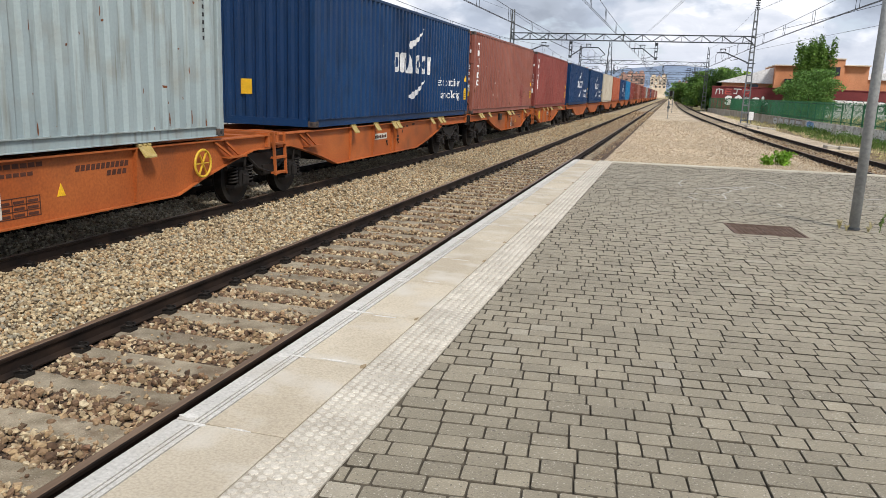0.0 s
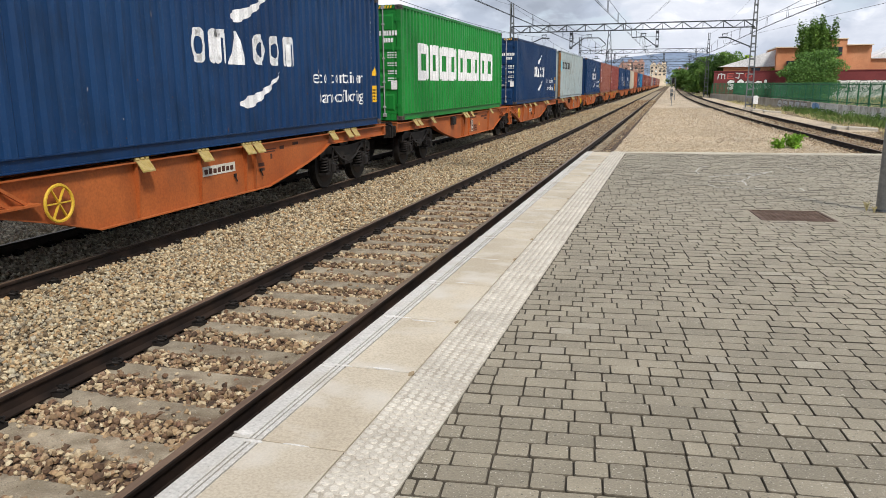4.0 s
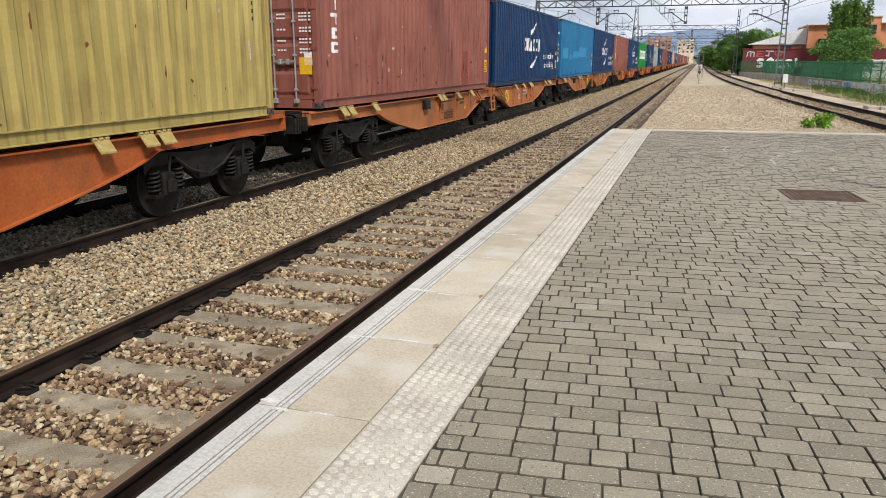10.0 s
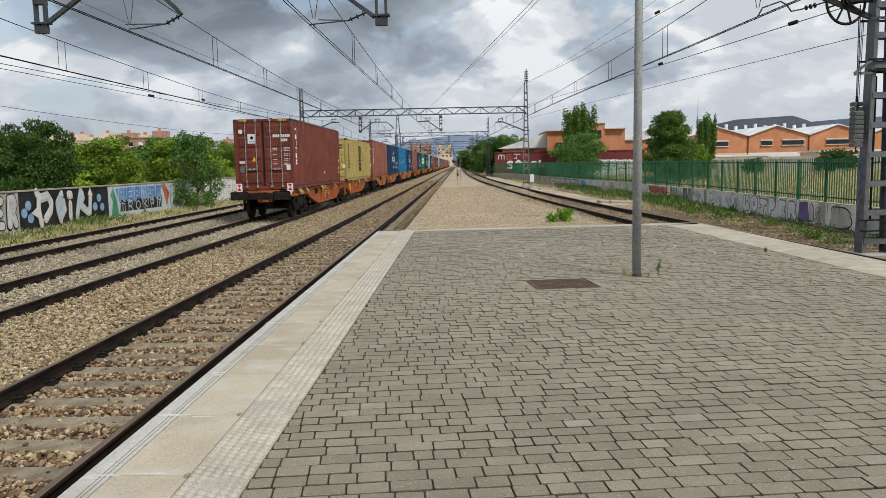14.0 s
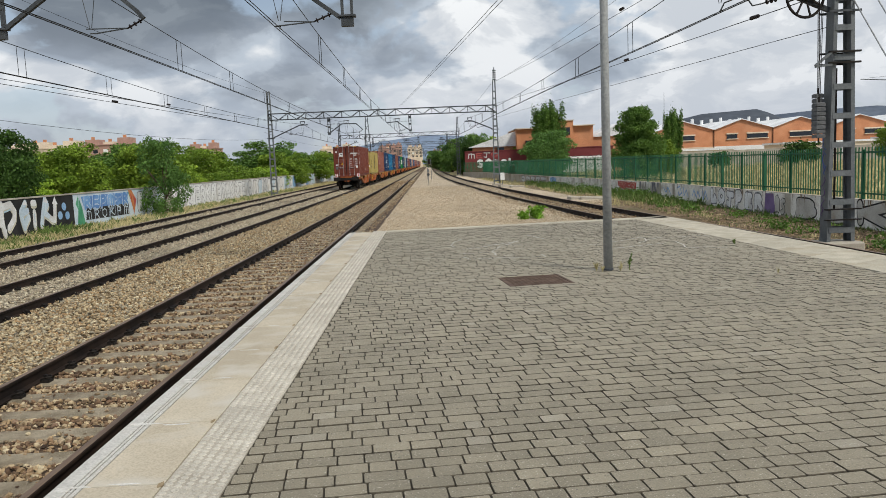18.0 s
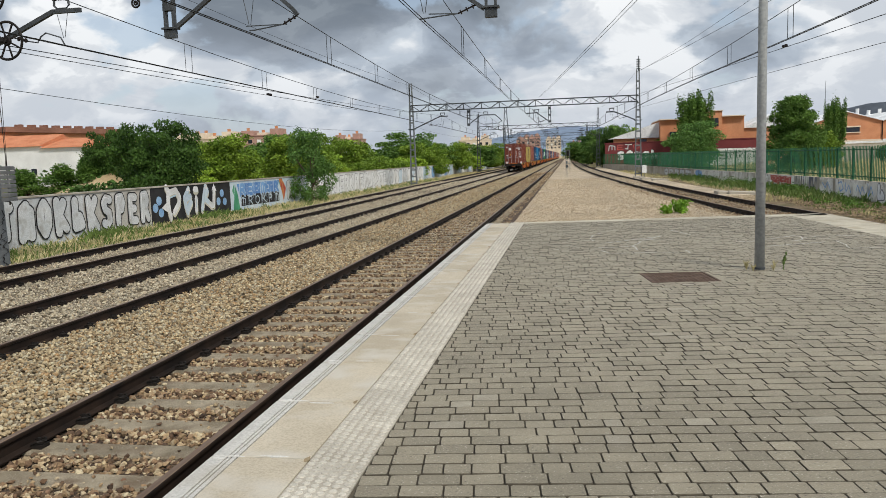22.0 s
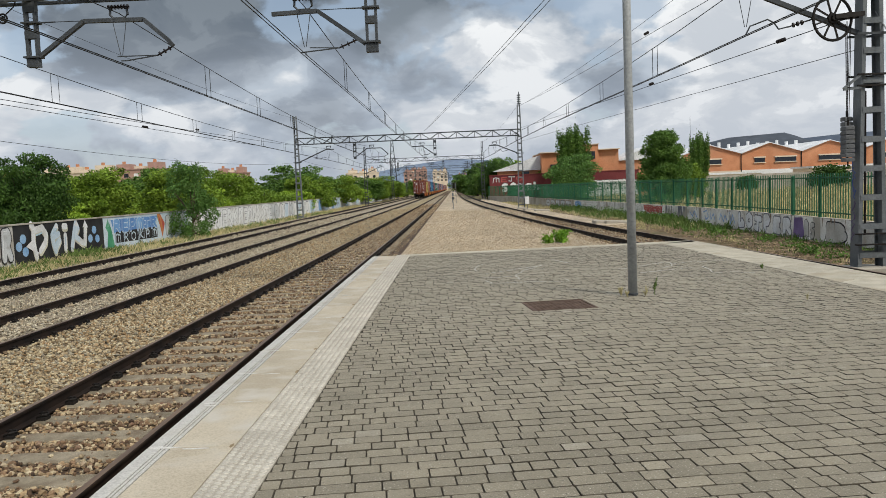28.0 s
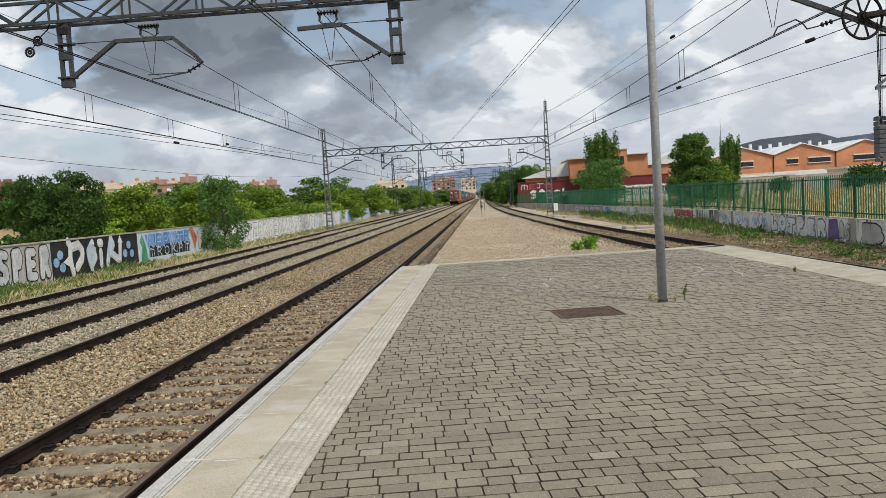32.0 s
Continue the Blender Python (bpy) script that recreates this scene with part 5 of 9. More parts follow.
def container(i, kind, near):
    H = H8 if i in LOW else H9
    label = NAMES[kind] + " corrugated steel shipping container on an orange wagon"
    c = thing("container", label, "shipping container", group="containers on the train")
    mat = CMAT[kind]

    def put(name, me, lab="", turn=0, parent=None, own=True):
        ob = part(name, me, None, parent or c, lab)
        if own:
            for k, sl in enumerate(ob.material_slots):
                if k == 0:
                    sl.link = "OBJECT"
                    sl.material = mat
        if turn:
            ob.matrix_basis = pose(0, CLEN, 0, 0, 0, 180)
        return ob
    rev = i in REVERSED
    put("side_panel", CM[H]["side"])
    put("side_panel", CM[H]["side"], "", 1)
    put("frame", CM[H]["frame"])
    put("roof", CM[H]["roof"])
    put("end_panel", CM[H]["end"], "", 0 if rev else 1)
    if near:
        for s in (-1, 1):
            d = put("door", CM[H]["door"][s], "", 1 if rev else 0)
            for k in (0, 1):
                part("locking_bar", CM[H]["bar"][(s, k)], None, d, "zinc locking bar")
        for x in (-1, 1):
            for y in (0.09, CLEN - 0.09):
                for z in (0.059, H - 0.059):
                    ob = part("corner_casting", CAST, None, c)
                    ob.matrix_basis = pose(x * (CHALF - 0.08), y, z)
        if not rev:
            light = kind in ("yellow", "grey", "beige")
            tagged(part("container_number", NUMBER_BLACK if light else NUMBER, None, c, "row of dark bars" if light else "row of white bars"), kind="stuff")
            if not light:
                tagged(part("data_print", PRINT, None, c, "small white print as bars"), kind="stuff")
            part("approval_plate", SMALLS, None, c, "metal approval plate")
            part("sticker", STICKER, None, c, "white sticker")
            if kind in ("brown", "red", "maroon"):
                m = part("maker_plate", MARK, None, c, "white plate with a dark mark")
                part("plate_mark", MARK_INK, None, m, "dark plain mark")
                part("round_sticker", SEAL, None, c, "round white sticker")
            if kind == "blue":
                part("sticker", SPOT_GREEN, None, c, "green stickers")
            if H == H9:
                part("warning_triangle", WARN_END, None, c, "yellow warning triangle")
                ob = part("hazard_stripes", STRIPES, None, c, "yellow and black stripes")
                ob.matrix_basis = pose(0, 0, H - 0.09)
                tagged(ob, kind="stuff")
                if kind == "red":
                    part("caution_label", CAUT_END, None, c, "yellow height label")
        else:
            ob = part("caution_label", CAUT_END, None, c, "yellow height label")
            ob.matrix_basis = pose(-1.3, 0.018, 0.0)
            if kind == "grey":
                ob = tagged(part("container_number", COLUMN_END, None, c, "upright row of dark bars"), kind="stuff")
                ob.matrix_basis = pose(0, 0.02, 0)
                part("corner_post", Geo().cbox(CHALF - 0.135, CHALF + 0.003, -0.003, 0.123, 0.12, H - 0.12, 0.012), RUST_POST, c, "rust-brown corner post")
    else:
        put("door_end", CM[H]["end"], "", 1 if rev else 0)
    for name, me, lab in DRAW.get(kind, ()):
        tagged(part(name, me, None, c, lab), kind="stuff")
    if near:
        if kind in WEAR:
            for me in WEAR[kind]:
                tagged(part(me.name.split(".")[0], me, None, c), kind="stuff")
        if H == H9 and kind not in ("green", "grey"):
            part("caution_label", CAUTION, None, c, "yellow height label")
            part("caution_print", CAUTION_INK, None, c, "black print as bars")
            part("warning_triangle", WARN, None, c, "yellow warning triangle")
        tagged(part("container_number", NUM_SIDE[kind not in ("yellow", "grey", "beige")], None, c, "upright row of bars"), kind="stuff")
    return c


def sill_profile(L, outer, flip):
    """The lower edge of half a wagon: high over the end bogie, a long slope, the belly, a curve up to the joint."""
    pts = [(0.0, 0.95), (outer + 2.9, 0.95)]
    pts += [(outer + 2.95 + 2.5 * t, 0.95 - 0.55 * t ** 0.7) for t in (0.1, 0.22, 0.4, 0.65, 1.0)]
    pts += [(L - 2.75 + 2.2 * t, 0.40 + 0.53 * (1.25 * t - 0.25 * t * t)) for t in (0.0, 0.15, 0.35, 0.6, 0.8, 1.0)]
    pts.append((L, 0.93))
    return [(L - y, z) for y, z in reversed(pts)] if flip else pts


def side_beam(L, outer, flip, s):
    low = sill_profile(L, outer, flip)
    g = Geo()
    g.prism(low + [(L, 1.15), (0.0, 1.15)], "x", s * 1.10, s * 1.125)
    g.box(*sorted((s * 0.98, s * 1.20)), 0, L, 1.145, 1.165)
    for (y0, z0), (y1, z1) in zip(low[:-1], low[1:]):
        if y1 - y0 > 1e-4:
            a0, a1 = sorted((s * 1.05, s * 1.19))
            g.add([(a0, y0, z0 - 0.018), (a1, y0, z0 - 0.018), (a1, y1, z1 - 0.018), (a0, y1, z1 - 0.018), (a0, y0, z0), (a1, y0, z0), (a1, y1, z1), (a0, y1, z1)],
                  [(0, 1, 2, 3), (7, 6, 5, 4), (0, 4, 5, 1), (2, 6, 7, 3), (1, 5, 6, 2), (0, 3, 7, 4)])
    return g


def stiffener(y, z0, s):
    return Geo().prism([(s * 1.12, 1.15), (s * 1.20, 1.15), (s * 1.195, 0.85), (s * 1.16, z0), (s * 1.12, z0)], "y", y - 0.011, y + 0.011)


def lock_flap(s):
    """A folded plate on three hinge knuckles."""
    g = Geo()
    g.add([(s * a, y, z + d) for y in (-0.13, 0.13) for a, z in ((1.205, 1.185), (1.305, 1.045)) for d in (0.0, -0.022)],
          [(0, 2, 6, 4), (1, 5, 7, 3), (0, 1, 3, 2), (4, 6, 7, 5), (2, 3, 7, 6), (0, 4, 5, 1)])
    for y in (-0.10, 0.0, 0.10):
        g.tube([(s * 1.19, y - 0.032, 1.19), (s * 1.19, y + 0.032, 1.19)], 0.028, 8)
    g.bar((s * 1.05, 0, 1.185), (s * 1.2, 0, 1.185), 0.10, 0.03)
    return g


FLAP = {s: lock_flap(s).mesh("container_lock", [YELLOW]) for s in (-1, 1)}
WHEEL = Geo()
for s in (-1, 1):
    WHEEL.disc((0, 0), 0.46, "x", s * 0.80, s * 0.93, 28)
    WHEEL.disc((0, 0), 0.49, "x", s * 0.785, s * 0.80, 28)
    WHEEL.disc((0, 0), 0.34, "x", s * 0.93, s * 0.936, 20, 1)
    WHEEL.disc((0, 0), 0.14, "x", s * 0.93, s * 0.99, 12)
    for k in range(3):
        a = 2 * math.pi * k / 3
        WHEEL.disc((0.24 * math.cos(a), 0.24 * math.sin(a)), 0.03, "x", s * 0.936, s * 0.945, 8)
WHEEL.tube([(-0.99, 0, 0), (0.99, 0, 0)], 0.08, 10)
WHEEL = WHEEL.mesh("wheelset", [STEEL_DARK, RAIL])


def bogie_frame(s):
    g = Geo()
    prof = [(-1.35, 0.62), (-1.2, 0.72), (-0.62, 0.72), (-0.42, 0.55), (-0.2, 0.42), (0.2, 0.42), (0.42, 0.55), (0.62, 0.72), (1.2, 0.72), (1.35, 0.62),
            (1.35, 0.80), (1.1, 0.90), (0.35, 0.84), (-0.35, 0.84), (-1.1, 0.90), (-1.35, 0.80)]
    g.prism(prof, "x", s * 0.98, s * 1.06)
    g.tube([(s * 1.08, -0.75, 0.80), (s * 1.08, -0.4, 0.58), (s * 1.08, 0, 0.48), (s * 1.08, 0.4, 0.58), (s * 1.08, 0.75, 0.80)], 0.03, 6)
    g.box(*sorted((s * 0.95, s * 1.1)), -0.22, 0.22, 0.44, 0.62)
    return g


def spring_box(s):
    g = Geo()
    g.cbox(*sorted((s * 0.96, s * 1.12)), -0.13, 0.13, 0.32, 0.62, 0.03)
    g.cbox(*sorted((s * 1.10, s * 1.17)), -0.09, 0.09, 0.36, 0.54, 0.03)
    for d in (-0.25, 0.25):
        g.box(*sorted((s * 0.95, s * 1.13)), d - 0.1, d + 0.1, 0.30, 0.345)
    g.tube([(s * 1.12, -0.02, 0.60), (s * 1.15, -0.02, 0.85)], 0.02, 6)
    return g


BOGIE = {"frame": {s: bogie_frame(s).mesh("side_frame", [STEEL_DARK]) for s in (-1, 1)}, "spring": {s: spring_box(s).mesh("axle_box", [STEEL_DARK]) for s in (-1, 1)},
         "coil": Geo().tube([(0.075 * math.cos(k * math.pi / 4), 0.075 * math.sin(k * math.pi / 4), 0.35 + 0.0072 * k) for k in range(45)], 0.018, 5).mesh("coil_spring", [STEEL_DARK], True),
         "bolster": Geo().box(-1.0, 1.0, -0.22, 0.22, 0.55, 0.90).box(-0.2, 0.2, -1.2, 1.2, 0.5, 0.66).mesh("bolster", [STEEL_DARK])}
WHEELS = []


def bogie(parent, y, near):
    b = part("bogie", BOGIE["bolster"], None, parent, "dark greasy two-axle bogie")
    b.matrix_basis = pose(0, y, 0)
    for s in (-1, 1):
        part("side_frame", BOGIE["frame"][s], None, b)
    for d in (-0.9, 0.9):
        w = part("wheelset", WHEEL, None, b)
        w.matrix_basis = pose(0, d, 0.46)
        if near:
            WHEELS.append((w, d))
        for s in (-1, 1):
            ob = part("axle_box", BOGIE["spring"][s], None, b)
            ob.matrix_basis = pose(0, d, 0)
            for e in (-0.25, 0.25):
                ob = part("coil_spring", BOGIE["coil"], None, b)
                ob.matrix_basis = pose(s * 1.04, d + e, 0)
    return b


def hand_wheel(s):
    g = Geo().torus((s * 1.24, 0, 0.83), 0.21, 0.02, "x", 20, 6)
    for k in range(3):
        a = math.pi * k / 3
        g.bar((s * 1.235, -0.2 * math.cos(a), 0.83 - 0.2 * math.sin(a)), (s * 1.235, 0.2 * math.cos(a), 0.83 + 0.2 * math.sin(a)), 0.03, 0.012)
    return g


HANDWHEEL = hand_wheel(1).mesh("hand_wheel", [paint("yellow_wheel_paint", (0.62, 0.40, 0.04), 0.5)])


def buffer_geo(s):
    g = Geo().tube([(s * 0.88, 0, 1.03), (s * 0.88, -0.36, 1.03)], 0.11, 12)
    g.cbox(s * 0.86 - 0.36, s * 0.86 + 0.36, -0.42, -0.36, 0.83, 1.17, 0.05)
    g.box(s * 0.88 - 0.17, s * 0.88 + 0.17, -0.03, 0.0, 0.86, 1.2)
    return g.mesh("buffer", [STEEL_DARK])


BUFFER = {s: buffer_geo(s) for s in (-1, 1)}
PLATE_MAT = paint("pale_data_plate", (0.55, 0.52, 0.45), 0.6)
SCRAWL_GREEN = surf("faded_green_spray", (0.10, 0.16, 0.06), (0.20, 0.16, 0.07), 9, 40, 0.8, 0.05)
INK = paint("dark_stencil", (0.075, 0.03, 0.02), 0.7)


def wagon(k, near):
    """An articulated wagon for two containers, on three bogies."""
    a, b = STARTS[2 * k], STARTS[2 * k + 1] + CLEN
    gap_r = (a - STARTS[2 * k - 1] - CLEN) if k else 2.0
    gap_f = (STARTS[2 * k + 2] - b) if 2 * k + 2 < len(STARTS) else 2.0
    r0, f0 = min(0.4, max(0.1, (gap_r - 0.84) / 2)), min(0.4, max(0.1, (gap_f - 0.84) / 2))
    y0, y1 = a - r0, b + f0
    mid = (STARTS[2 * k] + CLEN + STARTS[2 * k + 1]) / 2 - y0
    L = y1 - y0
    w = thing("container_wagon", "orange articulated container wagon with yellow locks and dark bogies", "railway wagon", group="wagons of the train")
    coat = ORANGE_FADED if k in (1, 2) else ORANGE
    halves = ((0.0, mid - 0.12), (mid + 0.12, L))
    for h, (p, q) in enumerate(halves):
        e0, e1 = (2.5, 1.55) if h == 0 else (1.55, 2.5)
        outer = r0 if h == 0 else f0
        for s in (-1, 1):
            n = q - p
            ob = part("side_beam", side_beam(n, outer, h == 1, s), coat, w)
            ob.matrix_basis = pose(0, p, 0)
            if h == 1:
                ribs, locks = (3.52, 4.95, 6.25, 6.55), (3.60, 5.00, 6.25, 6.57, 9.6, 10.4, 10.75)
            elif k == 1:
                ribs, locks = (7.45, 7.67, 9.04, 10.49), (1.4, 1.75, 3.0, 7.47, 7.79, 9.17, 10.6)
            else:
                ribs, locks = (6.6, 6.83, 7.48, 10.46), (1.4, 1.75, 3.0, 6.64, 6.97, 7.63, 10.62)
            if near:
                for y in ribs:
                    part("stiffener", stiffener(p + y, 0.41, s), coat, w)
                for y in locks:
                    ob = part("container_lock", FLAP[s], None, w, "worn yellow folding lock")
                    ob.matrix_basis = pose(0, p + y, 0)
                if s == 1:
                    bx = p + (n - 1.75 if h == 0 else 0.95)
                    part("step_bracket", Geo().bar((1.16, bx, 1.13), (1.22, bx + 0.40, 0.88), 0.035, 0.035).bar((1.16, bx + 0.3, 1.13), (1.22, bx + 0.65, 0.88), 0.035, 0.035).box(1.12, 1.28, bx + 0.25, bx + 0.80, 0.85, 0.875), coat, w)
                    if h == 1:
                        part("data_plate", Geo().box(1.125, 1.132, p + 5.05, p + 5.97, 0.775, 0.925), PLATE_MAT, w, "pale plate with a dark mark")
                        mark = Geo()
                        for j in range(7):
                            mark.prism(blk(p + 5.10 + 0.12 * j, 0.805, 0.09, (0.075, 0.085, 0.07)[j % 3], 0.12), "x", 1.131, 1.134)
                        part("plate_print", mark, INK, w, "dark print as bars")
                        small = Geo()
                        for yy, zz, ww, hh in ((6.95, 1.02, 0.42, 0.02), (6.95, 0.98, 0.38, 0.02), (7.5, 1.0, 0.16, 0.06), (7.15, 0.86, 0.06, 0.09), (6.72, 0.76, 0.2, 0.06), (6.72, 0.68, 0.2, 0.05), (8.0, 1.04, 0.22, 0.05)):
                            small.box(1.125, 1.128, p + yy, p + yy + ww, zz, zz + hh)
                        tagged(part("stencil_print", small, INK, w, "dark stencilled print as bars"), kind="stuff")
                        for yy in (6.78, 5.95):
                            part("release_lever", Geo().bar((1.13, p + yy, 0.70), (1.16, p + yy + 0.02, 0.60), 0.03, 0.02).box(1.125, 1.15, p + yy - 0.03, p + yy + 0.03, 0.68, 0.73), STEEL_DARK, w, "dark release lever")
                    else:
                        ink = Geo()
                        tx = p + r0 + (7.38 if k == 1 else 7.22)
                        cr = p + r0 + (8.70 if k == 1 else 8.98)
                        for yy, zz, ww, hh in ([(0.35 + 0.115 * j, 1.05, 0.09, 0.055) for j in range(8)] + [(0.02 + 0.10 * j, 0.955, 0.075, 0.045) for j in range(11)] + [(0.10, 0.79, 0.05, 0.08), (0.20, 0.79, 0.05, 0.08)] + [(0.38 + 0.205 * j, 0.50 + 0.075 * m_, 0.15, 0.032) for j in range(4) for m_ in range(3)]):
                            ink.box(1.125, 1.129, tx + yy, tx + yy + ww, zz, zz + hh)
                        for yy, z0, z1 in ((0.03, 0.76, 0.90), (0.32, 0.76, 0.90), (0.03, 0.48, 0.68), (0.30, 0.48, 0.68), (0.35, 0.48, 0.72), (0.56, 0.48, 0.72), (0.765, 0.48, 0.72), (0.97, 0.48, 0.72), (1.17, 0.48, 0.72)):
                            ink.box(1.125, 1.128, tx + yy, tx + yy + 0.012, z0, z1)
                        for zz, ya, yb in ((0.48, 0.03, 0.30), (0.68, 0.03, 0.30), (0.48, 0.35, 1.18), (0.555, 0.35, 1.18), (0.63, 0.35, 1.18), (0.71, 0.35, 1.18), (0.76, 0.03, 0.33), (0.89, 0.03, 0.33)):
                            ink.box(1.125, 1.128, tx + ya, tx + yb, zz, zz + 0.012)
                        # the owner's name, slanting, as bars
                        for yy, zz, ww, hh in [(0.09 * j, 0.93, 0.066, 0.075) for j in range(11)] + [(0.55 + 0.10 * j, 0.83, 0.07, 0.07) for j in range(4)]:
                            ink.prism([(cr + yy, zz), (cr + yy + ww, zz), (cr + yy + ww + 0.02, zz + hh), (cr + yy + 0.02, zz + hh)], "x", 1.125, 1.129)
                        tagged(part("stencil_print", ink, INK, w, "dark stencilled print as bars"), kind="stuff")
                        if k != 1:
                            dp = part("data_plate", Geo().box(1.125, 1.130, tx + 0.36, tx + 0.62, 0.50, 0.90), PLATE_MAT, w, "pale plate with small print")
                            lines_ = Geo()
                            for zz, ww in ((0.84, 0.20), (0.795, 0.16), (0.72, 0.20), (0.675, 0.20), (0.58, 0.17), (0.53, 0.20)):
                                lines_.box(1.130, 1.132, tx + 0.385, tx + 0.385 + ww, zz, zz + 0.026)
                            for zz in (0.765, 0.635):
                                lines_.box(1.130, 1.132, tx + 0.36, tx + 0.62, zz, zz + 0.008)
                            part("plate_print", lines_, INK, dp, "dark print as bars")
                        part("warning_triangle", Geo().prism([(cr + (1.0 if k == 1 else -0.32), 0.66), (cr + (1.14 if k == 1 else -0.18), 0.66), (cr + (1.07 if k == 1 else -0.25), 0.82)], "x", 1.125, 1.129), LABEL_YELLOW, w, "small yellow warning triangle")
                        bx = p + r0 + (5.9 if k == 1 else 4.87)
                        part("tool_box", Geo().cbox(1.12, 1.23, bx, bx + 0.38, 0.86, 1.11, 0.02), STEEL_DARK, w, "dark metal box")
                    if (k, h) == (1, 1):
                        c0, tag = STARTS[3] - y0, Geo()
                        loops = [[(q_ + 0.07 * math.cos(e * math.pi / 4), 0.70 + 0.075 * math.sin(e * math.pi / 4)) for e in range(9)] for q_ in (4.22, 4.36)]
                        for j_, poly in enumerate(fat([[(c0 + u_, v_) for u_, v_ in ln] for ln in loops + [[(4.27, 0.78), (4.20, 1.05), (4.16, 1.08), (4.17, 1.0), (4.25, 0.80)]]], 0.014)):
                            tag.add([(1.1262 + 0.00004 * j_, u_, v_) for u_, v_ in poly], [tuple(range(len(poly)))])
                        tagged(part("scrawl", tag, WHITE, w, "white spray-paint scrawl"), kind="stuff")
                    if (k, h) == (2, 1):
                        c0 = STARTS[5] - y0
                        for tone, wide, lines in ((SCRAWL_GREEN, 0.028, (((3.45, 0.62), (3.5, 0.5), (3.62, 0.52), (3.66, 0.9), (3.56, 1.05)), ((3.75, 0.45), (3.72, 0.75), (3.8, 1.02), (3.86, 0.75), (3.98, 0.5), (3.95, 0.95)), ((4.05, 0.55), (4.07, 0.85), (4.2, 0.88), (4.2, 0.7), (4.08, 0.66)), ((4.28, 0.6), (4.3, 0.82), (4.42, 0.8), (4.42, 0.58), (4.3, 0.56)), ((4.5, 0.55), (4.46, 0.9), (4.58, 0.98), (4.66, 0.8), (4.62, 0.6), (4.3, 0.4), (3.95, 0.32)), ((5.08, 0.72), (5.2, 0.8), (5.18, 0.55), (5.05, 0.5)), ((5.3, 0.76), (5.3, 0.5), (5.42, 0.5)), ((5.5, 0.8), (5.62, 0.74), (5.5, 0.62), (5.64, 0.55), (5.48, 0.44)))),
                                                  (INK, 0.010, (((6.45, 0.72), (6.52, 1.0), (6.60, 0.74)), ((6.44, 0.84), (6.64, 0.86)), ((6.74, 0.98), (6.66, 0.9), (6.68, 0.76), (6.78, 0.76)), ((6.84, 1.0), (6.82, 0.76)), ((6.83, 0.88), (7.0, 0.92)), ((6.84, 0.99), (7.02, 1.02)), ((6.83, 0.77), (6.98, 0.8)), ((6.6, 0.56), (6.7, 0.64), (6.74, 0.55), (6.84, 0.66), (6.9, 0.58), (7.0, 0.66))))):
                            g_ = Geo()
                            for j_, poly in enumerate(fat([[(c0 + u_, v_) for u_, v_ in ln] for ln in lines], wide)):
                                g_.add([(1.1262 + 0.00004 * j_, u_, v_) for u_, v_ in poly], [tuple(range(len(poly)))])
                            tagged(part("scrawl", g_, tone, w, "spray-paint scrawl"), kind="stuff")
                    if h == (0 if k in (2, 5) else 1):
                        ob = part("hand_wheel", HANDWHEEL, None, w, "yellow brake hand wheel")
                        ob.matrix_basis = pose(0, p + 2.05 if h else p + n - 2.2, 0)
        if near:
            # dark boxes added between the beams to keep light out below
            part("brake_rigging", Geo().box(-0.85, 0.85, p + e0 + 1.4, q - e1 - 1.4, 0.50, 0.62).box(-0.5, 0.4, p + e0 + 2.2, p + e0 + 3.4, 0.34, 0.5), STEEL_DARK, w, "dark boxes added to darken the underside of the wagon")
        deck = Geo().box(-0.22, 0.22, p, q, 0.72, 1.12)
        for j in range(5):
            y = p + 0.5 + (q - p - 1.0) * j / 4
            deck.box(-1.1, 1.1, y - 0.12, y + 0.12, 1.02, 1.17)
        for y in (p, q - 0.08):
            deck.box(-1.19, 1.19, y, y + 0.08, 0.94, 1.2)
        part("centre_sill", deck, coat, w)
    for y in (1.75 + r0, mid, L - 1.75 - f0):
        bogie(w, y, near)
    if near:
        st = Geo()
        for s in (1,):
            for d in (-0.02, 0.38):
                st.bar((1.2, mid + d, 1.20), (1.24, mid + d, 0.42), 0.05, 0.03)
            for z in (0.44, 0.72, 0.98):
                st.box(1.14, 1.26, mid - 0.02, mid + 0.38, z, z + 0.035)
        part("step_ladder", st, coat, w)
        for j, y in enumerate((0.0, L)):
            # plate over the orange end beam, its dark colour stands for shade
            part("headstock", Geo().cbox(-1.16, 1.16, y - 0.03 if j == 0 else y, y if j == 0 else y + 0.03, 0.84, 1.10, 0.01), STEEL_DARK, w, "dark plate added for the shade on the wagon end")
            for s in (-1, 1):
                ob = part("buffer", BUFFER[s], None, w, "black rectangular buffer")
                ob.matrix_basis = pose(0, y, 0) if j == 0 else pose(0, y, 0, 0, 0, 180)
            part("coupling", Geo().tube([(0, y, 1.0), (0, y + (0.3 if j else -0.3), 0.95), (0, y + (0.33 if j else -0.33), 0.7)], 0.035, 6).tube([(0.3, y, 0.9), (0.32, y + (0.15 if j else -0.15), 0.6), (0.15, y + (0.2 if j else -0.2), 0.5)], 0.02, 6), STEEL_DARK, w)
    MOVING.append((w, y0))
    return w


for k in range(len(STARTS) // 2):
    wagon(k, k < 7)
for i, (s, kind) in enumerate(zip(STARTS, KINDS)):
    c = container(i, kind, i < 16)
    MOVING.append((c, s, 1.225))


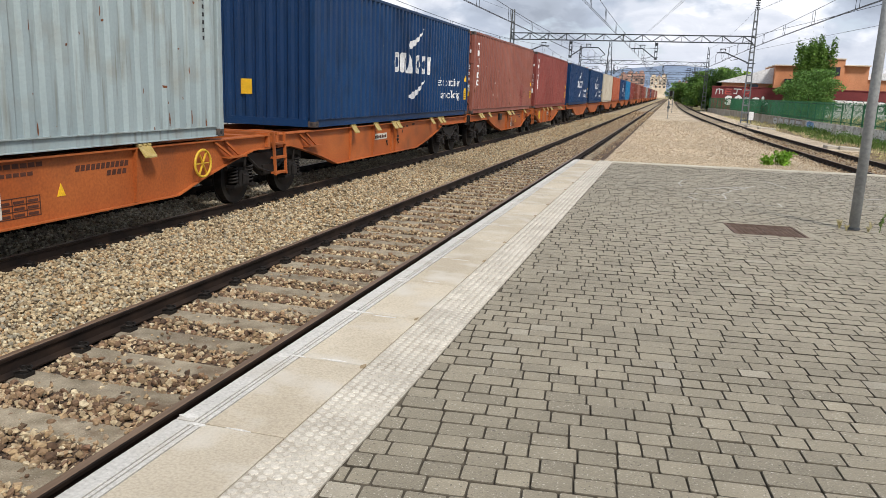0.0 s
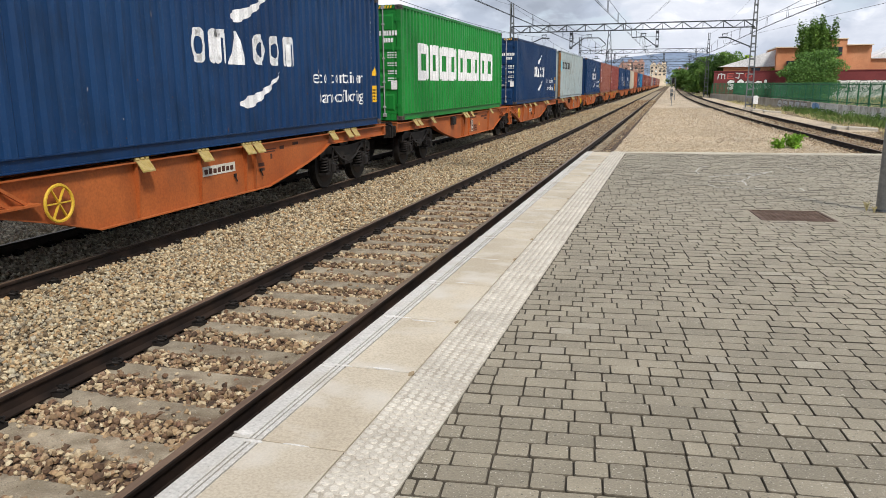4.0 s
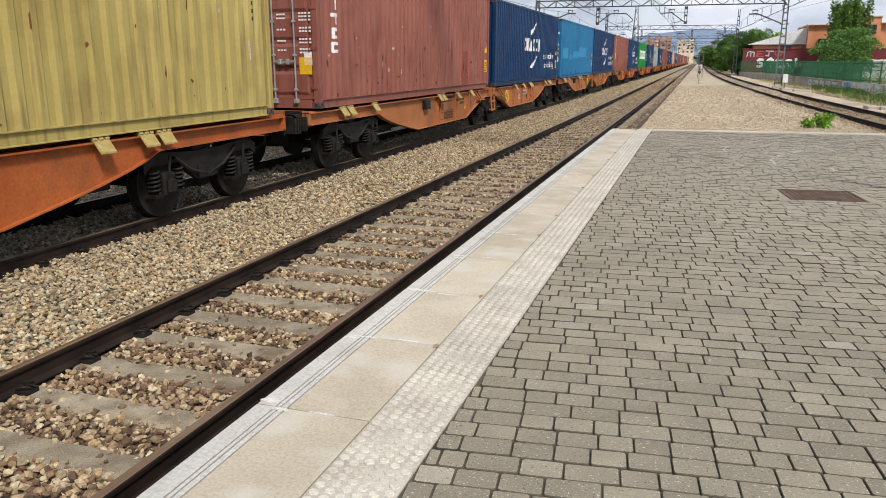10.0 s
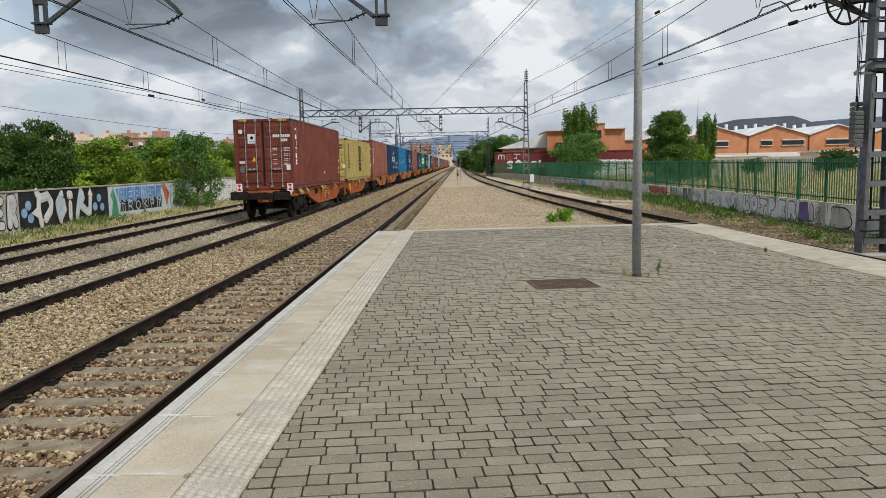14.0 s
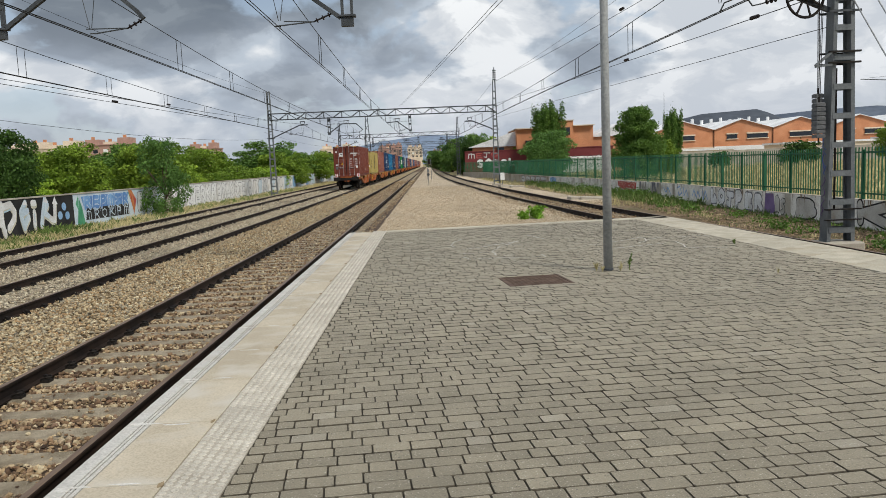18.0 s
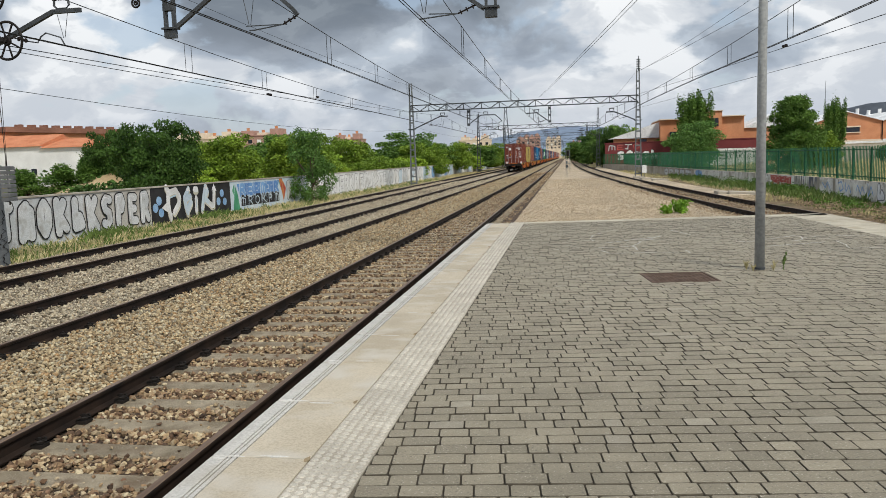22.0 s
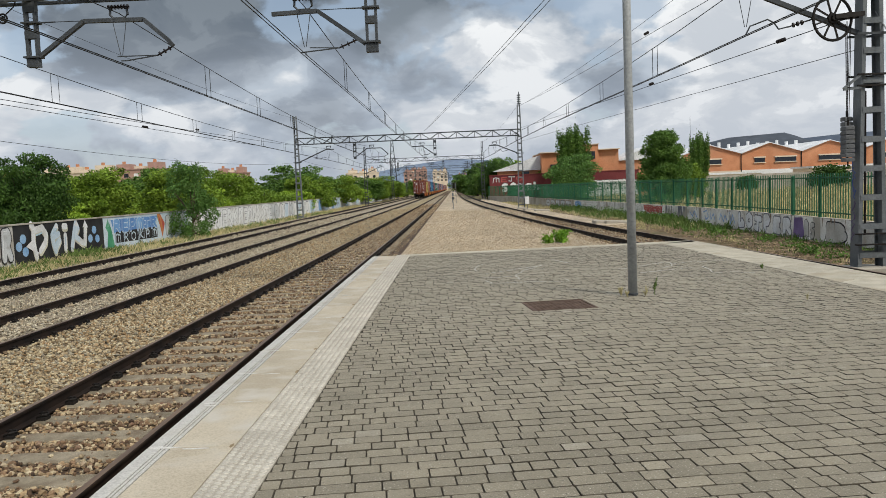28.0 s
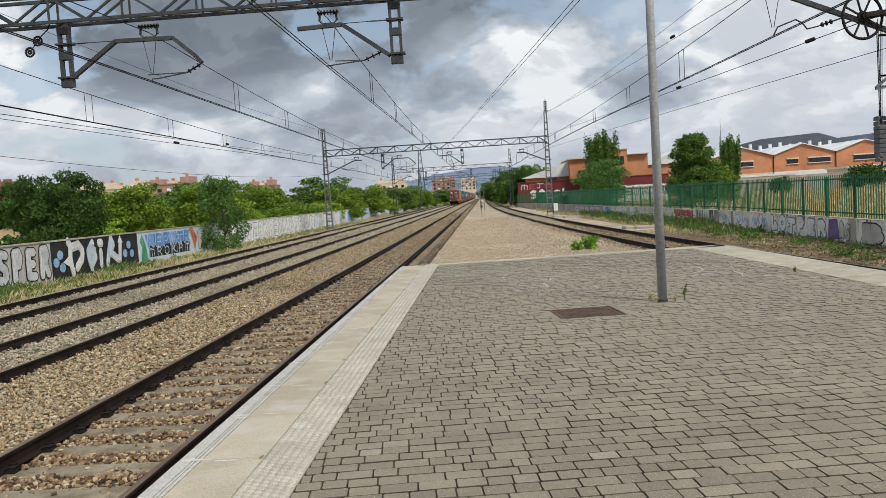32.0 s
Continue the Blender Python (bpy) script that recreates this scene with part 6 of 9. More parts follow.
def tail_sign(x):
    t = thing("tail_sign", "red and white reflective end-of-train sign", "tail sign", group="tail signs")
    part("board", Geo().box(-0.12, 0.12, -0.012, 0.0, 0.0, 0.36), WHITE, t)
    part("red_wedge", Geo().prism([(-0.09, 0.33), (0.09, 0.33), (0.0, 0.2)], "y", -0.016, -0.012).prism([(-0.09, 0.07), (0.09, 0.07), (0.0, 0.2)], "y", -0.016, -0.012), paint("signal_red", (0.55, 0.02, 0.03)), t, "two red wedges")
    part("bracket", Geo().box(-0.06, 0.06, -0.01, 0.02, -0.12, 0.0), WHITE, t)
    MOVING.append((t, -0.23, 1.13, x))


tail_sign(-0.95)
tail_sign(1.14)


# ---- overhead line ----
def mast(x, y, z0, top, near, label="grey steel catenary mast of two channels joined by flat battens", mat=None):
    # near masts take the paler steel, the others the darker one
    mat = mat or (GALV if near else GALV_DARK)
    t = thing("catenary_mast", label, "catenary mast", pose(x, y, z0), group="catenary masts")
    h = top - z0

    def half(z):
        return max(0.13, 0.325 - 0.018 * z)
    for sx in (-1, 1):
        a, c = half(0), half(h)
        # a channel: web outside, two flanges turned inwards
        sec = [(0.0, -0.17), (-0.085, -0.17), (-0.085, -0.155), (-0.018, -0.155), (-0.018, 0.155), (-0.085, 0.155), (-0.085, 0.17), (0.0, 0.17)]
        leg = Geo().add([(sx * (o + p), q, z) for o, z in ((a, 0.0), (c, h)) for p, q in sec], [tuple(range(7, -1, -1)), tuple(range(8, 16))] + [(i, (i + 1) % 8, 8 + (i + 1) % 8, 8 + i) for i in range(8)])
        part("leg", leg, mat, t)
    n = int((h - 0.3) / 0.648)
    rest = Geo()
    for sy in (-1, 1):
        for k in range(n):
            z = 0.33 + 0.648 * k
            a = half(z) - 0.03
            g = Geo() if near else rest
            g.box(-a, a, sy * 0.177 - 0.006, sy * 0.177 + 0.006, z - 0.065, z + 0.065)
            if near:
                part("batten", g, mat, t)
    if not near:
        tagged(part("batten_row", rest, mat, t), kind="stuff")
    part("foot", Geo().cbox(-0.45, 0.45, -0.4, 0.4, -0.3, 0.06, 0.03), CONCRETE_OLD, t, "concrete footing")
    return t


def gantry(y, x0, x1, z0, z1, near):
    t = thing("gantry_beam", "grey lattice gantry beam across the tracks", "gantry", group="gantries")
    for dy in (-0.2, 0.2):
        for z in (z0, z1):
            part("chord", Geo().bar((x0, y + dy, z), (x1, y + dy, z), 0.07, 0.07), GALV_DARK, t)
    n = int((x1 - x0) / 0.85)
    rest = Geo()
    for dy in (-0.2, 0.2):
        for k in range(n):
            a, b = x0 + (x1 - x0) * k / n, x0 + (x1 - x0) * (k + 1) / n
            g = Geo() if near else rest
            g.bar((a, y + dy, z0 if k % 2 else z1), (b, y + dy, z1 if k % 2 else z0), 0.045, 0.045)
            if k % 2 == 0:
                g.bar((a, y + dy, z0), (a, y + dy, z1), 0.04, 0.04)
            if near:
                part("brace", g, GALV_DARK, t)
    for k in range(n):
        a, b = x0 + (x1 - x0) * k / n, x0 + (x1 - x0) * (k + 1) / n
        rest.bar((a, y - 0.2, z0), (b, y + 0.2, z0), 0.03, 0.03)
    tagged(part("lacing", rest, GALV_DARK, t), kind="stuff")
    return t


PORCELAIN = paint("dark_insulator", (0.025, 0.02, 0.02), 0.3)


def insulator(g, p, q, n=6, r=0.06):
    p, q = Vector(p), Vector(q)
    g.tube([p, q], 0.02, 6)
    for k in range(n):
        c = p.lerp(q, (k + 0.5) / n)
        d = (q - p).normalized() * 0.014
        g.tube([c - d, c + d], r, 8)
    return g


def stay_insulator(t, a, b, n=3):
    """Pale discs on a short rod between an arm and its steady rod."""
    part("insulator", insulator(Geo(), a, b, n, 0.055), PORCELAIN, t, "ribbed insulator")


def saddle(t, wx, y, z):
    """A U-shaped saddle on an arm, with insulators lying across its top."""
    part("saddle", Geo().tube([(wx - 0.18, y, z + 0.27), (wx - 0.20, y, z + 0.10), (wx - 0.12, y, z + 0.02), (wx + 0.12, y, z + 0.02), (wx + 0.20, y, z + 0.10), (wx + 0.18, y, z + 0.27)], 0.028, 6), GALV_DARK, t)
    part("insulator", insulator(Geo(), (wx - 0.25, y, z + 0.27), (wx + 0.25, y, z + 0.27), 7, 0.055), PORCELAIN, t, "row of dark ribbed insulators")
    # two thin rods fall from the arm to the contact wire
    part("hanger", Geo().tube([(wx - 0.16, y, z), (wx - 0.02, y, 4.92)], 0.008, 4).tube([(wx + 0.16, y, z), (wx + 0.02, y, 4.92)], 0.008, 4), GALV_DARK, t)


def drop_bracket(x, y, zb, side, wx, near):
    """A hanging post with a bent arm that holds a track's wires. side: where the arm goes."""
    t = thing("catenary_bracket", "grey hanging catenary bracket with a bent arm", "catenary bracket", group="catenary brackets")
    s = side
    part("post", Geo().bar((x - 0.105, y, zb), (x - 0.105, y, 4.76), 0.055, 0.13).bar((x + 0.105, y, zb), (x + 0.105, y, 4.76), 0.055, 0.13), GALV_DARK, t)
    for z, e in ((4.83, 0.09), (5.45, 0.08), (6.08, 0.12)):
        part("batten", Geo().box(x - 0.135, x + 0.135, y - 0.075, y + 0.075, z - e, z + e), GALV_DARK, t)
    if s > 0:
        pts = [(x + 0.17, y, 4.99), (x + 1.20, y, 5.71), (x + 2.55, y, 5.69), (x + 3.05, y, 5.24), (x + 3.18, y, 5.08)]
    else:
        pts = [(x - 0.15, y, 4.93), (x - 1.20, y, 5.70), (x - 2.22, y, 5.67)]
    arm = Geo()
    for a, b in zip(pts, pts[1:]):
        arm.bar(a, b, 0.10, 0.085)
    part("arm", arm, GALV_DARK, t)
    for z in (4.96, 5.72):
        part("hinge", Geo().box(x - 0.19, x + 0.19, y - 0.11, y + 0.11, z - 0.02, z + 0.02), GALV_DARK, t)
    if s > 0:
        a, b = (x + 3.15, y, 5.06), (x + 2.82, y, 4.89)
    else:
        a, b = (x - 0.34, y, 5.03), (x - 0.74, y, 4.87)
    stay_insulator(t, a, b)
    part("steady_arm", Geo().tube([b, (wx - s * 0.10, y, 4.90)], 0.013, 5).tube([b, (wx + s * 0.12, y, 4.80), (wx - s * 0.02, y, 4.80), (wx, y, 4.735)], 0.016, 5), GALV_DARK, t)
    saddle(t, wx, y, 5.72)
    part("tie_rod", Geo().tube([(x - s * 0.1, y, 5.72), (x + s * 0.55, y, 5.725)], 0.016, 5).tube([(x + s * 0.55, y, 5.725), (x + s * 1.22, y, 5.72)], 0.009, 4), GALV_DARK, t)
    return t


def mast_bracket(x, y, side, wx):
    t = thing("catenary_bracket", "grey bent catenary arm fixed to a mast", "catenary bracket", group="catenary brackets")
    s = side
    L = abs(wx - x)
    arm = Geo()
    pts = [(x + s * 0.27, y, 4.68), (x + s * max(1.9, L - 0.25), y, 4.68 + 0.425 * max(1.63, L - 0.52)), (x + s * (L + 0.5), y, 4.68 + 0.425 * max(1.63, L - 0.52))]
    for a, b in zip(pts, pts[1:]):
        arm.bar(a, b, 0.09, 0.10)
    part("arm", arm, GALV_DARK, t)
    for d in (-1, 1):
        part("clamp", Geo().box(x - 0.36, x + 0.36, y + d * 0.205 - 0.015, y + d * 0.205 + 0.015, 4.60, 4.65), GALV_DARK, t)
    h = x + s * (L - 1.35) if L > 2 else x + s * 0.5
    stay_insulator(t, (h + s * 0.06, y, 4.97), (h + s * 0.34, y, 4.90))
    part("steady_arm", Geo().tube([(h - s * 0.12, y, 5.02), (h + s * 0.40, y, 4.88), (h + s * 0.62, y, 4.84), (h + s * 0.72, y, 4.98), (h + s * 0.86, y, 5.06), (wx - s * 0.10, y, 4.93), (wx, y, 4.74)], 0.018, 6), GALV_DARK, t)
    saddle(t, wx, y, pts[2][2] + 0.04)
    return t


TRACKS = (const(NEAR_X), const(MID_X), const(FAR_X), right_x)
# sideways offset of the wires at each gantry
STAGGER = ([0.54, 0.85, 0.2, 0.6, 0.2, 0.6, 0.2], [0.71, 0.34, 0.6, 0.2, 0.6, 0.2, 0.6], [0.1, 0.4, 0.0, 0.4, 0.0, 0.4, 0.0], [-1.2, -0.3, -0.6, -0.2, -0.4, -0.2, -0.4])


def line_x(track, y):
    """Where a track's wires run, zigzagging from gantry to gantry."""
    off = STAGGER[TRACKS.index(track)]
    return track(y) + float(np.interp(y, [-57.7] + list(GANTRY_Y), [off[0]] + off))


def span(track, ya, yb, near):
    """Contact wires, messenger and droppers between two gantries."""
    t = thing("overhead_line", "dark overhead contact line with paired droppers", "overhead line", group="overhead lines")
    n = 14
    r = 0.012 if near else 0.014
    ys = [ya + (yb - ya) * i / n for i in range(n + 1)]

    def sag(y):
        q = (y - ya) / (yb - ya)
        return 5.85 - 0.62 * (4 * q * (1 - q))
    for d in (-0.035, 0.035):
        part("contact_wire", Geo().tube([(line_x(track, y) + d, y, 4.73) for y in ys], r, 4), WIRE, t)
    part("messenger_wire", Geo().tube([(line_x(track, y), y, sag(y)) for y in ys], r, 4), WIRE, t)
    for i in range(1, 9):
        y = ya + (yb - ya) * i / 9
        for d in (-0.22, 0.22):
            x = line_x(track, y + d)
            part("dropper", Geo().tube([(x, y + d, sag(y + d)), (x, y + d, 4.73)], 0.009 if near else 0.010, 4), WIRE, t)


ENDS = [-57.7] + list(GANTRY_Y)
for tr in TRACKS:
    for i in range(len(ENDS) - 2):
        span(tr, ENDS[i], ENDS[i + 1], i < 2)
for gi, y in enumerate(GANTRY_Y):
    near = gi < 2
    xl = -12.66 if gi == 0 else -12.85
    xr = 11.42 if gi == 0 else right_x(y) + 2.1
    zl, zr = -0.9, -0.6
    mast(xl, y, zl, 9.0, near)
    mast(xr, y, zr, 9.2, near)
    gantry(y, xl, xr, 6.32 if gi else 6.2, 6.9 if gi else 6.78, near)
    drop_bracket(-7.29, y, 6.3 if gi else 6.2, 1, line_x(TRACKS[1], y), near)
    drop_bracket(0.38, y, 6.3 if gi else 6.2, -1, line_x(TRACKS[0], y), near)
    mast_bracket(xl, y, 1, line_x(TRACKS[2], y))
    mast_bracket(xr, y, -1, line_x(TRACKS[3], y))


def loose_wire(pts, r=0.009, blobs=()):
    t = thing("feeder_wire", "thin dark feeder wire between the masts", "wire", group="feeder wires")
    part("strand", Geo().tube(pts, r, 4), WIRE, t)
    for f in blobs:
        a, b = Vector(pts[0]), Vector(pts[-1])
        c = a.lerp(b, f)
        part("insulator", insulator(Geo(), c - (b - a).normalized() * 0.22, c + (b - a).normalized() * 0.22, 5, 0.055), PORCELAIN, t)


def catenary_curve(a, b, drop, n=10):
    a, b = Vector(a), Vector(b)
    return [tuple(a.lerp(b, i / n) - Vector((0, 0, drop * 4 * (i / n) * (1 - i / n)))) for i in range(n + 1)]


loose_wire(catenary_curve((6.41, -30, 4.82), (-0.6, 54, 7.1), 0.1), 0.010)
loose_wire(catenary_curve((6.62, -30, 4.88), (-0.4, 54, 7.2), 0.1), 0.010)
loose_wire(catenary_curve((11.0, -1.7, 5.02), (8.1, 54, 6.9), 0.08), 0.011, (0.057, 0.254))
loose_wire(catenary_curve((11.1, -1.7, 4.3), (8.2, 54, 5.65), -0.02), 0.008)
loose_wire(catenary_curve((9.6, -1.7, 6.45), (8.3, 54, 9.0), 0.15), 0.010, (0.2,))
loose_wire(catenary_curve((11.4, -1.7, 8.6), (8.4, 54, 9.0), 0.4), 0.009)
loose_wire(catenary_curve((-11.6, -1.7, 4.8), (-12.6, 54, 6.2), 0.1), 0.011, (0.45,))
loose_wire(catenary_curve((-12.6, -1.7, 3.9), (-13.3, 54, 4.6), 0.5), 0.008)
loose_wire(catenary_curve((-13.0, -1.7, 8.6), (-12.9, 54, 8.8), 0.4), 0.009)
loose_wire(catenary_curve((-13.0, 54, 8.8), (-12.9, 110, 8.8), 0.5), 0.012)
loose_wire(catenary_curve((8.3, 54, 9.0), (6.9, 110, 9.0), 0.5), 0.012)
loose_wire(catenary_curve((-13.4, 54, 5.2), (-13.2, 110, 5.2), 0.5), 0.010)
loose_wire(catenary_curve((-12.6, -1.7, 4.9), (-9.9, 30, 4.75), 0.05), 0.010, (0.5,))


def tension_wheel(x, y, z, r, arm, turn=0.0):
    """A spoked wheel beside a mast; arm: the way to the mast."""
    t = thing("tension_wheel", "dark spoked tensioning wheel beside a mast", "tensioning wheel", pose(x, y, z, 0, 0, turn), group="tensioning gear")
    part("rim", Geo().torus((0, 0, 0), r - 0.03, 0.032, "y", 28, 6), STEEL_DARK, t)
    part("hub", Geo().torus((0, 0, 0), 0.09, 0.04, "y", 12, 6).disc((0, 0), 0.06, "y", -0.09, 0.09, 10), STEEL_DARK, t)
    for k in range(8):
        a = math.pi * k / 4 + 0.3
        part("spoke", Geo().bar((0.09 * math.cos(a), 0, 0.09 * math.sin(a)), ((r - 0.04) * math.cos(a), 0, (r - 0.04) * math.sin(a)), 0.03, 0.035), STEEL_DARK, t)
    part("fork", Geo().bar((0, 0.10, 0.02), (arm, 0.14, 0.10), 0.05, 0.13).bar((0, -0.10, 0.02), (arm, -0.06, 0.10), 0.03, 0.10), STEEL_DARK, t)
    return t


def weight_stack(x, y, top, low, w, count, hook):
    """A pile of cast weights on a rope from the wheel above."""
    t = thing("weight_stack", "stack of grey cast tensioning weights on a rope", "counterweight", pose(x, y, 0), group="tensioning gear")
    part("rope", Geo().tube([(-0.02, 0, hook), (0, 0, top)], 0.011, 4).tube([(0.07, 0, hook), (0.02, 0, top)], 0.008, 4), STEEL_DARK, t)
    d = (top - low) / count
    for k in range(count):
        part("weight", Geo().cbox(-w / 2, w / 2, -w / 2, w / 2, low + d * k, low + d * k + d - 0.014, 0.02), WEIGHT, t)
    part("rod", Geo().tube([(0, 0, low - 0.10), (0, 0, top + 0.12)], 0.018, 5), STEEL_DARK, t)
    return t


tension_wheel(10.47, -2.0, 4.96, 0.50, 0.75, 12)
weight_stack(10.83, -1.95, 2.64, 1.84, 0.22, 8, 4.9)
weight_stack(10.98, -1.60, 2.86, 2.0, 0.20, 8, 4.9)
tension_wheel(-11.44, -2.0, 4.88, 0.48, -0.95, -6)
tension_wheel(-11.80, -2.0, 5.98, 0.46, -0.60, -6)
weight_stack(-11.80, -2.0, 1.86, 0.98, 0.27, 8, 4.5)


def mast_gear(x, y, s, low):
    """Clamps, a rope guide and step plates round a mast. s: the side of the guide."""
    t = thing("mast_platform", "dark steel clamps, rope guide and step plates on a mast", "mast bracket", group="mast brackets")
    for z in (3.50, 3.74):
        for dy in (-0.21, 0.21):
            part("clamp", Geo().box(x - 0.36, x + 0.36, y + dy - 0.03, y + dy + 0.03, z - 0.02, z + 0.02), STEEL_DARK, t)
    part("rope_guide", Geo().bar((x - s * 0.28, y - 0.2, 3.74), (x - s * 0.68, y - 0.24, 3.44), 0.05, 0.05).bar((x - s * 0.28, y - 0.2, 3.46), (x - s * 0.68, y - 0.24, 3.42), 0.05, 0.05), GALV, t)
    for z in low:
        part("step_plate", Geo().box(x - 0.40, x + 0.40, y - 0.30, y - 0.185, z, z + 0.03), STEEL_DARK, t)
    part("rope_rail", Geo().tube([(x - s * 0.05, y + 0.05, 3.4), (x - s * 0.05, y + 0.05, 0.2)], 0.025, 6), STEEL_DARK, t)


mast_gear(11.42, -1.7, 1, (-0.04, 0.20))
mast_gear(-12.66, -1.7, -1, (-0.14, 0.0))
for a, b in (((-12.9, -1.7, 5.9), (-13.3, -7.6, -0.9)), ((-12.9, -1.7, 4.9), (-13.25, -6.9, -0.9)), ((11.62, -1.6, 5.15), (11.85, -6.75, -0.95)), ((11.62, -1.6, 6.0), (11.9, -7.4, -0.95))):
    g = thing("guy_wire", "pale steel guy wire from the mast to the ground", "guy wire", group="guy wires")
    part("strand", Geo().tube([a, b], 0.016, 5), LOCK_STEEL, g)
pul = thing("pulley_chain", "two small dark pulleys hanging from the gantry beam", "pulley")
part("hook", Geo().tube([(-7.55, -1.88, 6.20), (-7.58, -1.75, 6.21), (-7.66, -1.7, 6.10), (-7.84, -1.7, 5.95)], 0.014, 5), STEEL_DARK, pul)
for cx, cz in ((-7.93, 5.85), (-8.14, 5.61)):
    part("pulley", Geo().torus((cx, -1.7, cz), 0.10, 0.025, "y", 14, 5).torus((cx, -1.7, cz), 0.04, 0.025, "y", 8, 5), STEEL_DARK, pul)
part("rope", Geo().tube([(-7.84, -1.7, 5.95), (-8.14, -1.7, 5.61)], 0.012, 4), STEEL_DARK, pul)
ant = thing("mast_antenna", "dark insulator stack on top of a mast", "antenna")
tip = Geo()
for k in range(5):
    tip.tube([(right_x(54) + 2.15, 54, 9.25 + 0.2 * k), (right_x(54) + 2.15, 54, 9.33 + 0.2 * k)], 0.18, 8)
tip.tube([(right_x(54) + 2.15, 54, 9.1), (right_x(54) + 2.15, 54, 10.4)], 0.04, 6)
part("insulator", tip, GALV_DARK, ant)


def mast_scrawl(x, y, z0, mat, seed, count=5):
    """Spray-paint marks down the outer web of a mast leg."""
    rs = random.Random(seed)
    t = thing("mast_scrawl", "spray-paint tags on a grey mast leg", "graffiti", group="tags on the masts")
    for k in range(count):
        z = z0 - 0.24 * k
        g = Geo()
        a = (rs.uniform(-0.10, 0.10), z)
        for _ in range(4):
            b = (rs.uniform(-0.11, 0.11), a[1] - rs.uniform(0.02, 0.09))
            g.prism([(y + a[0] - 0.014, a[1]), (y + a[0] + 0.014, a[1]), (y + b[0] + 0.014, b[1]), (y + b[0] - 0.014, b[1])], "x", x - 0.004, x + 0.004)
            a = b
        part("tag", g, mat, t)


TAG_BLUE = paint("blue_tag_paint", (0.05, 0.09, 0.30), 0.6)
TAG_PLUM = paint("plum_tag_paint", (0.10, 0.06, 0.16), 0.6)
mast_scrawl(11.082, -1.7, 2.2, TAG_BLUE, 3, 5)
mast_scrawl(11.079, -1.7, 0.95, TAG_PLUM, 4, 4)
mast_scrawl(-12.322, -1.7, 0.75, BLACK, 5, 6)


# ---- platform furniture ----
lp = thing("lamp_post", "plain grey steel lamp post standing on the paving", "lamp post", pose(4.577, -8.218, 0))
part("shaft", Geo().tube([(0, 0, -0.02), (0, 0, 3.0), (0, 0, 8.0)], 0.066, 16, r1=0.05), LAMP_GREY, lp, smooth=True)
part("collar", Geo().tube([(0, 0, 0.0), (0, 0, 0.03)], 0.075, 16), GALV_DARK, lp)
RUST_IRON = surf("rusty_cast_iron", (0.09, 0.06, 0.045), (0.16, 0.11, 0.085), 6, 60, 0.8, 0.4, 0.004, 0.2)
mh = thing("manhole_cover", "rusty square cast-iron manhole cover set in the paving", "manhole cover", pose(3.43, -8.86, 0, 0, 0, 6.8))
part("rim", Geo().box(-0.43, 0.43, -0.40, -0.37, -0.06, 0.003).box(-0.43, 0.43, 0.37, 0.40, -0.06, 0.003).box(-0.43, -0.40, -0.37, 0.37, -0.06, 0.003).box(0.40, 0.43, -0.37, 0.37, -0.06, 0.003), RUST_IRON, mh)
part("surround", Geo().box(-0.62, -0.43, -0.52, 0.52, -0.05, -0.006).box(0.43, 0.62, -0.52, 0.52, -0.05, -0.006).box(-0.43, 0.43, -0.52, -0.40, -0.05, -0.006).box(-0.43, 0.43, 0.40, 0.52, -0.05, -0.006), PAVER_REST, mh, "grey mortar round the frame")
for sx in (-1, 1):
    lid = Geo().box(*sorted((sx * 0.004, sx * 0.395)), -0.365, 0.365, -0.05, -0.004)
    for i in range(6):
        for j in range(11):
            lid.box(sx * (0.04 + 0.06 * i) - 0.02, sx * (0.04 + 0.06 * i) + 0.02, -0.34 + 0.064 * j, -0.30 + 0.064 * j, -0.004, 0.002)
    part("lid", lid, RUST_IRON, mh)
CHALK = paint("white_chalk", (0.66, 0.64, 0.60), 0.95)


def chalk(pts, w=0.008):
    """A chalk stroke on the paving."""
    g = Geo()
    pts = [Vector((x, y, 0.0105)) for x, y in pts]
    v = []
    for i, p in enumerate(pts):
        d = (pts[min(i + 1, len(pts) - 1)] - pts[max(i - 1, 0)]).normalized()
        u = Vector((-d.y, d.x, 0)) * w
        v += [tuple(p - u), tuple(p + u)]
    return g.add(v, [(2 * i, 2 * i + 1, 2 * i + 3, 2 * i + 2) for i in range(len(pts) - 1)])


def scribble(label, strokes):
    """Chalk strokes, each a bent line through a few turns, drawn twice with an unsteady hand."""
    rng = random.Random(3)
    t = thing("chalk_drawing", label, "chalk drawing")
    for turns in strokes:
        pts = []
        for (ax, ay), (bx, by) in zip(turns, turns[1:]):
            n = max(2, int(math.hypot(bx - ax, by - ay) / 0.12))
            pts += [(ax + (bx - ax) * k / n + rng.uniform(-0.012, 0.012), ay + (by - ay) * k / n + rng.uniform(-0.025, 0.025)) for k in range(n)]
        part("stroke", chalk(pts + [turns[-1]], rng.uniform(0.008, 0.013)), CHALK, t)


